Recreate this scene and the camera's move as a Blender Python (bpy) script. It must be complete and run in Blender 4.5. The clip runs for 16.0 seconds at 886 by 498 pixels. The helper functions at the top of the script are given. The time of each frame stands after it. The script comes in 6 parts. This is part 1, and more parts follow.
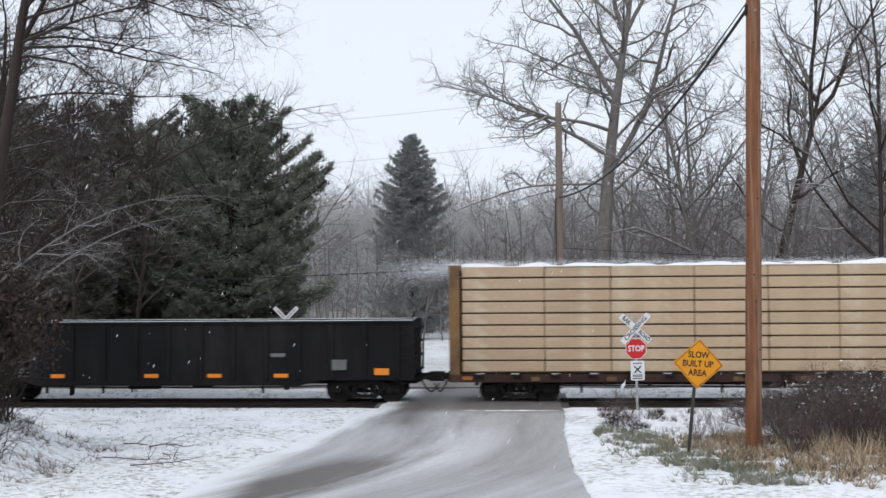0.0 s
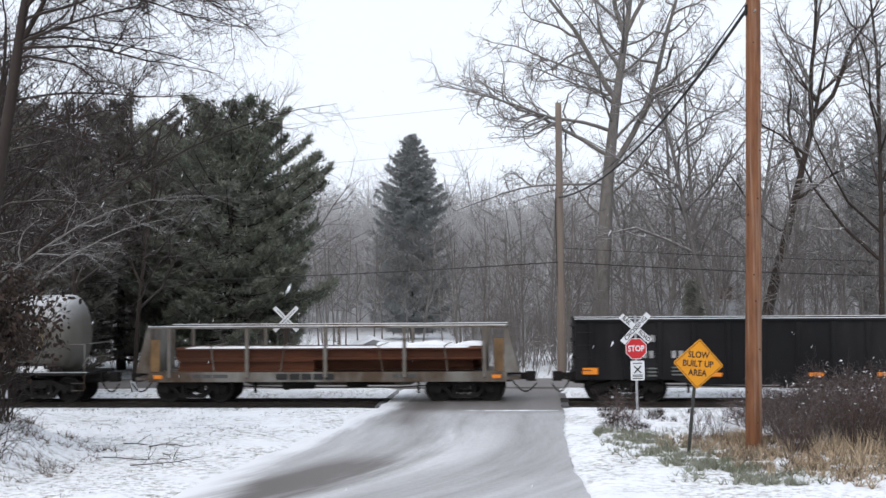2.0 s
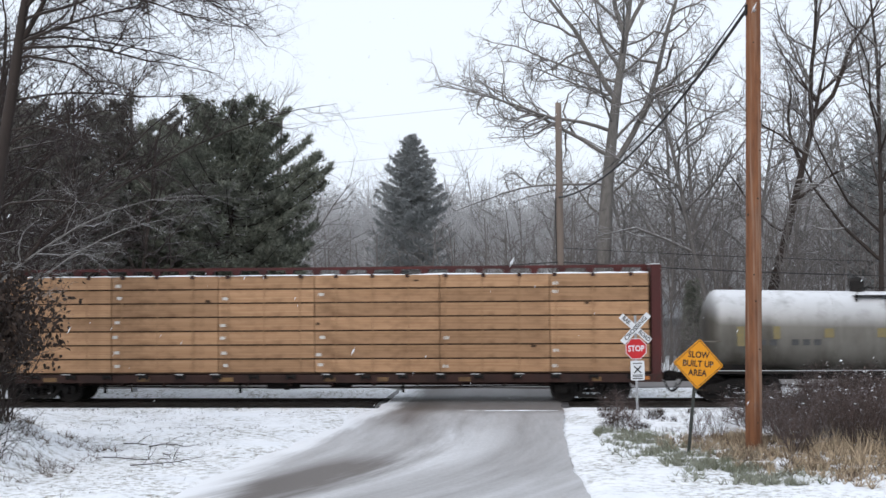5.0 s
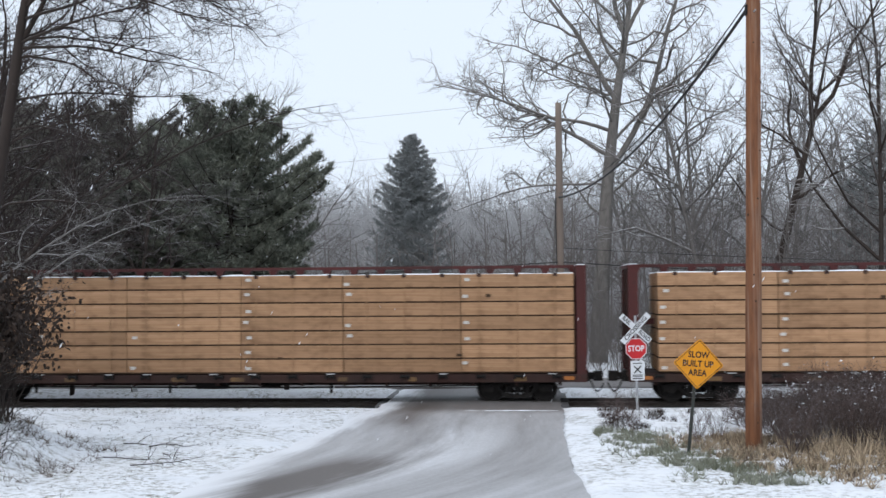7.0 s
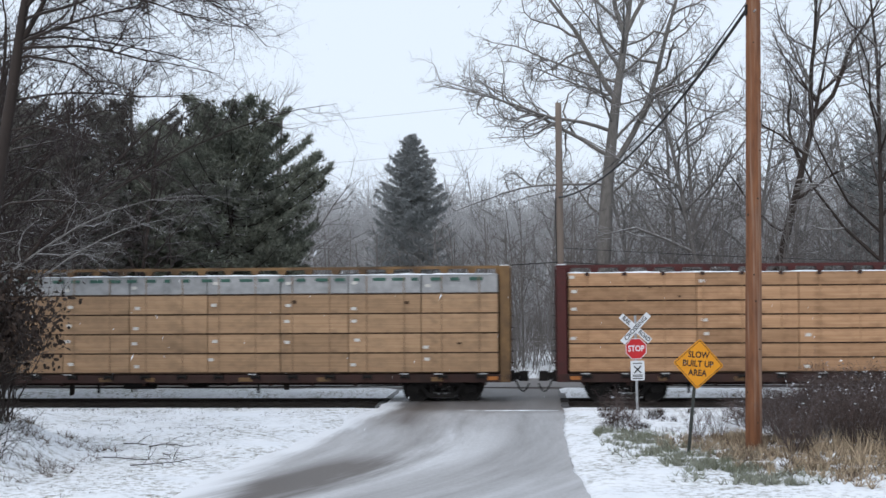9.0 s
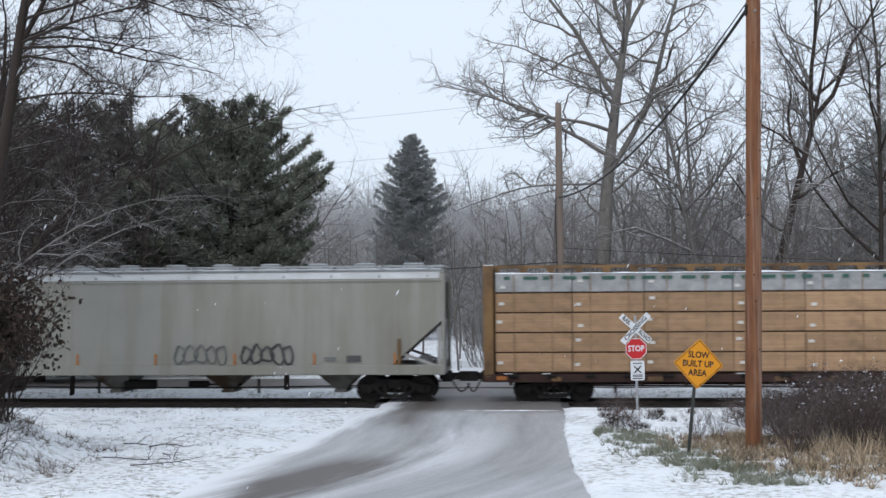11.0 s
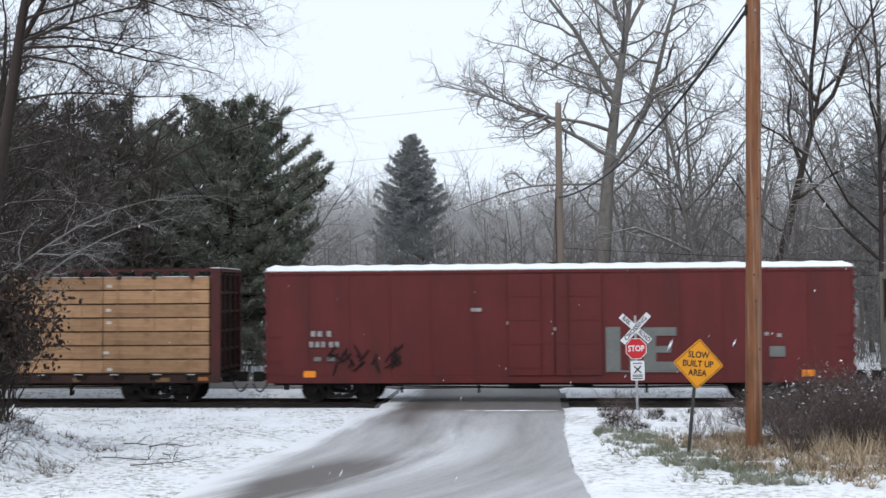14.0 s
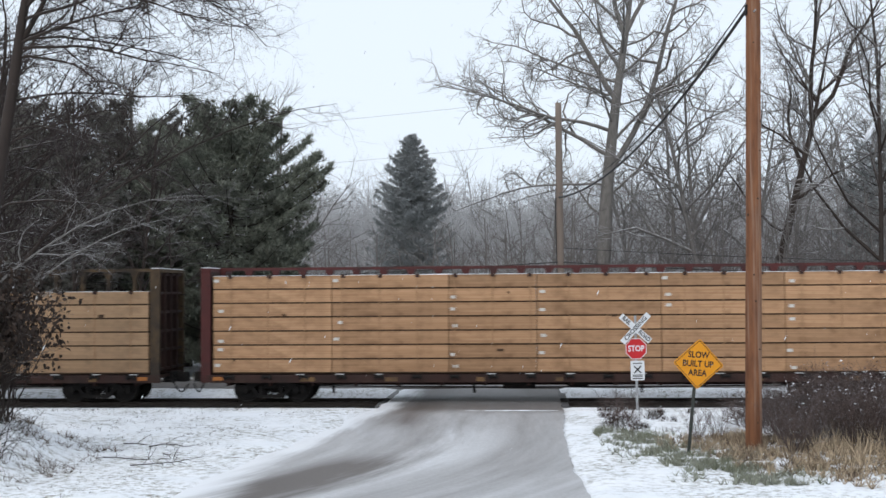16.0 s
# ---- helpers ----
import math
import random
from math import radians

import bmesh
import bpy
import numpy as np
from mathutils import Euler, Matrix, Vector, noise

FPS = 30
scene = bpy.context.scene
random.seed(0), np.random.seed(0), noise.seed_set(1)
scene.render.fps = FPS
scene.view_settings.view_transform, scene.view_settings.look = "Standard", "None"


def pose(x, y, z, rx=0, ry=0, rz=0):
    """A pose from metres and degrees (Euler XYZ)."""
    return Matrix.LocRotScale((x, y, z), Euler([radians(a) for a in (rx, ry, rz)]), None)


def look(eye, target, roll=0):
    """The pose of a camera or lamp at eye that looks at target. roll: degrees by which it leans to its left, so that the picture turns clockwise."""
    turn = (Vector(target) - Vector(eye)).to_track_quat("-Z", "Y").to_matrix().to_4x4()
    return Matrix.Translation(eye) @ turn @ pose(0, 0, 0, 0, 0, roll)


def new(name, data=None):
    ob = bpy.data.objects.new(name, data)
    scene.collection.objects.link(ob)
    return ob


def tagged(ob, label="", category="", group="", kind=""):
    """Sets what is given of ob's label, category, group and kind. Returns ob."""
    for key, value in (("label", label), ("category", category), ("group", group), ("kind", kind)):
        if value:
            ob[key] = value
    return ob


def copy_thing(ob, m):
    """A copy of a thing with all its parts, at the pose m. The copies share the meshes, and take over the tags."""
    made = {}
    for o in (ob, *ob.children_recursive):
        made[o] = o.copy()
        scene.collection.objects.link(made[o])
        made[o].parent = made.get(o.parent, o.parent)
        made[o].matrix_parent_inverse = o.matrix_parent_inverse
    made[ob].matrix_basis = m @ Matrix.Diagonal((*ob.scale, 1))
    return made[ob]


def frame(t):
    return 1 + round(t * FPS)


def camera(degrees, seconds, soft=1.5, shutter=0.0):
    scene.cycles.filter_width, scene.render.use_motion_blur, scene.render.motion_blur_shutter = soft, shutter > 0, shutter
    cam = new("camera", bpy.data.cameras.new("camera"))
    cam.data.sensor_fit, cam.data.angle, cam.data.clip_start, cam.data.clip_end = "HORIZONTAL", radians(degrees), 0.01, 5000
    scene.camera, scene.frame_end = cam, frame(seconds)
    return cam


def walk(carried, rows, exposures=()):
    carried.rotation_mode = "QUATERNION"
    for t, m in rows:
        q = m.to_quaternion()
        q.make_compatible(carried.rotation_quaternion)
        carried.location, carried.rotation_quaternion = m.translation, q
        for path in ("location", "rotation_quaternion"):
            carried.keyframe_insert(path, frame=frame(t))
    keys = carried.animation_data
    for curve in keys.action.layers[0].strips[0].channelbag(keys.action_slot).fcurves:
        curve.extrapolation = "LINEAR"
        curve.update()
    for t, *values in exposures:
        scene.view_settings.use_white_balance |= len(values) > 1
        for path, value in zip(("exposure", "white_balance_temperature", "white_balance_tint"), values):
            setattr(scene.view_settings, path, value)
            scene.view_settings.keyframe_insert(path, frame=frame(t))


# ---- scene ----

# camera on a tripod, watching a level crossing
EYE = (0.0, -41.5, 3.75)
cam = camera(40.94, 16.0, soft=1.5, shutter=0.25)
AIM = look(EYE, (-0.73189, -31.53355, 4.11642), roll=-0.43)
EXPOSURES = [(0, 0.17, 6650, 13), (0.7, 0.24, 6650, 13), (1.2, 0.36, 6650, 13), (4.0, 0.36, 6650, 13), (6.3, 0.2, 6400, 11),
             (9.2, 0.16, 6350, 11), (11.3, 0.12, 6350, 11), (12.6, 0.12, 6350, 11), (14.0, 0.28, 6500, 11), (15.0, 0.3, 6500, 10), (16, 0.22, 6500, 10)]
walk(cam, [(0, AIM), (16, AIM)], EXPOSURES)


def travel(t):
    """How far the train has come after t seconds."""
    return 11.15 * t + 0.0145 * t * t


# ---- light: flat overcast snow light ----
SUN_ELEV, SUN_TURN = radians(42), radians(200)
world = bpy.data.worlds.new("overcast")
scene.world = world
world.use_nodes = True
wn = world.node_tree
bg = wn.nodes["Background"]
sky = wn.nodes.new("ShaderNodeTexSky")
sky.sky_type, sky.sun_disc = "NISHITA", False
sky.sun_elevation, sky.sun_rotation = SUN_ELEV, SUN_TURN
sky.air_density, sky.dust_density, sky.altitude = 1.0, 4.0, 200
cloud = wn.nodes.new("ShaderNodeMix")
cloud.data_type = "RGBA"
cloud.inputs[0].default_value = 0.9
cloud.inputs[7].default_value = (6.9, 7.65, 8.55, 1)
wn.links.new(sky.outputs[0], cloud.inputs[6])
wn.links.new(cloud.outputs[2], bg.inputs[0])
bg.inputs[1].default_value = 0.113
sun = new("sun", bpy.data.lights.new("sun", "SUN"))
sun.data.energy, sun.data.angle, sun.data.color = 1.1, radians(40), (1.0, 0.98, 0.95)
sun.matrix_world = look((-14, -38, 40), (0, 0, 0))

# ---- materials ----


def ramp_mix(nt, fac, a, b):
    mx = nt.nodes.new("ShaderNodeMix")
    mx.data_type = "RGBA"
    nt.links.new(fac, mx.inputs[0])
    for k, v in ((6, a), (7, b)):
        if isinstance(v, tuple):
            mx.inputs[k].default_value = (*v[:3], 1)
        else:
            nt.links.new(v, mx.inputs[k])
    return mx.outputs[2]


def noise_fac(nt, co, scale, lo, hi, detail=6.0, rough=0.6):
    n = nt.nodes.new("ShaderNodeTexNoise")
    n.inputs["Scale"].default_value, n.inputs["Detail"].default_value, n.inputs["Roughness"].default_value = scale, detail, rough
    nt.links.new(co, n.inputs["Vector"])
    r = nt.nodes.new("ShaderNodeMapRange")
    r.inputs[1].default_value, r.inputs[2].default_value = lo, hi
    nt.links.new(n.outputs[0], r.inputs[0])
    return r.outputs[0], n.outputs[0]


def coords(nt, stretch=(1, 1, 1)):
    tc = nt.nodes.new("ShaderNodeTexCoord")
    mp = nt.nodes.new("ShaderNodeMapping")
    mp.inputs["Scale"].default_value = stretch
    nt.links.new(tc.outputs["Object"], mp.inputs[0])
    return mp.outputs[0]


def mat(name, a, b, rough=0.8, metal=0.0, scale=3.0, fine=40.0, bump=0.15, stretch=(1, 1, 1), dirt=None, dirt_amt=(0.55, 0.75),
        dirt_scale=0.8, dirt_stretch=(1, 1, 1), vary=0.0, snow=None, gloss=0.3, island=0.0):
    """A worn surface: two colours mixed at one scale, a fine grain, an optional stain and a change from piece to piece."""
    m = bpy.data.materials.new(name)
    m.use_nodes = True
    nt = m.node_tree
    bs = nt.nodes["Principled BSDF"]
    co = coords(nt, stretch)
    f1, _ = noise_fac(nt, co, scale, 0.3, 0.7)
    f2, raw = noise_fac(nt, co, fine, 0.3, 0.75)
    col = ramp_mix(nt, f1, a, b)
    darker = tuple(c * 0.72 for c in a)
    thin = nt.nodes.new("ShaderNodeMath")
    thin.operation = "MULTIPLY"
    thin.inputs[1].default_value = 0.45
    nt.links.new(f2, thin.inputs[0])
    col = ramp_mix(nt, thin.outputs[0], col, darker)
    if dirt:
        f3, _ = noise_fac(nt, coords(nt, dirt_stretch), dirt_scale, *dirt_amt)
        col = ramp_mix(nt, f3, col, dirt)
    if vary:
        oi = nt.nodes.new("ShaderNodeObjectInfo")
        hs = nt.nodes.new("ShaderNodeHueSaturation")
        mr = nt.nodes.new("ShaderNodeMapRange")
        mr.inputs[3].default_value, mr.inputs[4].default_value = 1 - vary, 1 + vary
        nt.links.new(oi.outputs["Random"], mr.inputs[0])
        nt.links.new(mr.outputs[0], hs.inputs["Value"])
        nt.links.new(col, hs.inputs["Color"])
        col = hs.outputs[0]
    if island:
        gi = nt.nodes.new("ShaderNodeNewGeometry")
        hi = nt.nodes.new("ShaderNodeHueSaturation")
        mi = nt.nodes.new("ShaderNodeMapRange")
        mi.inputs[3].default_value, mi.inputs[4].default_value = 1 - island, 1 + island
        nt.links.new(gi.outputs["Random Per Island"], mi.inputs[0])
        nt.links.new(mi.outputs[0], hi.inputs["Value"])
        nt.links.new(col, hi.inputs["Color"])
        col = hi.outputs[0]
    if snow:
        ge = nt.nodes.new("ShaderNodeNewGeometry")
        sp = nt.nodes.new("ShaderNodeSeparateXYZ")
        nt.links.new(ge.outputs["Normal"], sp.inputs[0])
        lie = nt.nodes.new("ShaderNodeMapRange")
        lie.inputs[1].default_value, lie.inputs[2].default_value, lie.inputs[4].default_value = snow[0], snow[0] + (snow[2] if len(snow) > 2 else 0.3), snow[1]
        nt.links.new(sp.outputs[2], lie.inputs[0])
        spot = noise_fac(nt, co, 2.2, *((0.0, 0.5) if len(snow) > 2 else (0.38, 0.58)))[0]
        both = nt.nodes.new("ShaderNodeMath")
        both.operation = "MULTIPLY"
        nt.links.new(lie.outputs[0], both.inputs[0])
        nt.links.new(spot, both.inputs[1])
        col = ramp_mix(nt, both.outputs[0], col, (0.8, 0.82, 0.85))
    nt.links.new(col, bs.inputs["Base Color"])
    bs.inputs["Roughness"].default_value, bs.inputs["Metallic"].default_value = rough, metal
    bs.inputs["Specular IOR Level"].default_value = gloss
    if bump:
        bp = nt.nodes.new("ShaderNodeBump")
        bp.inputs["Strength"].default_value, bp.inputs["Distance"].default_value = bump, 0.02
        nt.links.new(raw, bp.inputs["Height"])
        nt.links.new(bp.outputs[0], bs.inputs["Normal"])
    return m


def snow_ground_mat():
    """Thin wet snow with dead grass and soil showing through in patches."""
    m = bpy.data.materials.new("thin_snow")
    m.use_nodes = True
    nt = m.node_tree
    bs = nt.nodes["Principled BSDF"]
    co = coords(nt)
    grass = ramp_mix(nt, noise_fac(nt, co, 9, 0.35, 0.65)[0], (0.16, 0.13, 0.08), (0.09, 0.095, 0.045))
    fine, raw = noise_fac(nt, co, 6.0, 0.48, 0.62, 9, 0.78)
    big, _ = noise_fac(nt, co, 0.45, 0.36, 0.58)
    mul = nt.nodes.new("ShaderNodeMath")
    mul.operation = "MULTIPLY"
    nt.links.new(fine, mul.inputs[0])
    nt.links.new(big, mul.inputs[1])
    white = ramp_mix(nt, noise_fac(nt, co, 1.2, 0.3, 0.7)[0], (0.84, 0.86, 0.89), (0.76, 0.79, 0.83))
    col = ramp_mix(nt, mul.outputs[0], white, grass)
    where = nt.nodes.new("ShaderNodeSeparateXYZ")
    nt.links.new(co, where.inputs[0])
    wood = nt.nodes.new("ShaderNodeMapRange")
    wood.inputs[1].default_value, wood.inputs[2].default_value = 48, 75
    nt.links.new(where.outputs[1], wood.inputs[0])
    # woods floor litter, its grey lightened to match distance haze
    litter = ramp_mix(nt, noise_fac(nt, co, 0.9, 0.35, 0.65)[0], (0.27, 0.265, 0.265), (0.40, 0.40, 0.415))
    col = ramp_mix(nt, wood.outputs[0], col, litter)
    nt.links.new(col, bs.inputs["Base Color"])
    bs.inputs["Roughness"].default_value = 0.75
    bp = nt.nodes.new("ShaderNodeBump")
    bp.inputs["Strength"].default_value, bp.inputs["Distance"].default_value = 0.5, 0.05
    nt.links.new(raw, bp.inputs["Height"])
    nt.links.new(bp.outputs[0], bs.inputs["Normal"])
    return m


def road_mat():
    """Wet asphalt with wind-blown snow left in long streaks between the wheel tracks."""
    m = bpy.data.materials.new("snowy_asphalt")
    m.use_nodes = True
    nt = m.node_tree
    bs = nt.nodes["Principled BSDF"]
    co = coords(nt)
    asphalt = ramp_mix(nt, noise_fac(nt, co, 60, 0.3, 0.7)[0], (0.072, 0.060, 0.053), (0.105, 0.092, 0.084))
    def calc(op, a, b, c=None):
        n = nt.nodes.new("ShaderNodeMath")
        n.operation = op
        for k, v in enumerate((a, b, c)):
            if v is not None and not isinstance(v, (int, float)):
                nt.links.new(v, n.inputs[k])
            elif v is not None:
                n.inputs[k].default_value = v
        return n.outputs[0]

    def step(v, lo, hi, out_lo=0.0, out_hi=1.0):
        n = nt.nodes.new("ShaderNodeMapRange")
        n.interpolation_type = "SMOOTHSTEP"
        for k, q in enumerate((lo, hi, out_lo, out_hi)):
            n.inputs[k + 1].default_value = q
        nt.links.new(v, n.inputs[0])
        return n.outputs[0]

    def hump(v, centre, width):
        return step(calc("ABSOLUTE", calc("SUBTRACT", v, centre), 0.0), 0.0, width, 1.0, 0.0)

    sep = nt.nodes.new("ShaderNodeSeparateXYZ")
    nt.links.new(co, sep.inputs[0])
    x, y = sep.outputs[0], sep.outputs[1]
    # wheel tracks swing to one side towards the near end
    back = calc("MINIMUM", calc("ADD", y, 13.0), 0.0)
    u = calc("MULTIPLY_ADD", calc("MULTIPLY", back, back), 0.031, x)
    cmb = nt.nodes.new("ShaderNodeCombineXYZ")
    nt.links.new(u, cmb.inputs[0])
    nt.links.new(calc("MULTIPLY", y, 0.10), cmb.inputs[1])
    streak, _ = noise_fac(nt, cmb.outputs[0], 0.9, 0.30, 0.70, 5, 0.6)
    wander, _ = noise_fac(nt, cmb.outputs[0], 2.6, 0.3, 0.7, 6, 0.65)
    near = step(y, -18.4, -15.6, 1.0, 0.15)
    worn = calc("MULTIPLY", hump(calc("MULTIPLY_ADD", wander, 0.5, u), -2.55, 1.5), near)
    lane = hump(calc("MULTIPLY_ADD", streak, 0.5, u), 0.35, 1.3)
    inner = calc("MULTIPLY", hump(u, -3.6, 1.1), step(y, -12.5, -9.0, 0.0, 1.0))
    light = calc("MULTIPLY", hump(calc("MULTIPLY_ADD", wander, 0.7, u), -1.0, 1.1), calc("MULTIPLY", step(y, -10.0, -13.0, 0.0, 1.0), step(y, -19.5, -16.5, 0.2, 1.0)))
    amount = calc("MULTIPLY_ADD", streak, 0.28, 0.20)
    amount = calc("MULTIPLY_ADD", wander, 0.17, amount)
    amount = calc("MULTIPLY_ADD", light, 0.20, amount)
    amount = calc("MULTIPLY_ADD", worn, -0.52, amount)
    amount = calc("MULTIPLY_ADD", lane, -0.09, amount)
    amount = calc("MULTIPLY_ADD", inner, -0.30, amount)
    amount = calc("MULTIPLY", calc("MAXIMUM", amount, 0.02), step(y, -8.0, -4.0, 1.0, 0.28))
    grain, raw = noise_fac(nt, co, 14, 0.2, 0.75, 8, 0.7)
    thin = calc("MULTIPLY", amount, calc("MULTIPLY_ADD", grain, 0.5, 0.72))
    edge = nt.nodes.new("ShaderNodeAttribute")
    edge.attribute_name = "margin"
    ragged, _ = noise_fac(nt, cmb.outputs[0], 1.9, 0.2, 0.8, 8, 0.7)
    drift = step(calc("MULTIPLY_ADD", ragged, -0.5, calc("ADD", edge.outputs["Fac"], 0.25)), 0.0, 0.62, 1.0, 0.0)
    lying = calc("MAXIMUM", thin, drift)
    col = ramp_mix(nt, lying, asphalt, (0.76, 0.78, 0.81))
    nt.links.new(col, bs.inputs["Base Color"])
    bs.inputs["Roughness"].default_value = 0.5
    bp = nt.nodes.new("ShaderNodeBump")
    bp.inputs["Strength"].default_value, bp.inputs["Distance"].default_value = 0.25, 0.01
    nt.links.new(raw, bp.inputs["Height"])
    nt.links.new(bp.outputs[0], bs.inputs["Normal"])
    return m


M_SNOWGROUND, M_ROAD = snow_ground_mat(), road_mat()
M_SNOW = mat("snow", (0.82, 0.84, 0.87), (0.74, 0.77, 0.81), 0.8, scale=2, fine=25, bump=0.3)
M_BALLAST = mat("wet_ballast", (0.022, 0.021, 0.021), (0.045, 0.043, 0.042), 0.8, scale=6, fine=22, bump=1.0)
M_TIE = mat("creosote_timber", (0.022, 0.019, 0.017), (0.04, 0.035, 0.03), 0.85, stretch=(1, 6, 1), vary=0.2)
M_APRON = mat("wet_asphalt", (0.07, 0.07, 0.072), (0.12, 0.12, 0.122), 0.45, scale=2, fine=50, dirt=(0.3, 0.31, 0.32), dirt_amt=(0.5, 0.8))
M_RAIL = mat("rail_steel", (0.035, 0.028, 0.024), (0.06, 0.05, 0.045), 0.5, 0.6)
M_BLACK = mat("black_car_paint", (0.006, 0.006, 0.007), (0.010, 0.010, 0.011), 0.7, gloss=0.15, scale=0.8, dirt=(0.022, 0.021, 0.021), dirt_amt=(0.5, 0.8), dirt_stretch=(1, 1, 0.25))
M_TRUCK = mat("grimy_cast_steel", (0.010, 0.009, 0.009), (0.022, 0.019, 0.017), 0.8, 0.0, gloss=0.2)
M_WHEEL = mat("wheel_steel", (0.016, 0.014, 0.013), (0.03, 0.026, 0.024), 0.7, 0.3)
M_MAROON = mat("maroon_car_paint", (0.078, 0.017, 0.015), (0.045, 0.013, 0.012), 0.65, gloss=0.3, scale=1, dirt=(0.022, 0.015, 0.014))
M_MUSTARD = mat("mustard_car_paint", (0.225, 0.130, 0.055), (0.135, 0.078, 0.034), 0.65, gloss=0.3, scale=1, dirt=(0.045, 0.028, 0.018), dirt_amt=(0.45, 0.7))
M_WORNBROWN = mat("worn_brown_car_paint", (0.115, 0.072, 0.035), (0.06, 0.042, 0.027), 0.7, gloss=0.25, scale=1.4, dirt=(0.022, 0.017, 0.014), dirt_amt=(0.42, 0.62))
M_RED = mat("boxcar_red_paint", (0.122, 0.025, 0.025), (0.092, 0.021, 0.021), 0.65, gloss=0.18, scale=0.5, dirt=(0.07, 0.020, 0.019), dirt_amt=(0.45, 0.8), dirt_stretch=(2, 2, 0.3))
M_LUMBER = mat("fresh_sawn_lumber", (0.44, 0.265, 0.15), (0.30, 0.165, 0.085), 0.8, scale=1.6, fine=11, bump=0.4, stretch=(0.22, 2, 11),
               dirt=(0.19, 0.105, 0.055), dirt_amt=(0.46, 0.80), dirt_scale=1.9, dirt_stretch=(1.0, 1, 1.6), vary=0.19)
M_LUMBERPALE = mat("pale_dusty_lumber", (0.395, 0.255, 0.15), (0.285, 0.175, 0.098), 0.8, scale=1.6, fine=11, bump=0.4, stretch=(0.22, 2, 11),
                   dirt=(0.19, 0.125, 0.075), dirt_amt=(0.46, 0.80), dirt_scale=1.9, dirt_stretch=(1.0, 1, 1.6), vary=0.15)
M_TAG = mat("white_paper_tag", (0.62, 0.60, 0.56), (0.48, 0.46, 0.42), 0.7)
M_STAIN = mat("damp_strap_line", (0.27, 0.157, 0.085), (0.37, 0.22, 0.12), 0.8, scale=4, fine=9, bump=0)
# grime on the sills; also the shade on the hopper's end sheets
M_SILL = mat("grimy_and_shaded_steel", (0.046, 0.021, 0.017), (0.022, 0.014, 0.012), 0.75, gloss=0.25, scale=1.5, dirt=(0.05, 0.03, 0.022))
M_STRAP = mat("strapping", (0.24, 0.15, 0.085), (0.17, 0.105, 0.06), 0.6, bump=0)
M_FROST = mat("frost_film", (0.52, 0.53, 0.54), (0.38, 0.385, 0.385), 0.7, scale=1.2, fine=9)
M_OLIVE = mat("faded_yellow_mark", (0.21, 0.165, 0.065), (0.145, 0.125, 0.08), 0.6, scale=9)
M_PAPER = mat("tan_lumber_wrap", (0.46, 0.35, 0.235), (0.40, 0.30, 0.20), 0.6, scale=1.2, fine=8, dirt=(0.52, 0.44, 0.33), vary=0.06)
M_GAP = mat("dunnage_wood", (0.075, 0.043, 0.024), (0.045, 0.027, 0.017), 0.9)
M_WRAP = mat("white_plastic_wrap", (0.37, 0.37, 0.37), (0.19, 0.195, 0.195), 0.35, scale=2.5, fine=6, bump=0.6)
M_GREEN = mat("green_wrap_print", (0.04, 0.11, 0.08), (0.03, 0.075, 0.06), 0.5)
M_GREY = mat("grey_car_paint", (0.34, 0.34, 0.33), (0.27, 0.27, 0.26), 0.6, scale=1, dirt=(0.16, 0.13, 0.10), dirt_stretch=(1, 1, 0.4))
M_DIRTYGREY = mat("weathered_grey_paint", (0.21, 0.205, 0.19), (0.14, 0.13, 0.115), 0.7, scale=1.2, dirt=(0.065, 0.042, 0.026), dirt_amt=(0.40, 0.62), dirt_stretch=(1, 1, 0.5))
M_RUST = mat("rusted_steel", (0.10, 0.034, 0.015), (0.05, 0.02, 0.012), 0.85, scale=2, stretch=(0.3, 1, 1))
M_TANK = mat("weathered_tank_paint", (0.175, 0.165, 0.145), (0.125, 0.115, 0.10), 0.42, 0.15, scale=0.7, dirt=(0.065, 0.058, 0.046), dirt_amt=(0.42, 0.70), dirt_stretch=(1.2, 1.2, 0.22), snow=(0.15, 0.85, 0.85))
M_HOPPER = mat("pale_hopper_paint", (0.265, 0.262, 0.232), (0.23, 0.227, 0.20), 0.55, scale=0.6, dirt=(0.165, 0.148, 0.115), dirt_amt=(0.45, 0.8), dirt_stretch=(1.4, 1.4, 0.12))
M_ORANGE = mat("orange_reflector", (0.85, 0.27, 0.02), (0.75, 0.22, 0.02), 0.4, bump=0)
M_RUSTMARK = mat("dull_orange_strip", (0.42, 0.15, 0.03), (0.30, 0.11, 0.03), 0.5, bump=0)
M_WHITE = mat("white_lettering", (0.36, 0.36, 0.36), (0.16, 0.16, 0.16), 0.6, scale=9)
M_DULLGREY = mat("faded_grey_lettering", (0.165, 0.172, 0.165), (0.115, 0.12, 0.115), 0.7)
M_DARKLET = mat("dark_lettering", (0.05, 0.05, 0.05), (0.09, 0.09, 0.09), 0.7)
M_SIGNW = mat("white_sign_sheet", (0.72, 0.74, 0.76), (0.62, 0.64, 0.66), 0.4, bump=0.05)
M_SIGNR = mat("red_sign_sheet", (0.55, 0.025, 0.03), (0.48, 0.02, 0.025), 0.4, bump=0.05)
M_SIGNY = mat("amber_sign_sheet", (0.70, 0.285, 0.008), (0.62, 0.245, 0.008), 0.4, bump=0.05)
M_INK = mat("black_sign_ink", (0.012, 0.012, 0.012), (0.02, 0.02, 0.02), 0.5, bump=0)
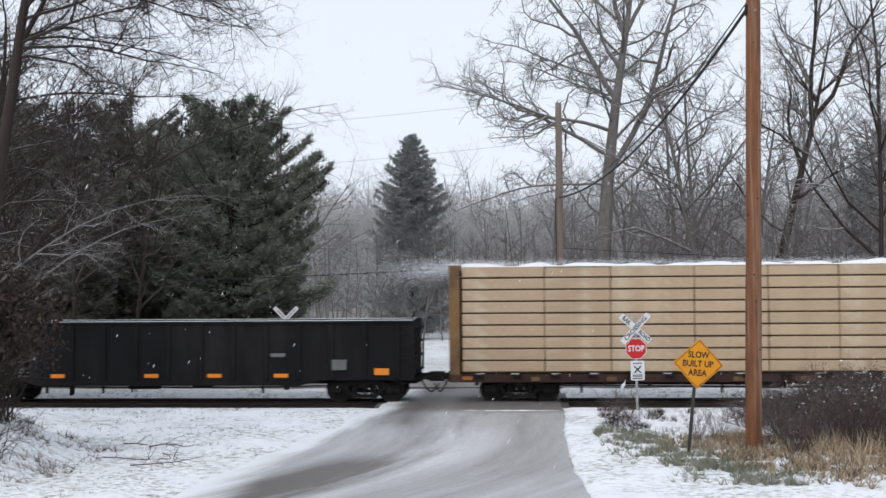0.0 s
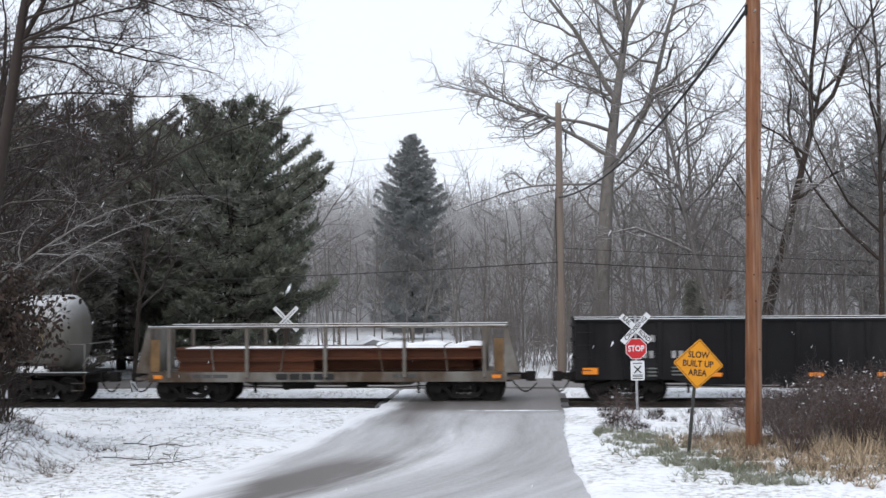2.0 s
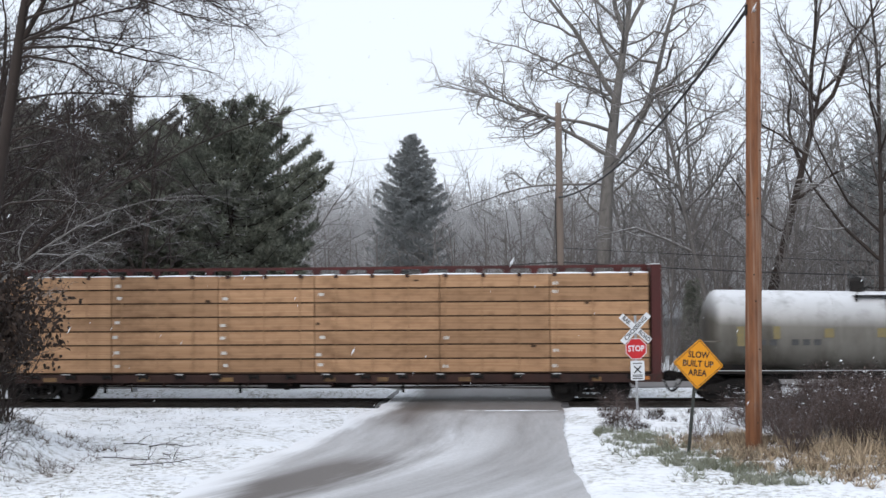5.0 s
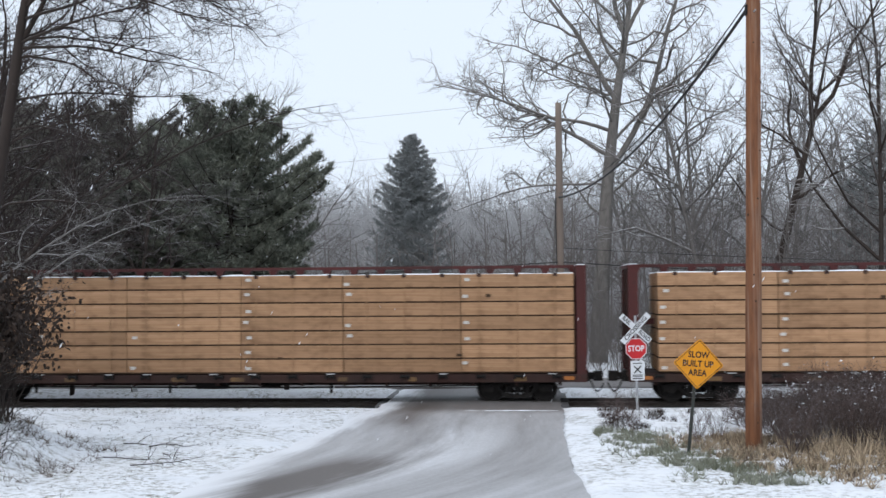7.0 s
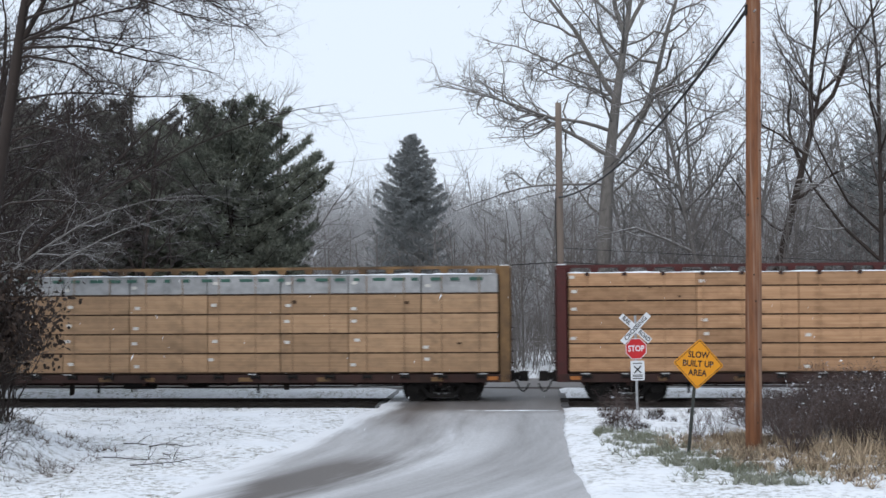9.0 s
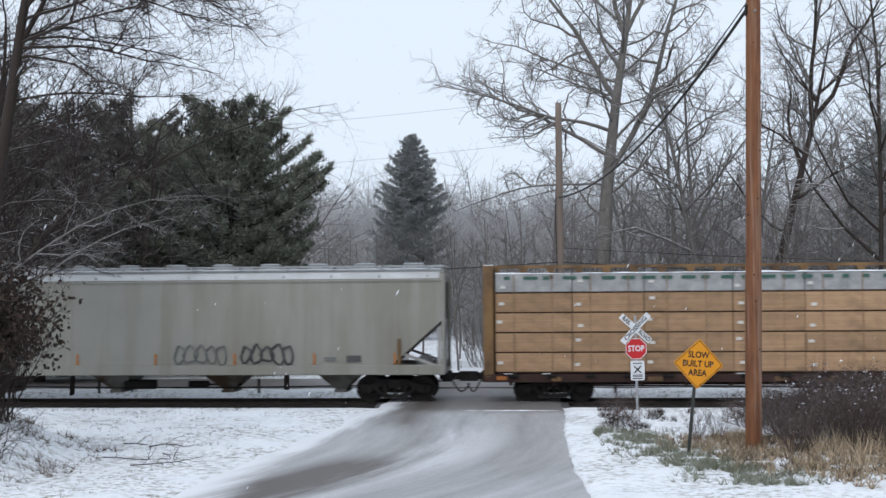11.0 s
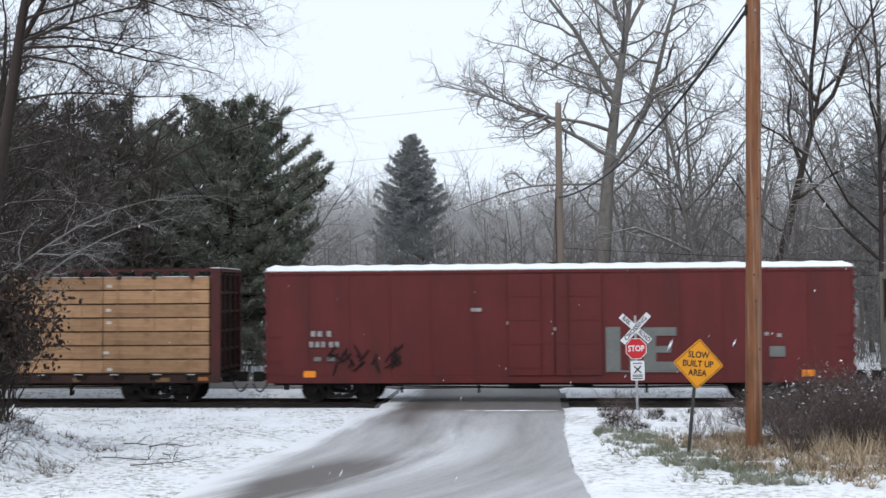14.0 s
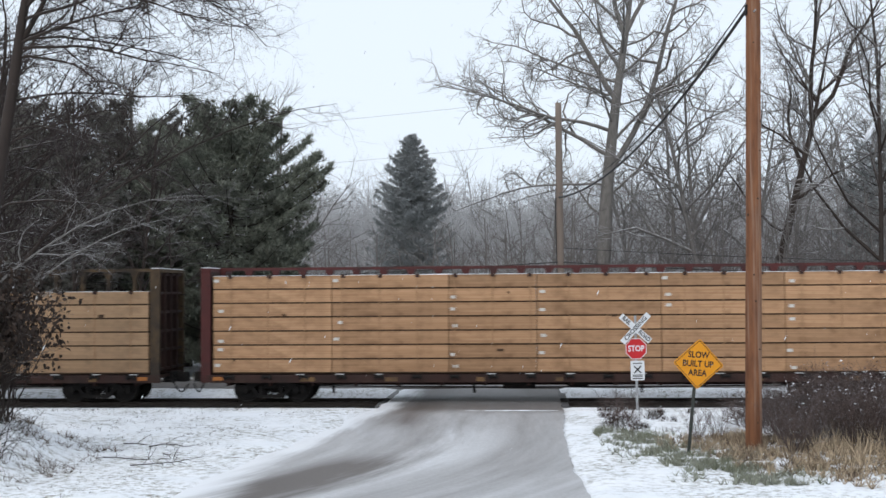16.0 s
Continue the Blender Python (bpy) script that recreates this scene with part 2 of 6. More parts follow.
M_GALV = mat("galvanised_post", (0.42, 0.43, 0.44), (0.33, 0.34, 0.35), 0.5, 0.5)
M_POSTDARK = mat("dark_sign_post", (0.035, 0.04, 0.036), (0.06, 0.06, 0.055), 0.6, 0.3)
M_POLE = mat("treated_pine_pole", (0.25, 0.108, 0.050), (0.095, 0.036, 0.020), 0.85, scale=2.0, fine=17, bump=0.9, stretch=(3.2, 3.2, 0.55),
             dirt=(0.27, 0.18, 0.13), dirt_amt=(0.50, 0.70), dirt_scale=1.5, dirt_stretch=(6, 6, 0.16))
M_POLEFAR = mat("weathered_pole", (0.22, 0.175, 0.145), (0.16, 0.13, 0.112), 0.9, stretch=(3, 3, 0.3))
M_CABLE = mat("black_cable", (0.02, 0.02, 0.02), (0.03, 0.03, 0.03), 0.6, bump=0)
M_BARK = mat("dark_bark", (0.048, 0.036, 0.030), (0.027, 0.021, 0.019), 0.95, scale=3, fine=20, bump=0.6, stretch=(2, 2, 0.5), snow=(0.7, 0.45))
# grey lifted for distance haze; snow lies only on the upper faces
M_BARKG = mat("snowy_haze_grey_bark", (0.19, 0.177, 0.168), (0.125, 0.116, 0.11), 0.95, scale=2, fine=16, bump=0.5, stretch=(2, 2, 0.5), snow=(0.5, 0.6))
M_BARKP = mat("mottled_sycamore_bark", (0.22, 0.205, 0.19), (0.11, 0.10, 0.092), 0.9, scale=2.5, fine=14, bump=0.4, stretch=(2, 2, 0.7), snow=(0.5, 0.6))
# brown lightened towards the pale haze over the middle ground
M_BARKMID = mat("haze_paled_brown_bark", (0.185, 0.168, 0.158), (0.125, 0.112, 0.105), 0.95, scale=2, fine=16, bump=0.3, snow=(0.6, 0.5))
# haze over the far hillside is mixed into this bark colour
M_BARKFAR = mat("haze_paled_far_bark", (0.44, 0.438, 0.442), (0.36, 0.358, 0.362), 0.95, scale=1, fine=8, bump=0)
M_BRAMBLE = mat("dead_bramble_stem", (0.115, 0.080, 0.070), (0.056, 0.042, 0.040), 0.9, bump=0, snow=(0.6, 0.5), island=0.5)
M_TWIG = mat("reddish_twig", (0.040, 0.028, 0.025), (0.024, 0.018, 0.017), 0.9, bump=0, snow=(0.75, 0.35))
M_NEEDLE = mat("pine_needles", (0.145, 0.160, 0.125), (0.195, 0.205, 0.168), 0.7, scale=0.8, fine=5, bump=0, dirt=(0.06, 0.055, 0.035), dirt_scale=0.5, island=0.45)
M_NEEDLEB = mat("dull_pine_needles", (0.150, 0.142, 0.124), (0.125, 0.125, 0.106), 0.75, scale=0.8, fine=5, bump=0, island=0.4)
# needles greyed and lightened to carry haze
M_SPRUCE = mat("haze_paled_spruce", (0.24, 0.255, 0.255), (0.33, 0.34, 0.345), 0.8, scale=0.7, fine=5, bump=0, island=0.25)
M_LEAF = mat("dead_oak_leaf", (0.036, 0.022, 0.015), (0.022, 0.015, 0.012), 0.8, bump=0, island=0.5)
M_STRAW = mat("dead_grass", (0.47, 0.375, 0.26), (0.27, 0.205, 0.14), 0.85, bump=0, scale=3, island=0.55)
M_WEED = mat("brown_dead_weed", (0.14, 0.10, 0.07), (0.085, 0.062, 0.048), 0.9, bump=0, island=0.5)
M_GRASS = mat("frosted_green_grass", (0.12, 0.13, 0.075), (0.33, 0.34, 0.29), 0.85, bump=0, scale=1.5, island=0.6)
M_SIDINGB = mat("grey_siding", (0.30, 0.31, 0.32), (0.25, 0.26, 0.27), 0.7, stretch=(0.2, 0.2, 6))
M_PANE = mat("dark_window_glass", (0.03, 0.035, 0.04), (0.04, 0.045, 0.05), 0.1, bump=0)
M_BRICK = mat("chimney_brick", (0.14, 0.09, 0.08), (0.11, 0.075, 0.068), 0.9)

# ---- mesh helpers ----


def box(bm, x0, x1, y0, y1, z0, z1):
    v = [bm.verts.new(p) for p in ((x0, y0, z0), (x1, y0, z0), (x1, y1, z0), (x0, y1, z0), (x0, y0, z1), (x1, y0, z1), (x1, y1, z1), (x0, y1, z1))]
    for f in ((0, 3, 2, 1), (4, 5, 6, 7), (0, 1, 5, 4), (1, 2, 6, 5), (2, 3, 7, 6), (3, 0, 4, 7)):
        bm.faces.new([v[i] for i in f])
    return bm


def rod(bm, a, b, r, seg=8, r2=None):
    a, b = Vector(a), Vector(b)
    d = (b - a).normalized()
    u = d.orthogonal().normalized()
    w = d.cross(u)
    rings = []
    for p, rr in ((a, r), (b, r if r2 is None else r2)):
        rings.append([bm.verts.new(p + (u * math.cos(6.2832 * i / seg) + w * math.sin(6.2832 * i / seg)) * rr) for i in range(seg)])
    for i in range(seg):
        bm.faces.new((rings[0][i], rings[0][(i + 1) % seg], rings[1][(i + 1) % seg], rings[1][i]))
    bm.faces.new(rings[0][::-1])
    bm.faces.new(rings[1])
    return bm


def tube(bm, pts, r, seg=6):
    """A bent rod in one piece."""
    pts = [Vector(p) for p in pts]
    rings = []
    ref = None
    for i, p in enumerate(pts):
        d = (pts[min(i + 1, len(pts) - 1)] - pts[max(i - 1, 0)]).normalized()
        u = d.orthogonal().normalized() if ref is None else (ref - d * ref.dot(d)).normalized()
        ref = u
        w = d.cross(u)
        rings.append([bm.verts.new(p + (u * math.cos(6.2832 * k / seg) + w * math.sin(6.2832 * k / seg)) * r) for k in range(seg)])
    for a, b in zip(rings, rings[1:]):
        for k in range(seg):
            bm.faces.new((a[k], a[(k + 1) % seg], b[(k + 1) % seg], b[k]))
    bm.faces.new(rings[0][::-1])
    bm.faces.new(rings[-1])
    return bm


def prism(bm, outline, y0, y1):
    """An outline in x and z, drawn out from y0 to y1."""
    a = [bm.verts.new((x, y0, z)) for x, z in outline]
    b = [bm.verts.new((x, y1, z)) for x, z in outline]
    n = len(a)
    bm.faces.new(a)
    bm.faces.new(b[::-1])
    for i in range(n):
        bm.faces.new((a[(i + 1) % n], a[i], b[i], b[(i + 1) % n]))
    return bm


def section(bm, outline, x0, x1):
    """An outline in y and z, drawn out from x0 to x1."""
    a = [bm.verts.new((x0, y, z)) for y, z in outline]
    b = [bm.verts.new((x1, y, z)) for y, z in outline]
    n = len(a)
    bm.faces.new(a[::-1])
    bm.faces.new(b)
    for i in range(n):
        bm.faces.new((a[i], a[(i + 1) % n], b[(i + 1) % n], b[i]))
    return bm


def to_mesh(name, bm, material, bevel=0.0, smooth=False):
    bmesh.ops.recalc_face_normals(bm, faces=bm.faces)
    if bevel:
        bmesh.ops.bevel(bm, geom=bm.edges[:], offset=bevel, segments=1, affect="EDGES")
    me = bpy.data.meshes.new(name)
    bm.to_mesh(me)
    bm.free()
    me.materials.append(material)
    if smooth:
        me.shade_smooth()
    return me


def part(name, bm, material, parent, label="", bevel=0.0, smooth=False):
    ob = new(name, to_mesh(name, bm, material, bevel, smooth))
    ob.parent = parent
    return tagged(ob, label)


def shared(name, me, parent, m, label=""):
    ob = new(name, me)
    ob.parent = parent
    ob.matrix_basis = m
    return tagged(ob, label)


def part_of(name, me, parent, label=""):
    return shared(name, me, parent, Matrix.Identity(4), label)


def thing(name, label, category, m=None, group="", kind=""):
    ob = new(name)
    ob.empty_display_size = 0.2
    if m is not None:
        ob.matrix_basis = m
    return tagged(ob, label, category, group, kind)


def lettering(name, text, size, material, parent, m, depth=0.004, stretch=1.0):
    cu = bpy.data.curves.new(name, "FONT")
    cu.body, cu.size, cu.extrude, cu.align_x, cu.align_y = text, size, depth, "CENTER", "CENTER"
    cu.resolution_u = 3
    cu.offset = size * 0.022
    ob = bpy.data.objects.new(name, cu)
    me = bpy.data.meshes.new_from_object(ob)
    bpy.data.objects.remove(ob)
    me.transform(Matrix.Diagonal((stretch, 1, 1, 1)))
    me.materials.append(material)
    return shared(name, me, parent, m)


def B():
    return bmesh.new()


# ---- setting: ground, road, track ----
ROAD_L, ROAD_R = -4.95, 0.98


def smooth(a, b, v):
    k = min(1.0, max(0.0, (v - a) / (b - a)))
    return k * k * (3 - 2 * k)


def road_left(y):
    return ROAD_L - 1.2 * smooth(-8, -22, y) - 2.0 * smooth(-22, -40, y)


def road_right(y):
    return ROAD_R - 0.19 * smooth(-5, -12, y) * (1 - smooth(-17, -22, y))


def road_z(y):
    near = 0.27 * smooth(-1.9, -9, y) + 1.85 * smooth(-23, -41, y)
    return near + 0.02


def bank(x, y):
    """Height of the land beside the road."""
    if y < 0:
        z = -0.32 + 0.34 * smooth(-2.35, -2.9, y) + 0.27 * smooth(-3.0, -6.8, y) + 1.85 * smooth(-23, -41, y)
        z += 0.25 * smooth(6, 14, x) * smooth(-6, -10, y) + 0.5 * smooth(-9, -16, x) * smooth(-6, -12, y)
    else:
        z = -0.32 + 0.36 * smooth(2.2, 3.0, y)
    z += (0.7 + 0.25 * noise.noise((x * 1.7, y * 1.7, 11))) * smooth(-9.4, -11.0, x) * smooth(-23, -20, y) * (1 - smooth(-17.5, -13.5, y))
    hill = smooth(105, 300, math.hypot(x * 0.9, y))
    z += hill * (20 + 8 * noise.noise((x * 0.012, y * 0.012, 0))) * (1 if y > 0 else 0.4)
    return z + 0.05 * noise.noise((x * 0.45, y * 0.45, 3.1)) * (1 if abs(y) > 3 else 0.3)


def land(x, y):
    z = bank(x, y)
    if -60 < y < 9:
        k = smooth(road_left(y) - 0.9, road_left(y) + 0.1, x) * (1 - smooth(road_right(y) - 0.05, road_right(y) + 0.35, x))
        z = z * (1 - k) + (road_z(y) - 0.05) * k
    return z


def sheet(name, xs, ys, fn, material, label, category):
    verts = [(x, y, fn(x, y)) for y in ys for x in xs]
    n = len(xs)
    faces = [(j * n + i, j * n + i + 1, (j + 1) * n + i + 1, (j + 1) * n + i) for j in range(len(ys) - 1) for i in range(n - 1)]
    me = bpy.data.meshes.new(name)
    me.from_pydata(verts, [], faces)
    me.materials.append(material)
    me.shade_smooth()
    return tagged(new(name, me), label, category, kind="structure")


def steps(*stretches):
    out = []
    for a, b, n in stretches:
        out += [a + (b - a) * i / n for i in range(n)]
    return out + [stretches[-1][1]]


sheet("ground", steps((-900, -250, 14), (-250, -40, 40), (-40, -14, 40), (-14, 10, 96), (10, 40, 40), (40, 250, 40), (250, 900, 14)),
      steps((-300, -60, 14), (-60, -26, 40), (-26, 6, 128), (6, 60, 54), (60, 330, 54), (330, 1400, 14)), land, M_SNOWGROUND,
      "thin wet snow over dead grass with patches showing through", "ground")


def road_sheet():
    ys = steps((-70, -30, 30), (-30, 4.4, 100))
    bm = B()
    rows = []
    for y in ys:
        l = road_left(y) + 0.14 * noise.noise((y * 0.7, 0, 5)) + 0.06 * noise.noise((y * 3, 0, 9))
        r = road_right(y) + 0.07 * noise.noise((y * 0.9, 4, 5)) + 0.05 * noise.noise((y * 3.1, 2, 9))
        rows.append([bm.verts.new((l + (r - l) * i / 10, y, road_z(y) + 0.03 * (1 - abs(i - 5) / 5))) for i in range(11)])
    for a, b in zip(rows, rows[1:]):
        for i in range(10):
            bm.faces.new((a[i], a[i + 1], b[i + 1], b[i]))
    ob = new("road", to_mesh("road", bm, M_ROAD, smooth=True))
    margin = ob.data.attributes.new("margin", "FLOAT", "POINT")
    margin.data.foreach_set("value", [(0.0, 0.28, 0.62, 0.95, 1, 1, 1, 1, 1, 1, 0.62)[k % 11] for k in range(11 * len(ys))])
    return tagged(ob, "narrow asphalt road dusted with wind-blown snow", "road", kind="structure")


road_sheet()


def snow_ridge():
    bm = B()
    rows = []
    for i in range(31):
        x = -2.1 + 2.9 * i / 30
        y = -5.75 + 0.10 * noise.noise((x * 1.1, 1, 6)) + 0.1 * (x / 3)
        k = max(0.15, 0.6 + noise.noise((x * 2.3, 4, 6))) * math.sin(math.pi * (i + 0.5) / 31) ** 0.4
        z = road_z(y) + 0.028
        rows.append([bm.verts.new((x, y + d * 0.16 * k, z + (0.022 * k if d == 0 else 0))) for d in (-1, 0, 1)])
    for a, b in zip(rows, rows[1:]):
        bm.faces.new((a[0], b[0], b[1], a[1]))
        bm.faces.new((a[1], b[1], b[2], a[2]))
    ob = new("snow_ridge", to_mesh("snow_ridge", bm, M_SNOW, smooth=True))
    tagged(ob, "thin ridge of snow left across the wet road", "snow", kind="structure")


snow_ridge()


def far_street():
    bm = B()
    box(bm, -80, 60, 4.6, 9.2, -0.2, 0.085)
    ob = new("street", to_mesh("street", bm, M_ROAD))
    margin = ob.data.attributes.new("margin", "FLOAT", "POINT")
    margin.data.foreach_set("value", [1.0] * len(ob.data.vertices))
    return tagged(ob, "snow-dusted asphalt street running along the track", "road", kind="structure")


far_street()


def track():
    root = thing("railway_track", "single railway track on dark ballast blown clear of snow", "railway track", kind="structure")
    bm = B()
    section(bm, [(-2.5, -0.3), (2.5, -0.3), (2.3, -0.18), (1.5, -0.13), (-1.5, -0.13), (-2.3, -0.18)], -330, 330)
    part("ballast", bm, M_BALLAST, root, "dark wet crushed stone ballast")
    prof = [(-0.07, -0.172), (0.07, -0.172), (0.07, -0.16), (0.012, -0.14), (0.012, -0.045), (0.036, -0.03), (0.036, 0), (-0.036, 0), (-0.036, -0.03), (-0.012, -0.045), (-0.012, -0.14), (-0.07, -0.16)]
    for s in (-0.755, 0.755):
        part("rail", section(B(), [(y + s, z) for y, z in prof], -330, 330), M_RAIL, root, "rusty steel rail")
    tie = to_mesh("tie", box(B(), -0.11, 0.11, -1.3, 1.3, -0.29, -0.105), M_TIE, bevel=0.012)
    for i in range(96):
        x = -26 + i * 0.53
        if not ROAD_L - 0.5 < x < ROAD_R + 0.5:
            shared("tie", tie, root, pose(x + random.uniform(-0.02, 0.02), random.uniform(-0.03, 0.03), random.uniform(-0.008, 0.008), 0, 0, random.uniform(-1, 1)))
    panel = box(B(), ROAD_L - 0.3, ROAD_R + 0.3, -0.65, 0.65, -0.2, -0.01)
    part("crossing_panel", panel, M_TIE, root, "dark timber crossing panel between the rails")
    for y0, y1 in ((-2.0, -0.84), (0.84, 4.7)):
        part("crossing_apron", box(B(), ROAD_L - 0.25, ROAD_R + 0.25, y0, y1, -0.25, -0.004), M_APRON, root, "wet asphalt apron at the rail")


track()

# ---- rolling stock ----


def wheelset_mesh():
    bm = B()
    rod(bm, (0, -1.0, 0), (0, 1.0, 0), 0.08, 10)
    for s in (-1, 1):
        prof = [(0.70, 0.485), (0.73, 0.485), (0.745, 0.462), (0.83, 0.452), (0.83, 0.39), (0.79, 0.37), (0.78, 0.16), (0.85, 0.13), (0.85, 0.06), (0.66, 0.06), (0.66, 0.13), (0.71, 0.16), (0.715, 0.37), (0.70, 0.39)]
        rings = [[bm.verts.new((r * math.cos(6.2832 * k / 24), s * y, r * math.sin(6.2832 * k / 24))) for k in range(24)] for y, r in prof]
        for a, b in zip(rings, rings[1:] + rings[:1]):
            for k in range(24):
                bm.faces.new((a[k], a[(k + 1) % 24], b[(k + 1) % 24], b[k]))
        for k in range(3):
            an = 2.094 * k
            rod(bm, (0.27 * math.cos(an), s * 0.77, 0.27 * math.sin(an)), (0.27 * math.cos(an), s * 0.80, 0.27 * math.sin(an)), 0.045, 8)
    return to_mesh("wheelset", bm, M_WHEEL)


def truck_mesh():
    bm = B()
    for s in (-1, 1):
        y0, y1 = (0.93 * s, 1.09 * s) if s > 0 else (1.09 * s, 0.93 * s)
        prism(bm, [(-1.2, 0.36), (-1.2, 0.60), (-0.75, 0.66), (-0.4, 0.80), (0.4, 0.80), (0.75, 0.66), (1.2, 0.60), (1.2, 0.36), (0.9, 0.36), (0.62, 0.50), (0.42, 0.62), (-0.42, 0.62), (-0.62, 0.50), (-0.9, 0.36)], y0, y1)
        prism(bm, [(-0.72, 0.48), (-0.58, 0.52), (-0.36, 0.27), (0.36, 0.27), (0.58, 0.52), (0.72, 0.48), (0.42, 0.17), (-0.42, 0.17)], y0, y1)
        for x in (-0.24, 0, 0.24):
            for k in range(5):
                rod(bm, (x, 1.01 * s, 0.28 + 0.068 * k), (x, 1.01 * s, 0.315 + 0.068 * k), 0.10, 10)
        for x in (-0.89, 0.89):
            rod(bm, (x, 0.9 * s, 0.46), (x, 1.16 * s, 0.46), 0.13, 12)
            rod(bm, (x, 1.16 * s, 0.46), (x, 1.19 * s, 0.46), 0.09, 8)
        box(bm, -0.4, -0.3, min(y0, y1), max(y0, y1), 0.2, 0.7)
        box(bm, 0.3, 0.4, min(y0, y1), max(y0, y1), 0.2, 0.7)
    box(bm, -0.2, 0.2, -1.12, 1.12, 0.52, 0.76)
    for x in (-0.36, 0.36):
        rod(bm, (x, -0.8, 0.38), (x, 0.8, 0.38), 0.05, 6)
    rod(bm, (0, 0, 0.7), (0, 0, 0.95), 0.25, 12)
    return to_mesh("truck", bm, M_TRUCK)


ME_WHEELS, ME_TRUCK = wheelset_mesh(), truck_mesh()
CARS, WHEELS = [], []


def rail_car(name, label, category, left, right, truck_in):
    """An empty car body at its place at the start of the clip, with its running gear. left, right: its ends on the line."""
    root = thing(name, label, category, group="freight train")
    half = (right - left) / 2
    CARS.append((root, (left + right) / 2))
    for s in (-1, 1):
        tr = shared("truck", ME_TRUCK, root, pose(s * (half - truck_in), 0, 0), "grimy cast steel two-axle truck")
        for w in (-0.89, 0.89):
            WHEELS.append((shared("wheelset", ME_WHEELS, tr, pose(w, 0, 0.46)), w))
    bm = B()
    rod(bm, (-1.6, -0.75, 0.62), (-0.5, -0.75, 0.62), 0.17, 12)
    part("air_reservoir", bm, M_TRUCK, root)
    bm = B()
    rod(bm, (0.6, -0.5, 0.6), (1.3, -0.5, 0.6), 0.13, 10)
    rod(bm, (1.3, -0.5, 0.6), (2.4, -0.3, 0.58), 0.03, 6)
    part("brake_cylinder", bm, M_TRUCK, root)
    part("brake_pipe", tube(B(), [(-half, -0.55, 0.72), (-half + truck_in + 1.4, -0.6, 0.55), (-1.7, -0.6, 0.5), (2.4, -0.6, 0.5), (half - truck_in - 1.4, -0.6, 0.55), (half, -0.55, 0.72)], 0.025, 5), M_TRUCK, root)
    for x in (-half + truck_in + 2.1, -2.6, 3.1):
        part("brake_hanger", box(B(), x - 0.04, x + 0.04, -0.64, -0.56, 0.3, 0.8), M_TRUCK, root)
    return root, half


def coupling(root, half, reach, side, material):
    """Draft gear, knuckle coupler and air hose at one end."""
    bm = B()
    s = side
    e = s * half
    x0, x1 = sorted((e - s * 0.3, e + s * (reach - 0.25)))
    box(bm, x0, x1, -0.11, 0.11, 0.72, 0.95)
    x0, x1 = sorted((e + s * (reach - 0.35), e + s * (reach - 0.02)))
    box(bm, x0, x1, -0.2, 0.16, 0.67, 1.0)
    box(bm, *sorted((e - s * 0.2, e + s * 0.12)), -0.32, 0.32, 0.66, 1.02)
    part("coupler", bm, M_TRUCK, root, "grimy knuckle coupler")
    bm = B()
    pts = [(e + s * 0.15 + s * (reach - 0.15) * k / 8, -0.42 + 0.3 * k / 8, 0.74 - 0.42 * math.sin(math.pi * k / 9)) for k in range(9)]
    tube(bm, pts, 0.028, 6)
    part("air_hose", bm, M_CABLE, root, "drooping black air hose")
    bm = B()
    tube(bm, [(e + s * 0.1, -1.35, 0.85), (e + s * 0.28, -1.2, 0.80), (e + s * 0.30, 0.3, 0.83)], 0.018, 5)
    part("uncoupling_lever", bm, M_TRUCK, root)


def reflectors(root, xs, z0, z1, y, w, material=M_ORANGE):
    for x in xs:
        part("reflector", box(B(), x - w / 2, x + w / 2, y - 0.012, y, z0, z1), material, root, "orange reflector strip")


def bars(root, x, z, widths, h, gap, y, material=M_WHITE, name="marking"):
    """One line of stencilled marks as plain bars."""
    for w in widths:
        part(name, box(B(), x, x + w, y - 0.008, y, z, z + h), material, root)
        x += w + gap


def snow_cap(root, name, x0, x1, y0, y1, z, h, seed, n=60):
    """A thin uneven layer of snow."""
    bm = B()
    top, low = [], []
    ys = (y0, y0 + 0.05, (y0 + y1) / 2, y1 - 0.05, y1)
    for i in range(n + 1):
        x = x0 + (x1 - x0) * i / n
        k = h * (0.62 + 0.75 * noise.noise((x * 1.3, seed, 0)) + 0.3 * noise.noise((x * 4, seed, 2)))
        k = max(0.012, k)
        top.append([bm.verts.new((x, y, z + (0.0 if j in (0, 4) else k))) for j, y in enumerate(ys)])
    for a, b in zip(top, top[1:]):
        for j in range(4):
            bm.faces.new((a[j], b[j], b[j + 1], a[j + 1]))
    for row in (top[0], top[-1]):
        bm.faces.new(row)
    return part(name, bm, M_SNOW, root, "thin wind-scoured snow layer", smooth=True)


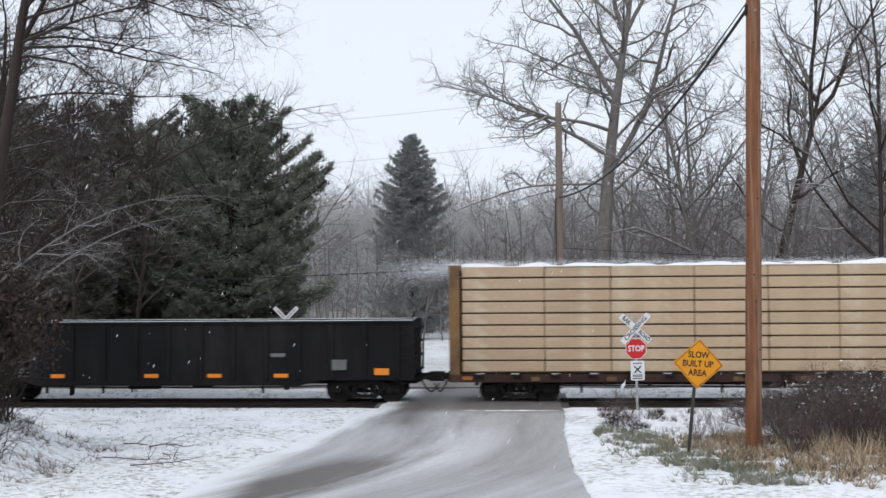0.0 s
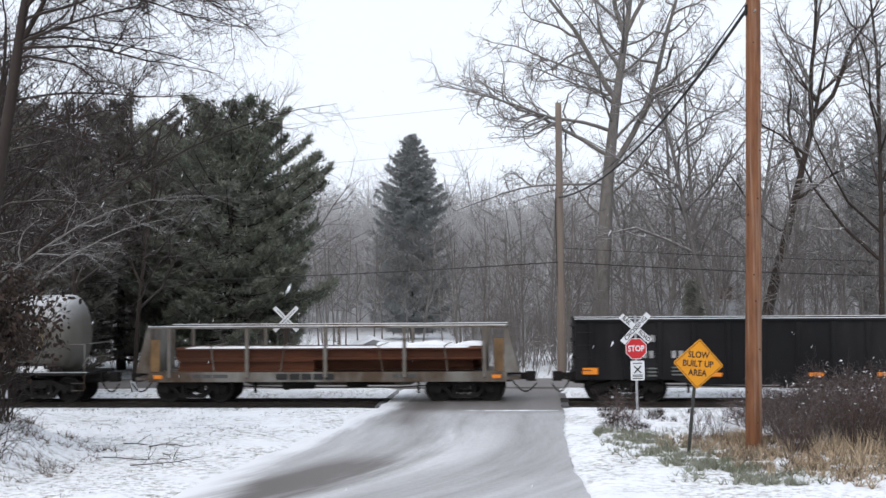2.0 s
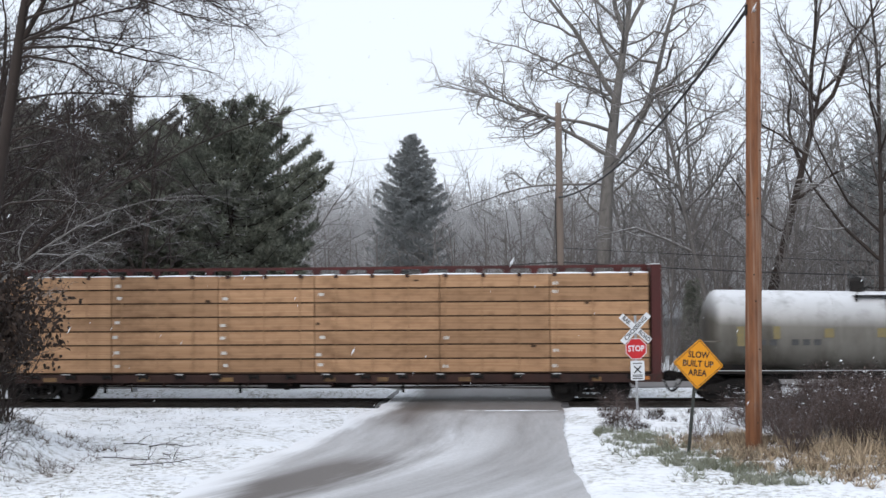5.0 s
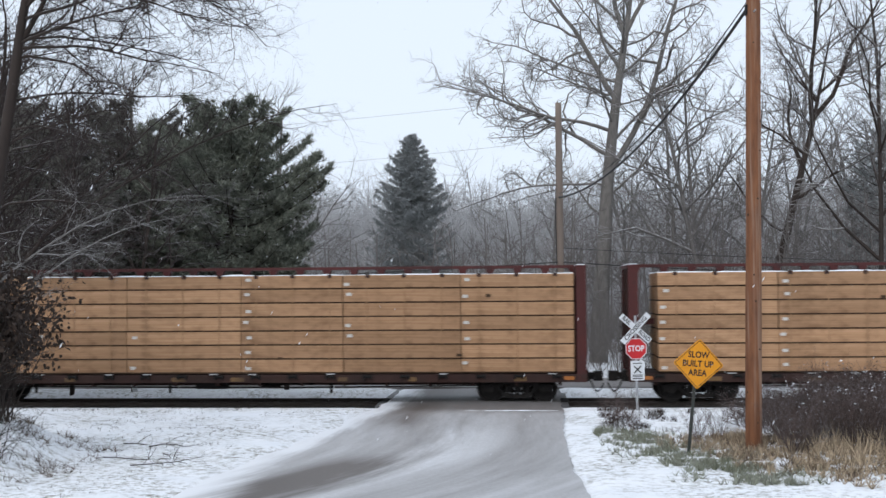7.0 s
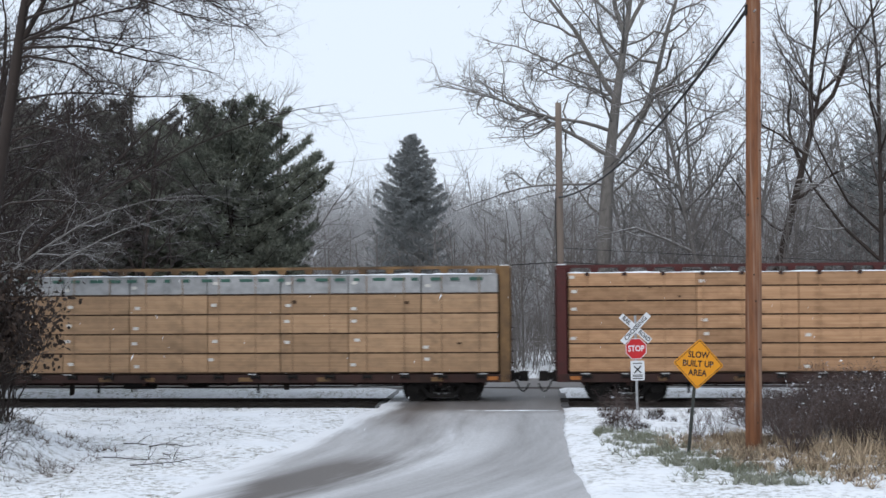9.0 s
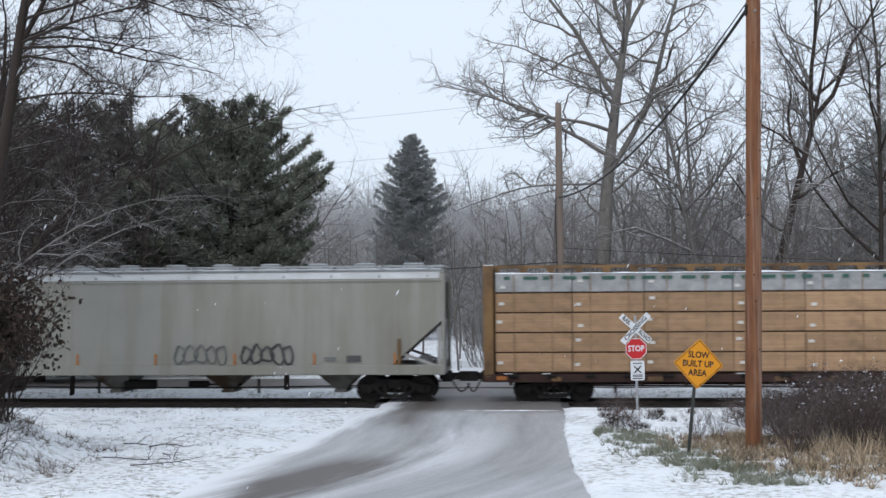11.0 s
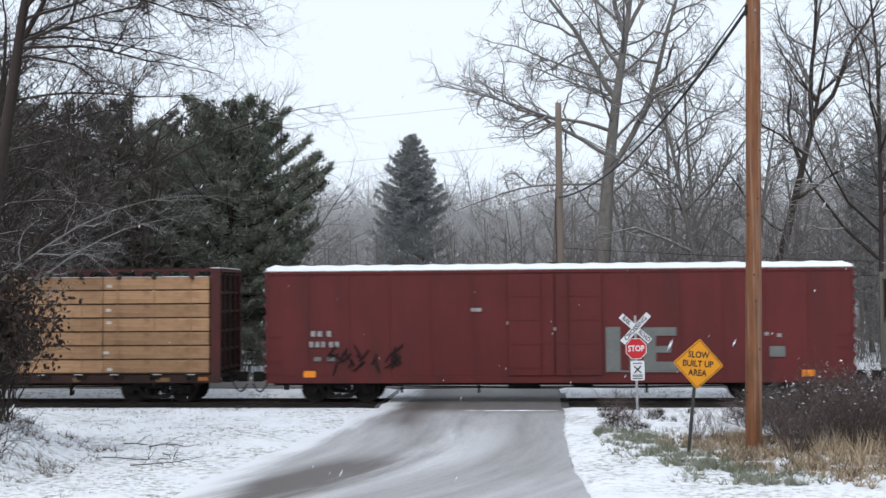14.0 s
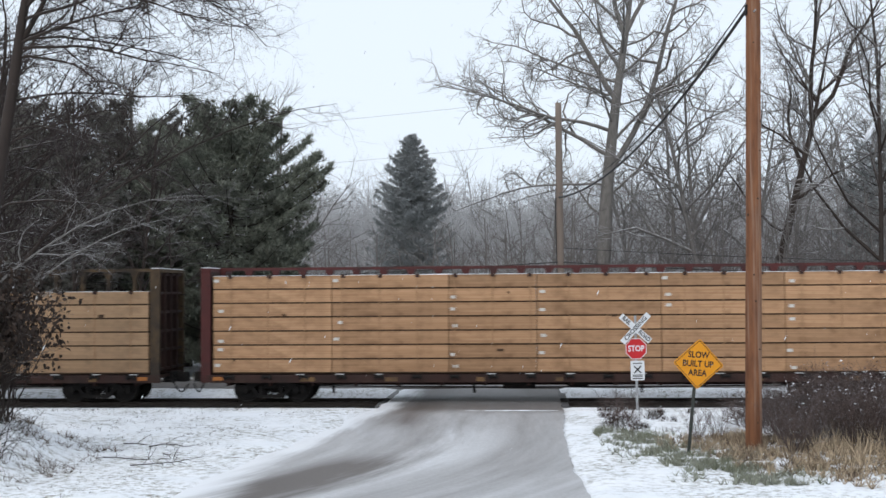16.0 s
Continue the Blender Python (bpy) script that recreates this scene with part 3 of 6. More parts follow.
def lumber_car(label, l_lum, r_lum, paint, rows, z_top, load, seed, wrap_top=False, wall=0.34, snow=0.05, tall=4.62, slack=0.0):
    """A centre-partition flat car with end bulkheads and bundled lumber on both sides of the partition.
    slack: bare deck between the load and the rear bulkhead."""
    rng = random.Random(seed)
    left, right = l_lum - wall - 0.06 - slack, r_lum + wall + 0.06
    root, half = rail_car("lumber_flat_car", label, "freight car", left, right, 2.35)
    deck = 1.02
    bm = B()
    box(bm, -half, half, -1.46, -1.36, 0.72, deck - 0.03)
    box(bm, -half, half, 1.36, 1.46, 0.72, deck - 0.03)
    box(bm, -half, half, -1.36, 1.36, deck - 0.14, deck - 0.035)
    box(bm, -half + 1.5, half - 1.5, -0.3, 0.3, 0.55, deck - 0.14)
    for k in range(16):
        x = -half + 0.9 + (2 * half - 1.8) * k / 15
        prism(bm, [(x - 0.05, deck - 0.14), (x + 0.05, deck - 0.14), (x + 0.05, 0.6), (x - 0.05, 0.6)], -1.3, 1.3)
    part("underframe", bm, M_SILL, root, "grimy steel floor and side sills")
    winch = B()
    rod(winch, (-0.1, -1.5, 0.93), (0.1, -1.5, 0.93), 0.05, 8)
    box(winch, -0.16, -0.1, -1.56, -1.44, 0.84, 1.0)
    box(winch, 0.1, 0.16, -1.56, -1.44, 0.84, 1.0)
    winch = to_mesh("winch", winch, M_TRUCK)
    chip = to_mesh("snow_bit", box(B(), -0.2, 0.08, -1.5, -1.405, deck - 0.03, deck + 0.006), M_FROST, bevel=0.01)
    n_w = 18
    for k in range(n_w):
        w = shared("winch", winch, root, pose(-half + 1.0 + (2 * half - 2) * k / (n_w - 1), 0, 0))
        if rng.random() < 0.7:
            shared("snow_bit", chip, w, pose(rng.uniform(-0.15, 0.15), 0, rng.uniform(-0.012, 0.0)))
    ribs = M_WORNBROWN if paint == M_MUSTARD else M_SILL
    for s in (-1, 1):
        x0, x1 = sorted((s * (half - wall), s * half))
        xm = s * (half - wall + 0.06)
        head = part("bulkhead", box(B(), *sorted((s * (half - wall), xm)), -1.44, 1.44, deck, tall - 0.06), ribs, root, "ribbed steel end bulkhead", bevel=0.008)
        for y in (-1.46, 1.36):
            part("corner_post", box(B(), x0, x1, y, y + 0.1, deck - 0.3, tall), paint, head, bevel=0.01)
        for y in (-0.75, -0.05, 0.65):
            part("upright", box(B(), *sorted((xm, s * (half - 0.02))), y, y + 0.1, deck, tall - 0.1), ribs, head, bevel=0.01)
        for k in range(6):
            z = deck + 0.1 + (tall - deck - 0.3) * k / 5
            part("rib", box(B(), *sorted((xm, s * (half - 0.06))), -1.36, 1.36, z, z + 0.09), ribs, head, bevel=0.01)
        part("top_beam", box(B(), x0 - 0.01, x1 + 0.01, -1.47, 1.47, tall - 0.1, tall + 0.02), paint, head, bevel=0.01)
        for k in range(7):
            z = deck + 0.2 + 0.42 * k
            part("rung", tube(B(), [(s * (half + 0.0), 0.95, z), (s * (half + 0.09), 0.95, z), (s * (half + 0.09), 1.33, z), (s * half, 1.33, z)], 0.012, 5), M_TRUCK, head)
        coupling(root, half, 0.62, s, paint)
        part("bulkhead_snow", box(B(), x0 + 0.02, x1 - 0.02, -1.45, 1.45, tall + 0.02, tall + 0.05), M_SNOW, root, bevel=0.01)
    bm = B()
    box(bm, -half + wall, half - wall, -0.16, 0.16, tall - 0.05, tall + 0.05)
    n = 24
    for k in range(n + 1):
        x = -half + wall + 0.05 + (2 * half - 2 * wall - 0.1) * k / n
        box(bm, x - 0.06, x + 0.06, -0.12, 0.12, deck, tall - 0.05)
        prism(bm, [(x - 0.16, tall - 0.05), (x + 0.16, tall - 0.05), (x + 0.06, tall - 0.3), (x - 0.06, tall - 0.3)], -0.14, 0.14)
    box(bm, -half + wall, half - wall, -0.08, 0.08, 2.6, 2.8)
    part("centre_partition", bm, paint, root, "steel centre beam with posts and top chord")
    # the load
    frame_parts = set(root.children)
    length = r_lum - l_lum
    pitch = (z_top - deck) / rows
    cols = 9 if load == M_PAPER or wrap_top else 6
    cuts = [0.0] + [length * (k + rng.uniform(-0.12, 0.12)) / cols for k in range(1, cols)] + [length]
    meshes = {}
    for r in range(rows):
        z0, z1 = deck + pitch * r + 0.052, deck + pitch * (r + 1)
        for c in range(cols):
            a, b = cuts[c] - length / 2, cuts[c + 1] - length / 2
            me = meshes.get((c, r == rows - 1))
            if me is None:
                bm = box(B(), a + 0.012, b - 0.012, -1.38, -0.2, 0, z1 - z0)
                covering = M_WRAP if wrap_top and r == rows - 1 else load
                me = meshes[(c, r == rows - 1)] = to_mesh("bundle", bm, covering, bevel=0.02 if load == M_PAPER or wrap_top and r == rows - 1 else 0.008)
            push = rng.uniform(-0.03, 0.03)
            shared("timber_pack", me, root, pose(rng.uniform(-0.006, 0.006), push, z0))
            shared("timber_pack", me, root, pose(rng.uniform(-0.006, 0.006), 1.58 - push, z0))
    bm = B()
    for r in range(rows + 0):
        z = deck + pitch * r
        for k in range(cols * 3):
            x = -length / 2 + length * (k + 0.5) / (cols * 3)
            for y in (-1.36, 0.22):
                box(bm, x - 0.05, x + 0.05, y, y + 1.14, z - 0.0, z + 0.052)
        for y in (-1.34, 0.24):
            box(bm, -length / 2 + 0.02, length / 2 - 0.02, y, y + 1.1, z + 0.004, z + 0.048)
    part("dunnage", bm, M_GAP, root, "dark timber spacers between the bundles")
    if wrap_top:
        z0 = deck + pitch * (rows - 1) + 0.052
        for k in range(34):
            x = -length / 2 + 0.3 + (length - 0.6) * k / 34
            part("wrap_print", box(B(), x, x + rng.uniform(0.2, 0.5), -1.408, -1.39, z0 + pitch * 0.62, z0 + pitch * 0.78), M_GREEN, root)
    tag = to_mesh("paper_tag", box(B(), -0.09, 0.09, -1.412, -1.404, -0.05, 0.05), M_TAG)
    for c in range(cols):
        for r in range(rows):
            if rng.random() < (0.95 if wrap_top else 0.5) and load != M_PAPER:
                shared("paper_tag", tag, root, pose(cuts[c] - length / 2 + rng.uniform(0.12, 0.3), 0, deck + pitch * (r + rng.uniform(0.3, 0.75))))
    if wrap_top:
        strap = to_mesh("strap", box(B(), -0.014, 0.014, -1.412, -1.405, deck + 0.02, z_top - 0.03), M_STRAP)
        for c in range(cols * 2):
            shared("strap", strap, root, pose(-length / 2 + length * (c + 0.5) / cols / 2, 0, 0))
    elif load != M_PAPER:
        strap = to_mesh("strap", box(B(), -0.016, 0.016, -1.424, -1.417, deck + 0.05, z_top - 0.03), M_STAIN)
        guard = to_mesh("edge_guard", box(B(), -0.07, 0.07, -1.428, -1.30, z_top - 0.09, z_top + 0.03), M_SILL, bevel=0.012)
        for c in range(18):
            x = -length / 2 + length * (c + 0.5) / 18
            shared("strap", strap, root, pose(x, 0, 0))
            shared("edge_guard", guard, root, pose(x + rng.uniform(-0.05, 0.05), 0, 0))
    if snow:
        for y0, y1 in ((-1.39, -0.18), (0.19, 1.4)):
            snow_cap(root, "snow_layer", -length / 2 + 0.02, length / 2 - 0.02, y0, y1, z_top, snow, seed + y0, 90)
    for ob in root.children:
        if ob not in frame_parts:
            ob.matrix_basis = pose(slack / 2, 0, 0) @ ob.matrix_basis
    reflectors(root, [-half + 0.6, half - 0.6], 0.80, 0.92, -1.47, 0.34, M_RUSTMARK)
    for k in range(7):
        x = -half + 3.0 + (2 * half - 6.0) * (k + rng.uniform(-0.3, 0.3)) / 6
        part("side_mark", box(B(), x, x + rng.uniform(0.25, 0.5), -1.468, -1.458, 0.76, 0.9), M_MUSTARD, root, "dull orange side mark")
    if load != M_PAPER:
        for k in range(5):
            x, z = rng.uniform(-length / 2 + 0.5, length / 2 - 0.5), rng.uniform(deck + 0.2, z_top - 0.15)
            part("board_hollow", box(B(), x, x + rng.uniform(0.06, 0.22), -1.41, -1.395, z, z + rng.uniform(0.05, 0.12)), M_GAP, root)
    return root


def gondola(left, right):
    root, half = rail_car("gondola_car", "black open-top steel gondola with worn white stencils", "freight car", left, right, 1.75)
    top, low = 2.82, 0.62
    for s in (-1, 1):
        bm = B()
        y0, y1 = sorted((s * 1.38, s * 1.44))
        prism(bm, [(-half, 0.80), (-half, top), (half, top), (half, 0.80), (half - 3.2, 0.80), (half - 3.9, low), (-half + 3.9, low), (-half + 3.2, 0.80)], y0, y1)
        wall = part("side_wall", bm, M_BLACK, root, "ribbed black side wall")
        for k in range(15):
            x = -half + 0.55 + (2 * half - 1.1) * k / 14
            yo0, yo1 = sorted((s * 1.435, s * 1.50))
            part("side_post", prism(B(), [(x - 0.09, top - 0.1), (x + 0.09, top - 0.1), (x + 0.07, 0.82), (x - 0.07, 0.82)], yo0, yo1), M_BLACK, wall, bevel=0.015)
        bm = B()
        box(bm, -half, half, *sorted((s * 1.36, s * 1.52)), top - 0.09, top)
        part("top_rim", bm, M_BLACK, root, bevel=0.015)
        part("rim_snow", box(B(), -half, half, *sorted((s * 1.37, s * 1.51)), top, top + 0.018), M_SNOW, root)
        bm = B()
        box(bm, *sorted((s * (half - 0.06), s * half)), -1.38, 1.38, 0.8, top + 0.04)
        for k in range(4):
            box(bm, *sorted((s * half, s * (half + 0.07))), -1.36, 1.36, 1.0 + 0.5 * k, 1.1 + 0.5 * k)
        part("end_wall", bm, M_BLACK, root, "ribbed black end wall", bevel=0.01)
        coupling(root, half, 0.75, s, M_BLACK)
        for k in range(5):
            z = 0.7 + 0.42 * k
            part("rung", tube(B(), [(s * (half - 0.55), -1.45, z), (s * (half - 0.55), -1.56, z), (s * (half - 0.1), -1.56, z), (s * (half - 0.1), -1.45, z)], 0.013, 5), M_TRUCK, root)
    part("floor", box(B(), -half, half, -1.38, 1.38, 0.9, 1.0), M_BLACK, root)
    part("floor_snow", box(B(), -half + 0.06, half - 0.06, -1.36, 1.36, 1.0, 1.05), M_SNOW, root)
    part("centre_sill", box(B(), -half, half, -0.3, 0.3, 0.6, 0.9), M_TRUCK, root)
    reflectors(root, [-half + 0.5, half - 1.1], 0.98, 1.2, -1.505, 0.5)
    reflectors(root, [-half + 4.6, -half + 7.9, -half + 10.1, -half + 12.4], 0.9, 1.03, -1.505, 0.48)
    bars(root, -half + 2.25, 2.06, (0.16, 0.16), 0.22, 0.08, -1.503)
    bars(root, -half + 2.0, 1.52, (0.14, 0.14, 0.14), 0.24, 0.09, -1.503)
    bars(root, -half + 3.2, 1.52, (0.14, 0.14, 0.14), 0.24, 0.09, -1.503)
    for k in range(3):
        bars(root, -half + 2.4, 1.15 - 0.12 * k, (0.3,), 0.05, 0.1, -1.503, M_DULLGREY)
        bars(root, -half + 3.2, 1.18 - 0.12 * k, (0.4,), 0.05, 0.1, -1.503, M_DULLGREY)
    part("data_plate", box(B(), half - 2.8, half - 2.3, -1.512, -1.503, 1.15, 1.5), M_DULLGREY, root)
    bars(root, half - 4.9, 1.6, (0.5,), 0.12, 0.1, -1.503, M_DULLGREY)


def pipe_car(left, right):
    root, half = rail_car("stake_flat_car", "grey flat car with stakes and low bulkheads carrying rusty steel beams", "freight car", left, right, 1.45)
    deck, rail_z = 1.05, 2.62
    bm = B()
    for s in (-1, 1):
        box(bm, -half, half, *sorted((s * 1.34, s * 1.44)), 0.74, 1.08)
    box(bm, -half, half, -1.34, 1.34, 0.85, deck - 0.02)
    prism(bm, [(-half + 2.6, 0.85), (-half + 3.4, 0.55), (half - 3.4, 0.55), (half - 2.6, 0.85)], -0.35, 0.35)
    part("underframe", bm, M_DIRTYGREY, root, "grey painted side sills and floor", bevel=0.01)
    stake = to_mesh("stake", box(B(), -0.06, 0.06, -0.05, 0.05, 0.9, rail_z), M_DIRTYGREY, bevel=0.01)
    for s in (-1, 1):
        for k in range(5):
            x = -half + 0.75 + (2 * half - 1.5) * k / 4
            shared("stake", stake, root, pose(x, s * 1.46, 0))
        part("top_rail", box(B(), -half, half, s * 1.46 - 0.05, s * 1.46 + 0.05, rail_z - 0.05, rail_z + 0.02), M_DIRTYGREY, root, "grey top rail with a line of snow")
        part("rail_snow", box(B(), -half, half, s * 1.46 - 0.045, s * 1.46 + 0.045, rail_z + 0.02, rail_z + 0.04), M_SNOW, root)
        bm = B()
        e = s * half
        box(bm, *sorted((e, e - s * 0.08)), -1.44, 1.44, deck, rail_z)
        for y in (-1.44, -0.5, 0.4, 1.34):
            prism(bm, [(e, deck), (e, rail_z - 0.1), (e + s * 0.05, rail_z - 0.1), (e + s * 0.42, deck)], y, y + 0.1)
        for k in range(4):
            z = deck + 0.15 + 0.36 * k
            tube(bm, [(e + s * (0.40 - 0.1 * k), -1.3, z), (e + s * (0.40 - 0.1 * k), 1.3, z)], 0.02, 5)
        part("bulkhead", bm, M_DIRTYGREY, root, "grey end bulkhead with braces")
        part("yellow_panel", box(B(), *sorted((e - s * 0.10, e - s * 0.42)), -1.455, -1.43, 1.1, 2.2), M_MUSTARD, root, "worn yellow end panel")
        bm = box(B(), *sorted((e, e + s * 0.45)), -1.35, 1.35, 0.80, 0.9)
        part("end_platform", bm, M_DIRTYGREY, root)
        coupling(root, half, 1.0, s, M_DIRTYGREY)
        reflectors(root, [s * (half - 0.35)], 0.86, 0.98, -1.45, 0.3)
    rng = random.Random(5)
    for r, z in enumerate((1.10, 1.50)):
        for k in range(6):
            y = -1.18 + 0.46 * k
            a, b = -half + 0.7 + rng.uniform(0, 0.5), half - 0.7 - rng.uniform(0, 0.5)
            if r == 0 and k == 0:
                b -= 5.5
            bm = section(B(), [(y - 0.2, z), (y + 0.2, z), (y + 0.2, z + 0.04), (y + 0.03, z + 0.06), (y + 0.03, z + 0.32), (y + 0.2, z + 0.34),
                               (y + 0.2, z + 0.38), (y - 0.2, z + 0.38), (y - 0.2, z + 0.34), (y - 0.03, z + 0.32), (y - 0.03, z + 0.06), (y - 0.2, z + 0.04)], a, b)
            part("steel_beam", bm, M_RUST, root, "rusty rolled steel beam")
    snow_cap(root, "load_snow", -half + 1.3, half - 1.3, -1.38, -0.1, 1.885, 0.03, 4, 40)
    snow_cap(root, "load_snow", half - 4.6, half - 0.9, 0.1, 1.3, 1.885, 0.16, 7, 20)
    for x, lean in ((-half + 2.3, 0.1), (-half + 4.6, -0.15), (half - 4.2, 0.15), (half - 2.0, 0.1)):
        tube_bm = tube(B(), [(x, -1.42, 1.08), (x - lean, -1.42, 1.95), (x, 0, 2.0)], 0.022, 5)
        part("tie_down_chain", tube_bm, M_DIRTYGREY, root, "pale tie-down strap")
    bars(root, -1.7, 0.82, (0.4, 0.34, 0.34, 0.34, 0.3), 0.2, 0.07, -1.445, M_INK)
    bars(root, 2.3, 0.88, (0.2, 0.2, 0.3), 0.12, 0.06, -1.445, M_DARKLET)
    bars(root, -4.6, 0.88, (0.3, 0.3, 0.5), 0.12, 0.06, -1.445, M_DARKLET)


def tank_car(left, right):
    root, half = rail_car("tank_car", "dirty silver-grey tank car with snow along its top", "freight car", left - 0.55, right + 0.55, 1.75)
    L, R, zc = (right - left) / 2, 1.42, 2.28
    bm = B()
    prof = [(-L + 0.55 * (1 - math.cos(math.pi / 2 * k / 9)), max(0.02, R * math.sin(math.pi / 2 * k / 9))) for k in range(10)]
    prof += [(-L / 3, R + 0.002), (0, R + 0.004), (L / 3, R + 0.002)]
    prof += [(-x, r) for x, r in prof[:10][::-1]]
    rings = [[bm.verts.new((x, r * math.cos(6.2832 * k / 40), zc - 0.03 + 0.12 * abs(x) / L + r * math.sin(6.2832 * k / 40))) for k in range(40)] for x, r in prof]
    for a, b in zip(rings, rings[1:]):
        for k in range(40):
            bm.faces.new((a[k], a[(k + 1) % 40], b[(k + 1) % 40], b[k]))
    bm.faces.new(rings[0])
    bm.faces.new(rings[-1])
    part("tank_shell", bm, M_TANK, root, "streaked silver-grey cylindrical tank", smooth=True)
    for x in (-L * 0.62, -L * 0.3, L * 0.3, L * 0.62):
        bm = B()
        n = 40
        for x0, x1 in ((x - 0.02, x + 0.02),):
            ra = [[bm.verts.new((xx, (R + o) * math.cos(6.2832 * k / n), zc - 0.03 + 0.12 * abs(x) / L + (R + o) * math.sin(6.2832 * k / n))) for k in range(n)] for xx, o in ((x0, 0.0), (x0, 0.012), (x1, 0.012), (x1, 0.0))]
            for a, b in zip(ra, ra[1:]):
                for k in range(n):
                    bm.faces.new((a[k], a[(k + 1) % n], b[(k + 1) % n], b[k]))
        part("weld_seam", bm, M_TANK, root)
    bm = B()
    rod(bm, (-0.75, 0, zc + R - 0.15), (-0.75, 0, zc + R + 0.34), 0.25, 16)
    rod(bm, (-0.75, 0, zc + R + 0.34), (-0.75, 0, zc + R + 0.44), 0.25, 16, 0.17)
    rod(bm, (-0.75, 0, zc + R + 0.44), (-0.75, 0, zc + R + 0.48), 0.17, 16, 0.05)
    part("manway_dome", bm, M_TRUCK, root, "dark grey valve dome", smooth=False)
    bm = B()
    rod(bm, (0.65, -0.2, zc + R - 0.05), (0.65, -0.2, zc + R + 0.2), 0.16, 12)
    rod(bm, (0.5, -0.2, zc + R + 0.2), (0.85, -0.2, zc + R + 0.2), 0.05, 8)
    rod(bm, (0.95, 0.1, zc + R - 0.05), (0.95, 0.1, zc + R + 0.16), 0.07, 10)
    part("valve", bm, M_TRUCK, root, "dark top valves")
    bm = B()
    box(bm, -1.05, 1.3, -0.95, -0.35, zc + R - 0.18, zc + R - 0.14)
    box(bm, -1.05, 1.3, 0.35, 0.95, zc + R - 0.18, zc + R - 0.14)
    for x in (-1.0, 0.1, 1.25):
        box(bm, x - 0.03, x + 0.03, -0.95, -0.85, zc + R - 0.5, zc + R - 0.16)
        rod(bm, (x, -0.95, zc + R - 0.3), (x, -0.95, zc + R + 0.1), 0.018, 5)
    rod(bm, (-1.0, -0.95, zc + R + 0.1), (1.25, -0.95, zc + R + 0.1), 0.018, 5)
    part("top_platform", bm, M_TRUCK, root, "dark walkway grating round the dome")
    bm = B()
    for s in (-0.2, 0.2):
        pts = [(0.1 + s, -(R + 0.1) * math.sin(a), zc + (R + 0.1) * math.cos(a)) for a in (0.75, 1.0, 1.25, 1.5, 1.75, 2.0, 2.25)]
        tube(bm, pts, 0.018, 5)
    for k in range(9):
        a = 0.8 + 0.17 * k
        rod(bm, (-0.1, -(R + 0.1) * math.sin(a), zc + (R + 0.1) * math.cos(a)), (0.3, -(R + 0.1) * math.sin(a), zc + (R + 0.1) * math.cos(a)), 0.014, 5)
    part("ladder", bm, M_DIRTYGREY, root, "side ladder")
    bm = B()
    section(bm, [(-0.3, 0.72), (0.3, 0.72), (0.3, 1.0), (-0.3, 1.0)], -half, half)
    for s in (-1, 1):
        box(bm, *sorted((s * half, s * (half - 3.5))), -1.38, 1.38, 0.98, 1.06)
        prism(bm, [(s * (half - 1.0), 1.0), (s * (half - 2.6), 1.0), (s * (half - 2.45), 1.7), (s * (half - 1.3), 1.7)], -0.9, 0.9)
    box(bm, -half, half, -1.38, -1.30, 0.98, 1.07)
    part("underframe", bm, M_TRUCK, root, "dark stub sill underframe with running boards")
    part("board_snow", box(B(), -half, half, -1.392, -1.30, 1.07, 1.09), M_FROST, root, "line of snow on the running board")
    for s in (-1, 1):
        bm = B()
        e = s * (half - 0.1)
        tube(bm, [(e, -1.35, 1.05), (e, -1.35, 2.05), (e, 1.35, 2.05), (e, 1.35, 1.05)], 0.02, 6)
        tube(bm, [(e, -1.35, 1.55), (e, 1.35, 1.55)], 0.018, 6)
        tube(bm, [(e, -1.35, 2.05), (s * (L - 0.6), -1.35, 2.05)], 0.018, 6)
        for z in (0.45, 0.7):
            rod(bm, (e, -1.38, z), (e - s * 0.45, -1.38, z), 0.014, 5)
        rod(bm, (e, -1.38, 0.45), (e, -1.38, 1.0), 0.014, 5)
        part("handrail", bm, M_DIRTYGREY, root)
        coupling(root, half, 0.7, s, M_TRUCK)
        part("orange_panel", box(B(), *sorted((s * (L - 1.0), s * (L - 1.25))), -1.44, -1.425, 1.9, 2.55), M_OLIVE, root, "faded yellow mark")
    bm = rod(B(), (half - 2.6, -1.15, 1.16), (half - 1.5, -1.15, 1.16), 0.13, 10)
    part("air_tank", bm, M_SIGNW, root, "small white air reservoir")
    bm = B()
    box(bm, -0.9, 0.9, -0.7, 0.7, 0.42, 0.85)
    rod(bm, (0, 0, 0.3), (0, 0, 0.9), 0.2, 10)
    box(bm, 1.6, 3.4, -0.15, 0.3, 0.6, 0.95)
    part("bottom_outlet", bm, M_TRUCK, root)

    def on_shell(x, z, w, h, material, name="marking"):
        a = math.asin((z - zc) / R)
        y = -math.cos(a) * R
        shared(name, to_mesh(name, box(B(), -w / 2, w / 2, -0.02, 0.0, -h / 2, h / 2), material), root, pose(x, y, z, -math.degrees(a), 0, 0))
    for k in range(8):
        if k != 4:
            on_shell(-L + 1.1 + 0.36 * k, 2.02, 0.22, 0.2, M_DARKLET)
    for k in range(7):
        on_shell(L - 3.3 + 0.4 * k, 2.95, 0.26, 0.28, M_DULLGREY)
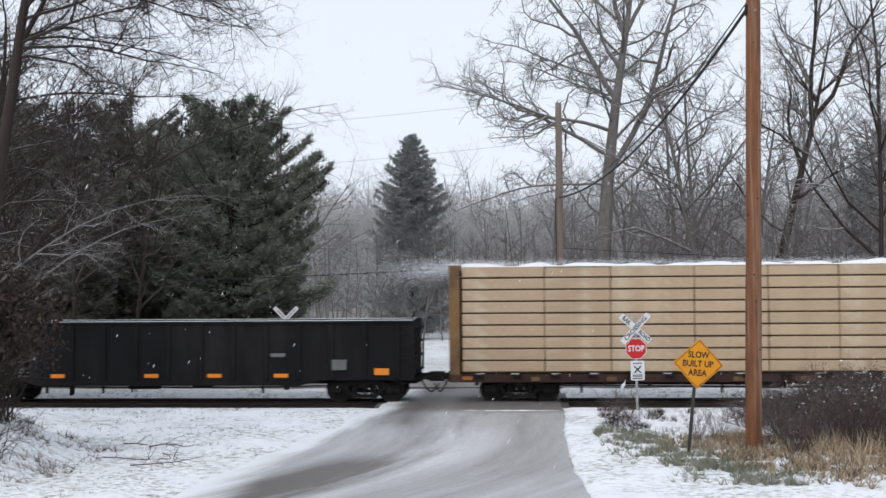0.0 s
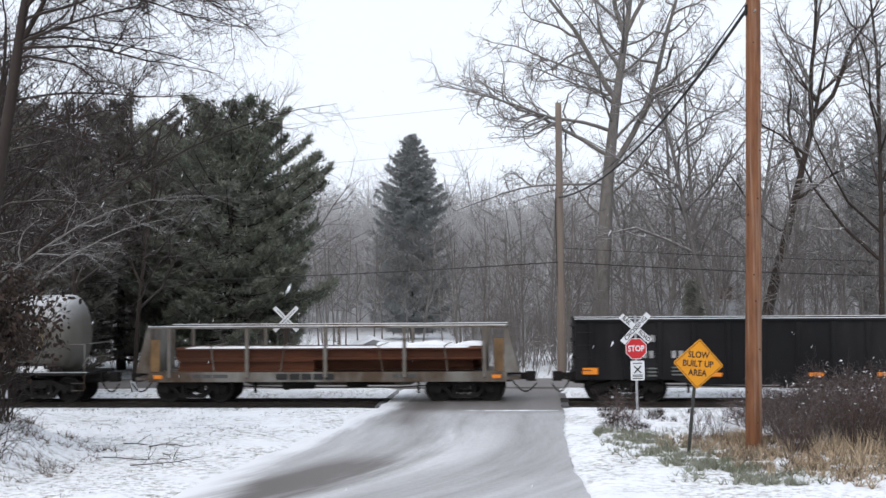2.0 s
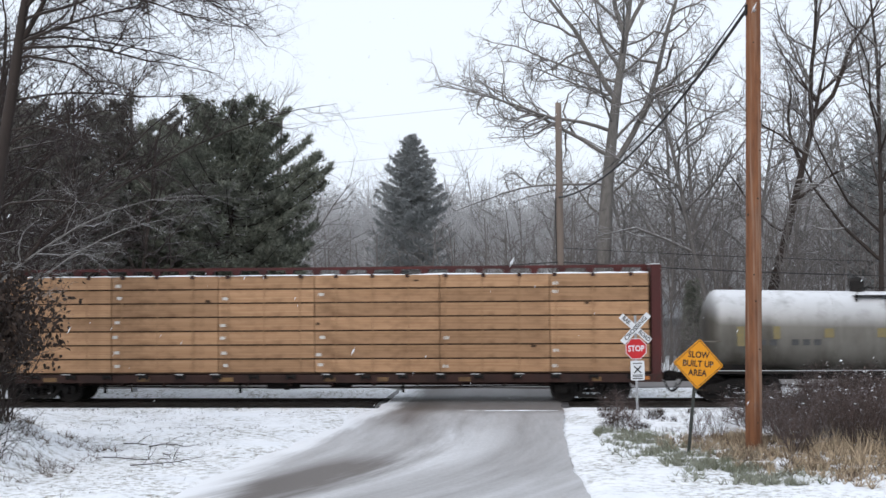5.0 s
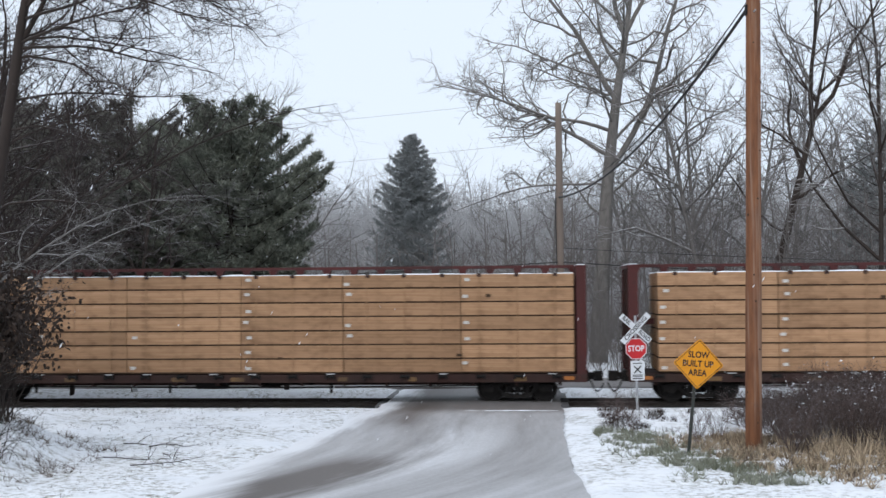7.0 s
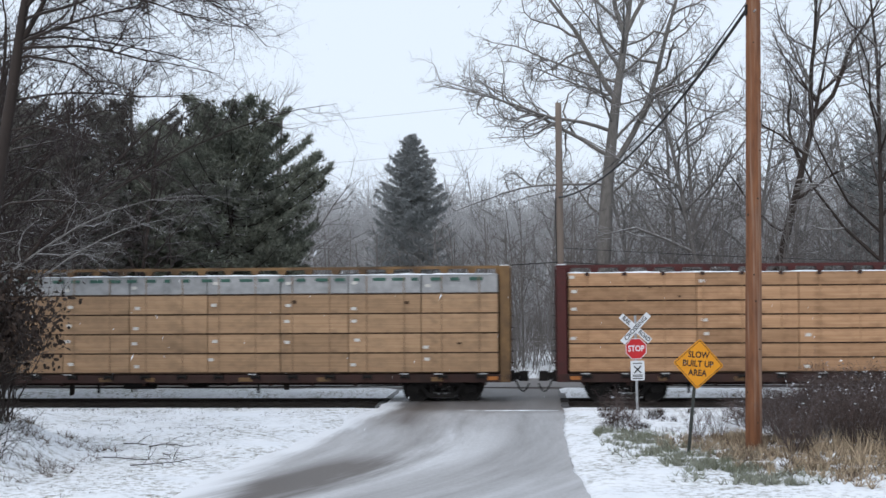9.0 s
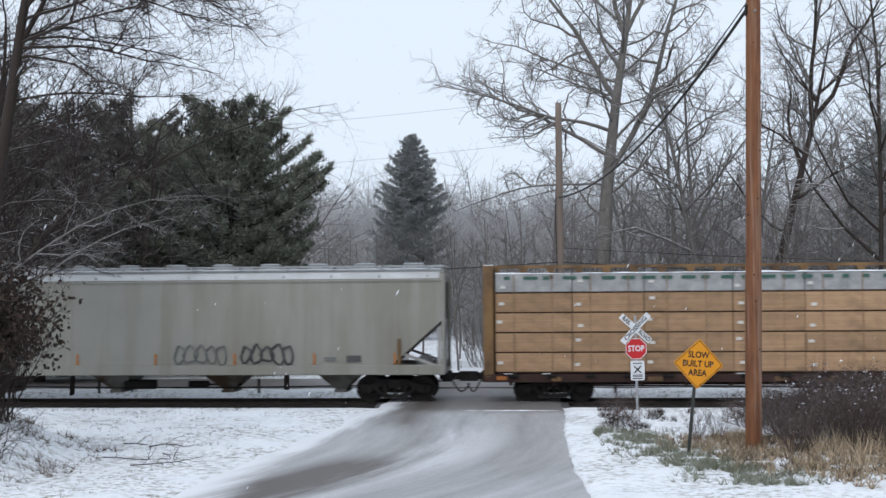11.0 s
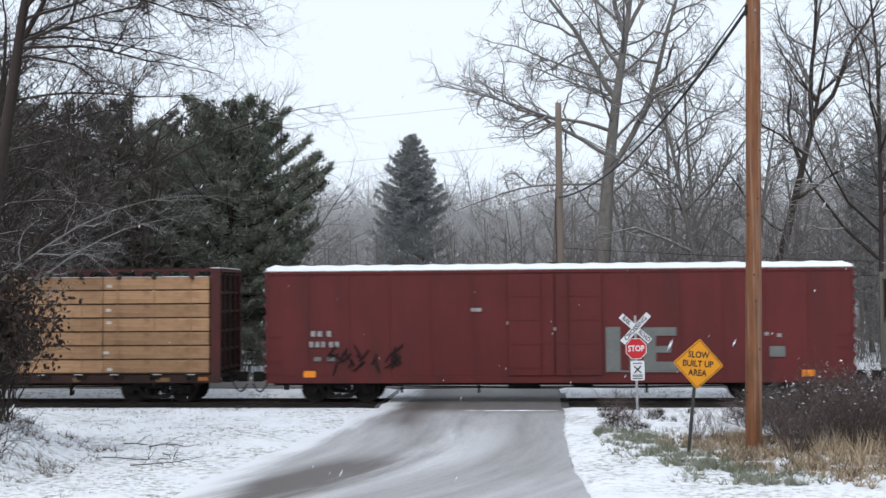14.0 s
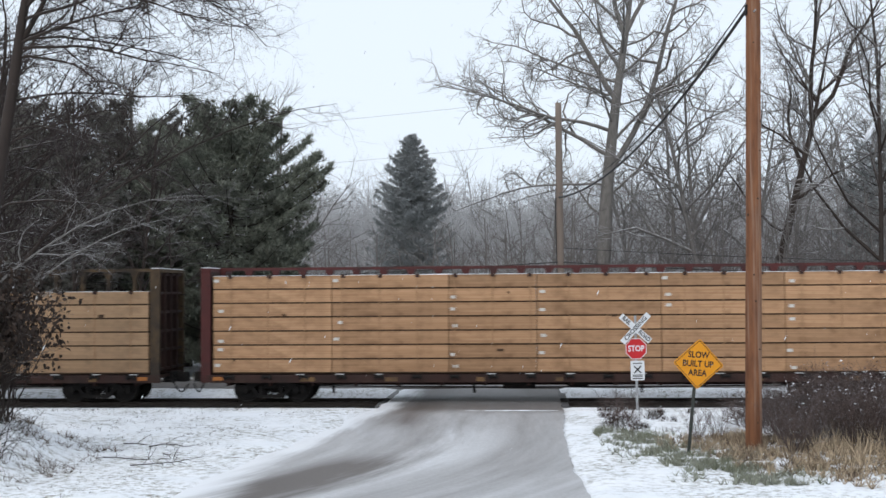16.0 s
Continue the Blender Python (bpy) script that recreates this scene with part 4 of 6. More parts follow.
    for k in range(2):
        on_shell(L - 2.8, 2.45 - 0.17 * k, 0.9, 0.06, M_DULLGREY)
        on_shell(-L + 4.0 + 1.7 * k, 2.32, 0.3, 0.3, M_OLIVE)
        on_shell(-L + 2.3 + 6.2 * k, 2.34, 0.22, 0.42, M_OLIVE)
    for k in range(5):
        on_shell(L - 3.1, 2.3 - 0.1 * k, 0.5, 0.03, M_DARKLET)


def hopper(left, right):
    root, half = rail_car("covered_hopper", "pale grey covered hopper with spray-painted tags and snow on its roof", "freight car", left, right, 1.75)
    eave, peak, sill = 4.12, 4.62, 1.15
    bm = B()
    cut = 1.75
    # the side wall slopes in at both ends below mid height
    for s in (-1, 1):
        y = s * 1.5
        outline = [(-half + 0.12, 2.8), (-half + 0.12, eave), (half - 0.12, eave), (half - 0.12, 2.8), (half - 0.12 - cut, 1.25), (-half + 0.12 + cut, 1.25)]
        a = [bm.verts.new((x, y + (0.08 * -s if z > 4 else 0), z)) for x, z in outline]
        b = [bm.verts.new((x, y - s * 0.05 + (0.08 * -s if z > 4 else 0), z)) for x, z in outline]
        bm.faces.new(a)
        bm.faces.new(b[::-1])
        for i in range(6):
            bm.faces.new((a[i], a[(i + 1) % 6], b[(i + 1) % 6], b[i]))
    part("side_wall", bm, M_HOPPER, root, "pale grey side sheet")
    for s in (-1, 1):
        bm = B()
        e = s * (half - 0.12)
        v = [bm.verts.new(p) for p in ((e, -1.44, 2.8), (e, 1.44, 2.8), (e - s * cut, 1.44, 1.25), (e - s * cut, -1.44, 1.25), (e, -1.44, eave), (e, 1.44, eave))]
        bm.faces.new((v[0], v[1], v[2], v[3]))
        bm.faces.new((v[0], v[1], v[5], v[4]))
        bmesh.ops.solidify(bm, geom=bm.faces[:], thickness=0.04)
        # dark sill steel puts the shade of the open end into the sheet
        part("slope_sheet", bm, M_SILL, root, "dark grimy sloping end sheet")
        for y in (-1.5, 1.38):
            part("corner_post", box(B(), *sorted((e, e + s * 0.12)), y, y + 0.12, sill, eave + 0.25), M_HOPPER, root, bevel=0.01)
        for y in (-1.45, 1.37):
            part("end_post", prism(B(), [(e - s * 0.02, sill), (e - s * 0.02, 2.6), (e - s * 0.14, 2.6), (e - s * 0.14, sill)], y, y + 0.08), M_GREY, root)
            part("end_brace", prism(B(), [(e - s * 0.1, sill + 0.05), (e - s * 0.1, sill + 0.15), (e - s * (cut - 0.4), 1.75), (e - s * (cut - 0.4), 1.65)], y, y + 0.07), M_GREY, root)
        bm = B()
        for k in range(9):
            z = 1.4 + 0.35 * k
            rod(bm, (e + s * 0.1, -1.4, z), (e + s * 0.1, -0.95, z), 0.014, 5)
        rod(bm, (e + s * 0.1, -0.95, sill), (e + s * 0.1, -0.95, eave + 0.3), 0.02, 5)
        part("ladder", bm, M_GREY, root, "grey end ladder")
        bm = box(B(), *sorted((e - s * 1.5, e + s * 0.12)), -1.42, 1.42, 1.0, 1.1)
        rod(bm, (e - s * 0.7, -0.5, 1.35), (e - s * 0.7, 0.6, 1.35), 0.25, 12)
        part("end_platform", bm, M_GREY, root)
        coupling(root, half, 0.75, s, M_GREY)
    bm = B()
    section(bm, [(-1.44, eave + 0.0), (-1.46, eave + 0.06), (-1.05, 4.42), (-0.5, 4.56), (0.5, 4.56), (1.05, 4.42), (1.46, eave + 0.06), (1.44, eave)], -half + 0.08, half - 0.08)
    part("roof", bm, M_HOPPER, root, "curved roof sheet")
    bm = B()
    section(bm, [(-1.40, eave + 0.115), (-1.05, 4.43), (-0.5, 4.575), (0.5, 4.575), (1.05, 4.43), (1.40, eave + 0.115), (1.05, 4.455), (0.5, 4.605), (-0.5, 4.605), (-1.05, 4.455)], -half + 0.2, half - 0.2)
    part("roof_snow", bm, M_FROST, root, "thin snow on the roof")
    bm = B()
    for s in (-1, 1):
        box(bm, -half, half, *sorted((s * 0.75, s * 1.1)), 4.66, 4.69)
    for k in range(12):
        x = -half + 0.6 + (2 * half - 1.2) * k / 11
        box(bm, x - 0.03, x + 0.03, -1.12, 1.12, 4.6, 4.66)
        box(bm, x - 0.03, x + 0.03, -1.35, -1.25, 4.2, 4.36)
    part("running_board", bm, M_GALV, root, "galvanised roof walkway")
    hatch = B()
    rod(hatch, (0, 0, 4.58), (0, 0, 4.76), 0.34, 16)
    rod(hatch, (0, 0, 4.76), (0, 0, 4.80), 0.38, 16, 0.3)
    hatch = to_mesh("hatch", hatch, M_GALV)
    for k in range(11):
        shared("hatch", hatch, root, pose(-half + 1.2 + (2 * half - 2.4) * k / 10, 0, 0), "round roof hatch")
    for s in (-1, 1):
        part("side_sill", box(B(), -half, half, *sorted((s * 1.40, s * 1.56)), 0.98, 1.32), M_HOPPER, root, "pale grey side sill", bevel=0.02)
    rib = to_mesh("reflector", box(B(), -0.035, 0.035, -1.545, -1.53, 1.33, 1.72), M_RUSTMARK)
    for k in range(6):
        shared("reflector", rib, root, pose(-half + 3.9 + 2.75 * k - 0.0, 0, 0), "upright orange reflector")
    tall_r = to_mesh("reflector", box(B(), -0.06, 0.06, -1.545, -1.53, 1.33, 2.2), M_MUSTARD)
    for s in (-1, 1):
        shared("reflector", tall_r, root, pose(s * (half - 1.55), 0, 0), "tall yellow reflector")
    for k in range(4):
        x = -half + 3.7 + (2 * half - 7.4) * k / 3
        bm = B()
        for z0, z1, w0, w1 in ((1.1, 0.40, 0.85, 0.14),):
            a = [bm.verts.new((x + i * w0, j * 1.2, z0)) for i, j in ((-1, -1), (1, -1), (1, 1), (-1, 1))]
            b = [bm.verts.new((x + i * w1, j * 0.5, z1)) for i, j in ((-1, -1), (1, -1), (1, 1), (-1, 1))]
            for i in range(4):
                bm.faces.new((a[i], a[(i + 1) % 4], b[(i + 1) % 4], b[i]))
            bm.faces.new(b)
            bm.faces.new(a)
        box(bm, x - 0.22, x + 0.22, -0.6, 0.6, 0.32, 0.42)
        # darker grey paint stands in for shading on the chutes
        part("hopper_chute", bm, M_DIRTYGREY, root, "grimy discharge chute")
    bars(root, -half + 1.95, 2.52, (0.12, 0.12, 0.12, 0.12), 0.2, 0.05, -1.535, M_DARKLET)
    bars(root, -half + 1.95, 2.1, (0.1, 0.1, 0.1, 0.1, 0.1), 0.2, 0.05, -1.535, M_DARKLET)
    bars(root, -half + 2.1, 1.58, (0.28, 0.28), 0.12, 0.12, -1.535, M_DULLGREY)
    bars(root, -half + 3.1, 2.35, (0.25,), 0.25, 0.1, -1.535, M_DULLGREY)
    bars(root, half - 4.1, 1.45, (0.4,), 0.14, 0.1, -1.535, M_DULLGREY)
    bars(root, half - 3.35, 1.42, (0.5,), 0.22, 0.1, -1.535, M_DARKLET)
    # two spray-painted tags, as loops of plain strokes
    rng = random.Random(11)
    for x0, m_ink, r in ((half - 9.1, M_DULLGREY, 0.03), (half - 6.8, M_DARKLET, 0.04)):
        bm = B()
        for k in range(5):
            cx = x0 + 0.36 * k
            w, h = rng.uniform(0.15, 0.22), rng.uniform(0.24, 0.34)
            pts = [(cx + w * math.cos(a) * (1 + 0.25 * math.sin(2 * a + k)), -1.545, 1.68 + h * math.sin(a) * (1 + 0.2 * math.cos(3 * a + k))) for a in [6.2832 * i / 12 for i in range(13)]]
            tube(bm, pts, r, 4)
        part("spray_tag", bm, m_ink, root, "spray-painted outline tag")


def boxcar(left, right):
    root, half = rail_car("boxcar", "dark red steel boxcar with grey graffiti and a snowy roof", "freight car", left, right, 2.45)
    top, low = 4.50, 0.70
    bm = box(B(), -half, half, -1.46, 1.46, low + 0.15, top)
    part("body", bm, M_RED, root, "riveted dark red side sheets", bevel=0.015)
    for s in (-1, 1):
        n = 15
        for k in range(n):
            x = -half + 0.04 + (2 * half - 0.08) * k / (n - 1)
            if abs(x) > 2.3:
                part("side_post", box(B(), x - 0.035, x + 0.035, *sorted((s * 1.455, s * 1.485)), low + 0.22, top - 0.1), M_RED, root)
        part("side_sill", box(B(), -half, half, *sorted((s * 1.455, s * 1.49)), low, low + 0.22), M_RED, root)
        part("top_rail", box(B(), -half, half, *sorted((s * 1.455, s * 1.5)), top - 0.1, top), M_RED, root)
        for d in (-1, 1):
            bm = B()
            box(bm, d * 0.80 - 0.76, d * 0.80 + 0.76, *sorted((s * 1.49, s * 1.535)), low + 0.25, top - 0.15)
            leaf = part("plug_door", bm, M_RED, root, "sliding steel door leaf", bevel=0.006)
            for k in range(4):
                part("door_rib", box(B(), d * 0.80 - 0.6, d * 0.80 + 0.6, *sorted((s * 1.53, s * 1.555)), 1.2 + 0.8 * k, 1.3 + 0.8 * k), M_RED, leaf)
            part("lock_rod", rod(B(), (d * 0.45, s * 1.57, low + 0.2), (d * 0.45, s * 1.57, top - 0.15), 0.02, 6), M_RED, leaf)
        for k in range(8):
            z = 1.05 + 0.43 * k
            rib = part("end_corrugation", prism(B(), [(s * half, z), (s * half, z + 0.26), (s * (half + 0.1), z + 0.17), (s * (half + 0.1), z + 0.09)], -1.4, 1.4), M_RED, root, bevel=0.01)
            part("ledge_snow", box(B(), *sorted((s * (half + 0.02), s * (half + 0.095))), -1.39, 1.39, z + 0.185, z + 0.205), M_SNOW, rib)
        coupling(root, half, 0.78, s, M_RED)
        for k in range(5):
            z = 0.62 + 0.42 * k
            part("rung", tube(B(), [(s * (half - 0.5), -1.47, z), (s * (half - 0.5), -1.56, z), (s * (half - 0.06), -1.56, z), (s * (half - 0.06), -1.47, z)], 0.013, 5), M_RED, root)
    bm = section(B(), [(-1.5, top - 0.02), (-1.5, top + 0.02), (0, top + 0.16), (1.5, top + 0.02), (1.5, top - 0.02)], -half - 0.05, half + 0.05)
    part("roof", bm, M_GALV, root)
    bm = B()
    n = 60
    rows = []
    for i in range(n + 1):
        x = -half + (2 * half) * i / n
        dip = 0.02 * math.cos(i * 2.2) + 0.02 * noise.noise((x * 2, 0, 8))
        rows.append([bm.verts.new((x, y, z)) for y, z in ((-1.49, top + 0.02), (-1.44, top + 0.075 + dip), (0, top + 0.235 + dip), (1.44, top + 0.075 + dip), (1.49, top + 0.02))])
    for a, b in zip(rows, rows[1:]):
        for j in range(4):
            bm.faces.new((a[j], b[j], b[j + 1], a[j + 1]))
    part("roof_snow", bm, M_SNOW, root, "ribbed layer of snow on the roof", smooth=True)
    part("centre_sill", box(B(), -half, half, -0.35, 0.35, 0.55, low + 0.15), M_TRUCK, root)
    reflectors(root, [-half + 1.5, half - 1.5], 0.9, 1.12, -1.50, 0.42)
    bars(root, -half + 1.55, 2.28, (0.15, 0.15, 0.0, 0.15), 0.19, 0.08, -1.505)
    bars(root, -half + 1.5, 1.92, (0.13, 0.13, 0.13, 0.0, 0.13, 0.13), 0.19, 0.07, -1.505)
    bars(root, -half + 1.65, 1.45, (0.25, 0.0, 0.25), 0.14, 0.1, -1.505, M_DULLGREY)
    # grey block graffiti
    for x, z, w, h in ((1.72, 1.06, 0.48, 1.5), (2.2, 1.05, 2.0, 0.06), (2.5, 1.12, 0.14, 0.75), (2.64, 1.72, 0.3, 0.14), (2.95, 1.12, 0.42, 1.42), (3.37, 2.26, 0.68, 0.28), (3.37, 1.7, 0.5, 0.22), (3.37, 1.12, 0.72, 0.28)):
        part("graffiti_block", box(B(), x - 0.03, x + w - 0.03, -1.506, -1.488 - 0.004, z, z + h), M_DULLGREY, root, "grey block of graffiti paint")
    rng = random.Random(3)
    bm = B()
    for k in range(26):
        cx, cz = -half + 2.2 + rng.uniform(0, 2.4), 1.15 + rng.uniform(0, 0.75)
        an = rng.uniform(0.4, 1.4) * rng.choice((-1, 1))
        ln = rng.uniform(0.1, 0.28)
        rod(bm, (cx - ln * math.cos(an), -1.49, cz - ln * math.sin(an)), (cx + ln * math.cos(an), -1.49, cz + ln * math.sin(an)), 0.035, 4)
    tagged(part("spray_tag", bm, M_BLACK, root), "dark scrawled graffiti", kind="stuff")
    part("data_plate", box(B(), half - 2.75, half - 2.25, -1.512, -1.5, 1.55, 1.9), M_DULLGREY, root)
    for x, z, w in ((half - 2.5, 2.2, 0.14), (half - 2.9, 2.25, 0.12), (-half + 7.0, 3.1, 0.35), (-half + 8.2, 2.65, 0.3), (-half + 9.5, 2.45, 0.4)):
        part("paper_placard", box(B(), x, x + w, -1.512, -1.5, z, z + 0.12), M_WHITE, root)


LUMBER = "loaded with stacked bundles of pale sawn lumber"
lumber_car("mustard centre-beam flat car loaded with tan paper-wrapped lumber", -2.33, 20.4, M_MUSTARD, 9, 4.60, M_PAPER, 1, wall=0.36, snow=0.16, tall=4.64)
gondola(-20.9, -3.95)
pipe_car(-35.5, -23.18)
tank_car(-50.29, -38.22)
lumber_car("maroon centre-beam flat car " + LUMBER, -74.53, -52.16, M_MAROON, 7, 4.36, M_LUMBER, 2, slack=0.58)
lumber_car("maroon centre-beam flat car " + LUMBER, -100.26, -77.3, M_MAROON, 7, 4.36, M_LUMBER, 3)
lumber_car("mustard centre-beam flat car of lumber with white-wrapped top bundles", -125.6, -102.62, M_MUSTARD, 5, 4.36, M_LUMBERPALE, 4, wrap_top=True)
hopper(-146.65, -127.3)
boxcar(-167.95, -148.33)
lumber_car("maroon centre-beam flat car " + LUMBER, -193.0, -169.95, M_MAROON, 7, 4.36, M_LUMBER, 6, snow=0.02)
lumber_car("weathered brown centre-beam flat car part-loaded with pale lumber", -218.2, -195.24, M_WORNBROWN, 6, 3.86, M_LUMBERPALE, 7, snow=0.02)


# ---- roadside: poles, wires, signs ----


def pole(name, label, x, y, z0, h, r0, r1, material, lean=(0, 0)):
    root = thing(name, label, "utility pole", pose(x, y, z0))
    bm = B()
    rows = []
    n = 24
    for i in range(n + 1):
        k = i / n
        c = Vector((lean[0] * k, lean[1] * k, -0.3 + (h + 0.3) * k))
        r = r0 + (r1 - r0) * k
        rows.append([bm.verts.new(c + Vector((math.cos(a), math.sin(a), 0)) * r * (1 + 0.04 * noise.noise((math.cos(a) * 2, math.sin(a) * 2, k * 9)))) for a in [6.2832 * j / 18 for j in range(18)]])
    for a, b in zip(rows, rows[1:]):
        for j in range(18):
            bm.faces.new((a[j], a[(j + 1) % 18], b[(j + 1) % 18], b[j]))
    bm.faces.new(rows[-1])
    bm.faces.new(rows[0])
    part("shaft", bm, material, root, smooth=True)
    return root


near_pole = pole("utility_pole", "smooth reddish-brown treated wooden utility pole in dead grass", 4.80, -15.14, 0.3, 12.2, 0.182, 0.150, M_POLE, (0.19, 0))
part("bolt", rod(B(), (0.14, -0.3, 9.55), (0.14, 0.3, 9.55), 0.02, 6), M_GALV, near_pole)
part("clamp", box(B(), -0.02, 0.04, -0.08, 0.08, 9.5, 9.72), M_TRUCK, near_pole, "dark cable clamp")
rng = random.Random(12)
for k in range(11):
    z, a = 0.6 + 0.85 * k + rng.uniform(-0.3, 0.3), rng.uniform(-2.6, -0.5)
    c = Vector((0.0155 * z + 0.170 * math.cos(a), 0.170 * math.sin(a), z))
    part("knot", rod(B(), c, c + Vector((math.cos(a), math.sin(a), 0)) * 0.016, rng.uniform(0.018, 0.035), 8, 0.012), M_GAP, near_pole, "dark knot")
far_pole = pole("utility_pole", "older weathered wooden utility pole beyond the track", 1.28, 8.9, 0.0, 11.72, 0.18, 0.13, M_POLEFAR, (-0.03, -0.2))
bm = B()
tube(bm, [(-0.17, -0.22, 7.7), (-0.2, -0.25, 7.2), (-0.19, -0.2, 6.6), (-0.14, -0.16, 4.0)], 0.02, 5)
part("drop_cable", bm, M_CABLE, far_pole)
part("guy_marker", box(B(), -0.10, 0.10, -0.18, -0.14, 2.4, 4.6), M_GALV, far_pole, "pale grey cable guard")


def wire(name, label, a, b, sag, r, material=M_CABLE, n=24):
    bm = B()
    a, b = Vector(a), Vector(b)
    pts = [a.lerp(b, i / n) - Vector((0, 0, sag * 4 * (i / n) * (1 - i / n))) for i in range(n + 1)]
    tube(bm, pts, r, 5)
    ob = new(name, to_mesh(name, bm, material))
    return tagged(ob, label, "overhead cable")


wire("overhead_cable", "thick black cable slung between the two poles", (4.82, -15.1, 9.95), (1.24, 8.66, 7.72), 0.9, 0.038)
wire("overhead_cable", "second thin black cable beside the thick one", (4.82, -15.1, 10.1), (1.24, 8.66, 7.9), 0.85, 0.014)
wire("overhead_wire", "thin pale wire high over the trees", (-40, 17.0, 11.2), (1.2, 19.9, 13.8), 0.5, 0.009, M_GALV)
wire("overhead_wire", "thin pale wire high over the trees", (-40, 17.2, 9.1), (1.2, 20.2, 11.6), 0.5, 0.009, M_GALV)
wire("overhead_cable", "black telephone cable along the far side of the track", (-42, 6.0, 4.6), (1.25, 8.72, 5.0), 0.55, 0.022)
wire("overhead_cable", "black telephone cable along the far side of the track", (1.25, 8.72, 5.0), (44, 11.5, 4.6), 0.65, 0.02)
wire("overhead_wire", "thin dark wire along the far side of the track", (1.25, 8.74, 5.6), (44, 11.6, 5.1), 0.6, 0.012)


def plate(w, h, t=0.006, corner=0.0):
    """A flat sheet in x and z, centred, facing -y."""
    bm = B()
    if corner:
        o = [(-w + corner, -h), (w - corner, -h), (w, -h + corner), (w, h - corner), (w - corner, h), (-w + corner, h), (-w, h - corner), (-w, -h + corner)]
    else:
        o = [(-w, -h), (w, -h), (w, h), (-w, h)]
    return prism(bm, o, -t / 2, t / 2)


FACE = Matrix.Rotation(radians(90), 4, "X")


def crossing_sign():
    root = thing("crossing_sign", "white railroad crossbuck with stop sign on a galvanised post", "traffic sign", pose(3.05, -6.65, 0.29, 0, -0.6, 3))
    part("post", rod(B(), (0, 0, -0.2), (0, 0, 2.75), 0.038, 12), M_GALV, root, "galvanised steel post")
    for name, turn, words in (("blade", 42, ("RAIL", "ROAD")), ("blade", -46, ("CROSS", "ING"))):
        y = -0.06 if turn > 0 else -0.085
        b = shared(name, to_mesh(name, plate(0.56, 0.09, 0.012), M_SIGNW), root, pose(-0.005, y, 2.38, 0, turn, 0), "white crossbuck blade")
        if turn > 0:
            lettering("lettering", "RAIL", 0.175, M_INK, b, pose(-0.34, -0.008, 0) @ FACE, 0.002, 0.82)
            lettering("lettering", "ROAD", 0.175, M_INK, b, pose(0.335, -0.008, 0) @ FACE, 0.002, 0.82)
        else:
            lettering("lettering", "CROSSING", 0.175, M_INK, b, pose(0, -0.008, 0) @ FACE, 0.002, 1.05)
    s = shared("stop_sign", to_mesh("stop_sign", plate(0.305, 0.305, 0.008, 0.179), M_SIGNR), root, pose(0, -0.05, 1.79), "red octagonal stop sign")
    rim = B()
    o = [(-0.126, -0.305), (0.126, -0.305), (0.305, -0.126), (0.305, 0.126), (0.126, 0.305), (-0.126, 0.305), (-0.305, 0.126), (-0.305, -0.126)]
    for k in range(8):
        a, c = Vector((o[k][0], 0, o[k][1])), Vector((o[(k + 1) % 8][0], 0, o[(k + 1) % 8][1]))
        v = [rim.verts.new(p) for p in (a * 0.985 + Vector((0, -0.007, 0)), c * 0.985 + Vector((0, -0.007, 0)), c * 0.925 + Vector((0, -0.007, 0)), a * 0.925 + Vector((0, -0.007, 0)))]
        rim.faces.new(v)
    part("white_border", rim, M_SIGNW, s)
    lettering("lettering", "STOP", 0.235, M_SIGNW, s, pose(0, -0.007, 0) @ FACE, 0.002, 0.84)
    p = shared("notice_plate", to_mesh("notice_plate", plate(0.20, 0.285, 0.008, 0.03), M_SIGNW), root, pose(0.03, -0.05, 1.16), "small white notice with a black cross")
    bm = B()
    for s2 in (-1, 1):
        rod(bm, (-0.1, -0.006, 0.03 - 0.1 * s2), (0.1, -0.006, 0.03 + 0.1 * s2), 0.022, 4)
    part("cross_mark", bm, M_INK, p)
    for z, w in ((0.21, 0.13), (-0.13, 0.15), (-0.17, 0.14), (-0.225, 0.15)):
        part("notice_line", box(B(), -w, w, -0.008, -0.004, z - (0.013 if z > -0.2 else 0.02), z + 0.012), M_DARKLET, p)


crossing_sign()


def warning_sign():
    root = thing("warning_sign", "amber diamond road sign leaning on a dark steel post", "traffic sign", pose(3.30, -15.95, 0.33, 0, 5.8, 4))
    bm = B()
    section(bm, [(-0.03, -0.25), (0.03, -0.25), (0.03, 1.9), (-0.03, 1.9)], -0.032, 0.032)
    part("post", bm, M_POSTDARK, root, "dark green steel post", bevel=0.006)
    d = shared("diamond_plate", to_mesh("diamond_plate", plate(0.381, 0.381, 0.006, 0.03), M_SIGNY), root, pose(0.035, -0.045, 1.88, 0, 45 - 1.5, 0), "amber diamond plate")
    bm = B()
    w = 0.352
    for k in range(4):
        a, c = [Vector(((1, 1), (-1, 1), (-1, -1), (1, -1))[j % 4]) * w for j in (k, k + 1)]
        rod(bm, (a.x, -0.003, a.y), (c.x, -0.003, c.y), 0.008, 4)
    part("black_border", bm, M_INK, d)
    back = pose(0, -0.0055, 0, 0, -45, 0)
    for text, z, dx in (("SLOW", 0.19, -0.005), ("BUILT UP", 0.0, -0.01), ("AREA", -0.19, -0.01)):
        lettering("lettering", text, 0.185, M_INK, d, back @ pose(dx, 0, z) @ FACE, 0.002, 0.86)
    for z in (0.2, -0.2):
        part("bolt", rod(B(), (z, -0.012, z), (z, 0.02, z), 0.012, 6), M_GALV, d)


warning_sign()


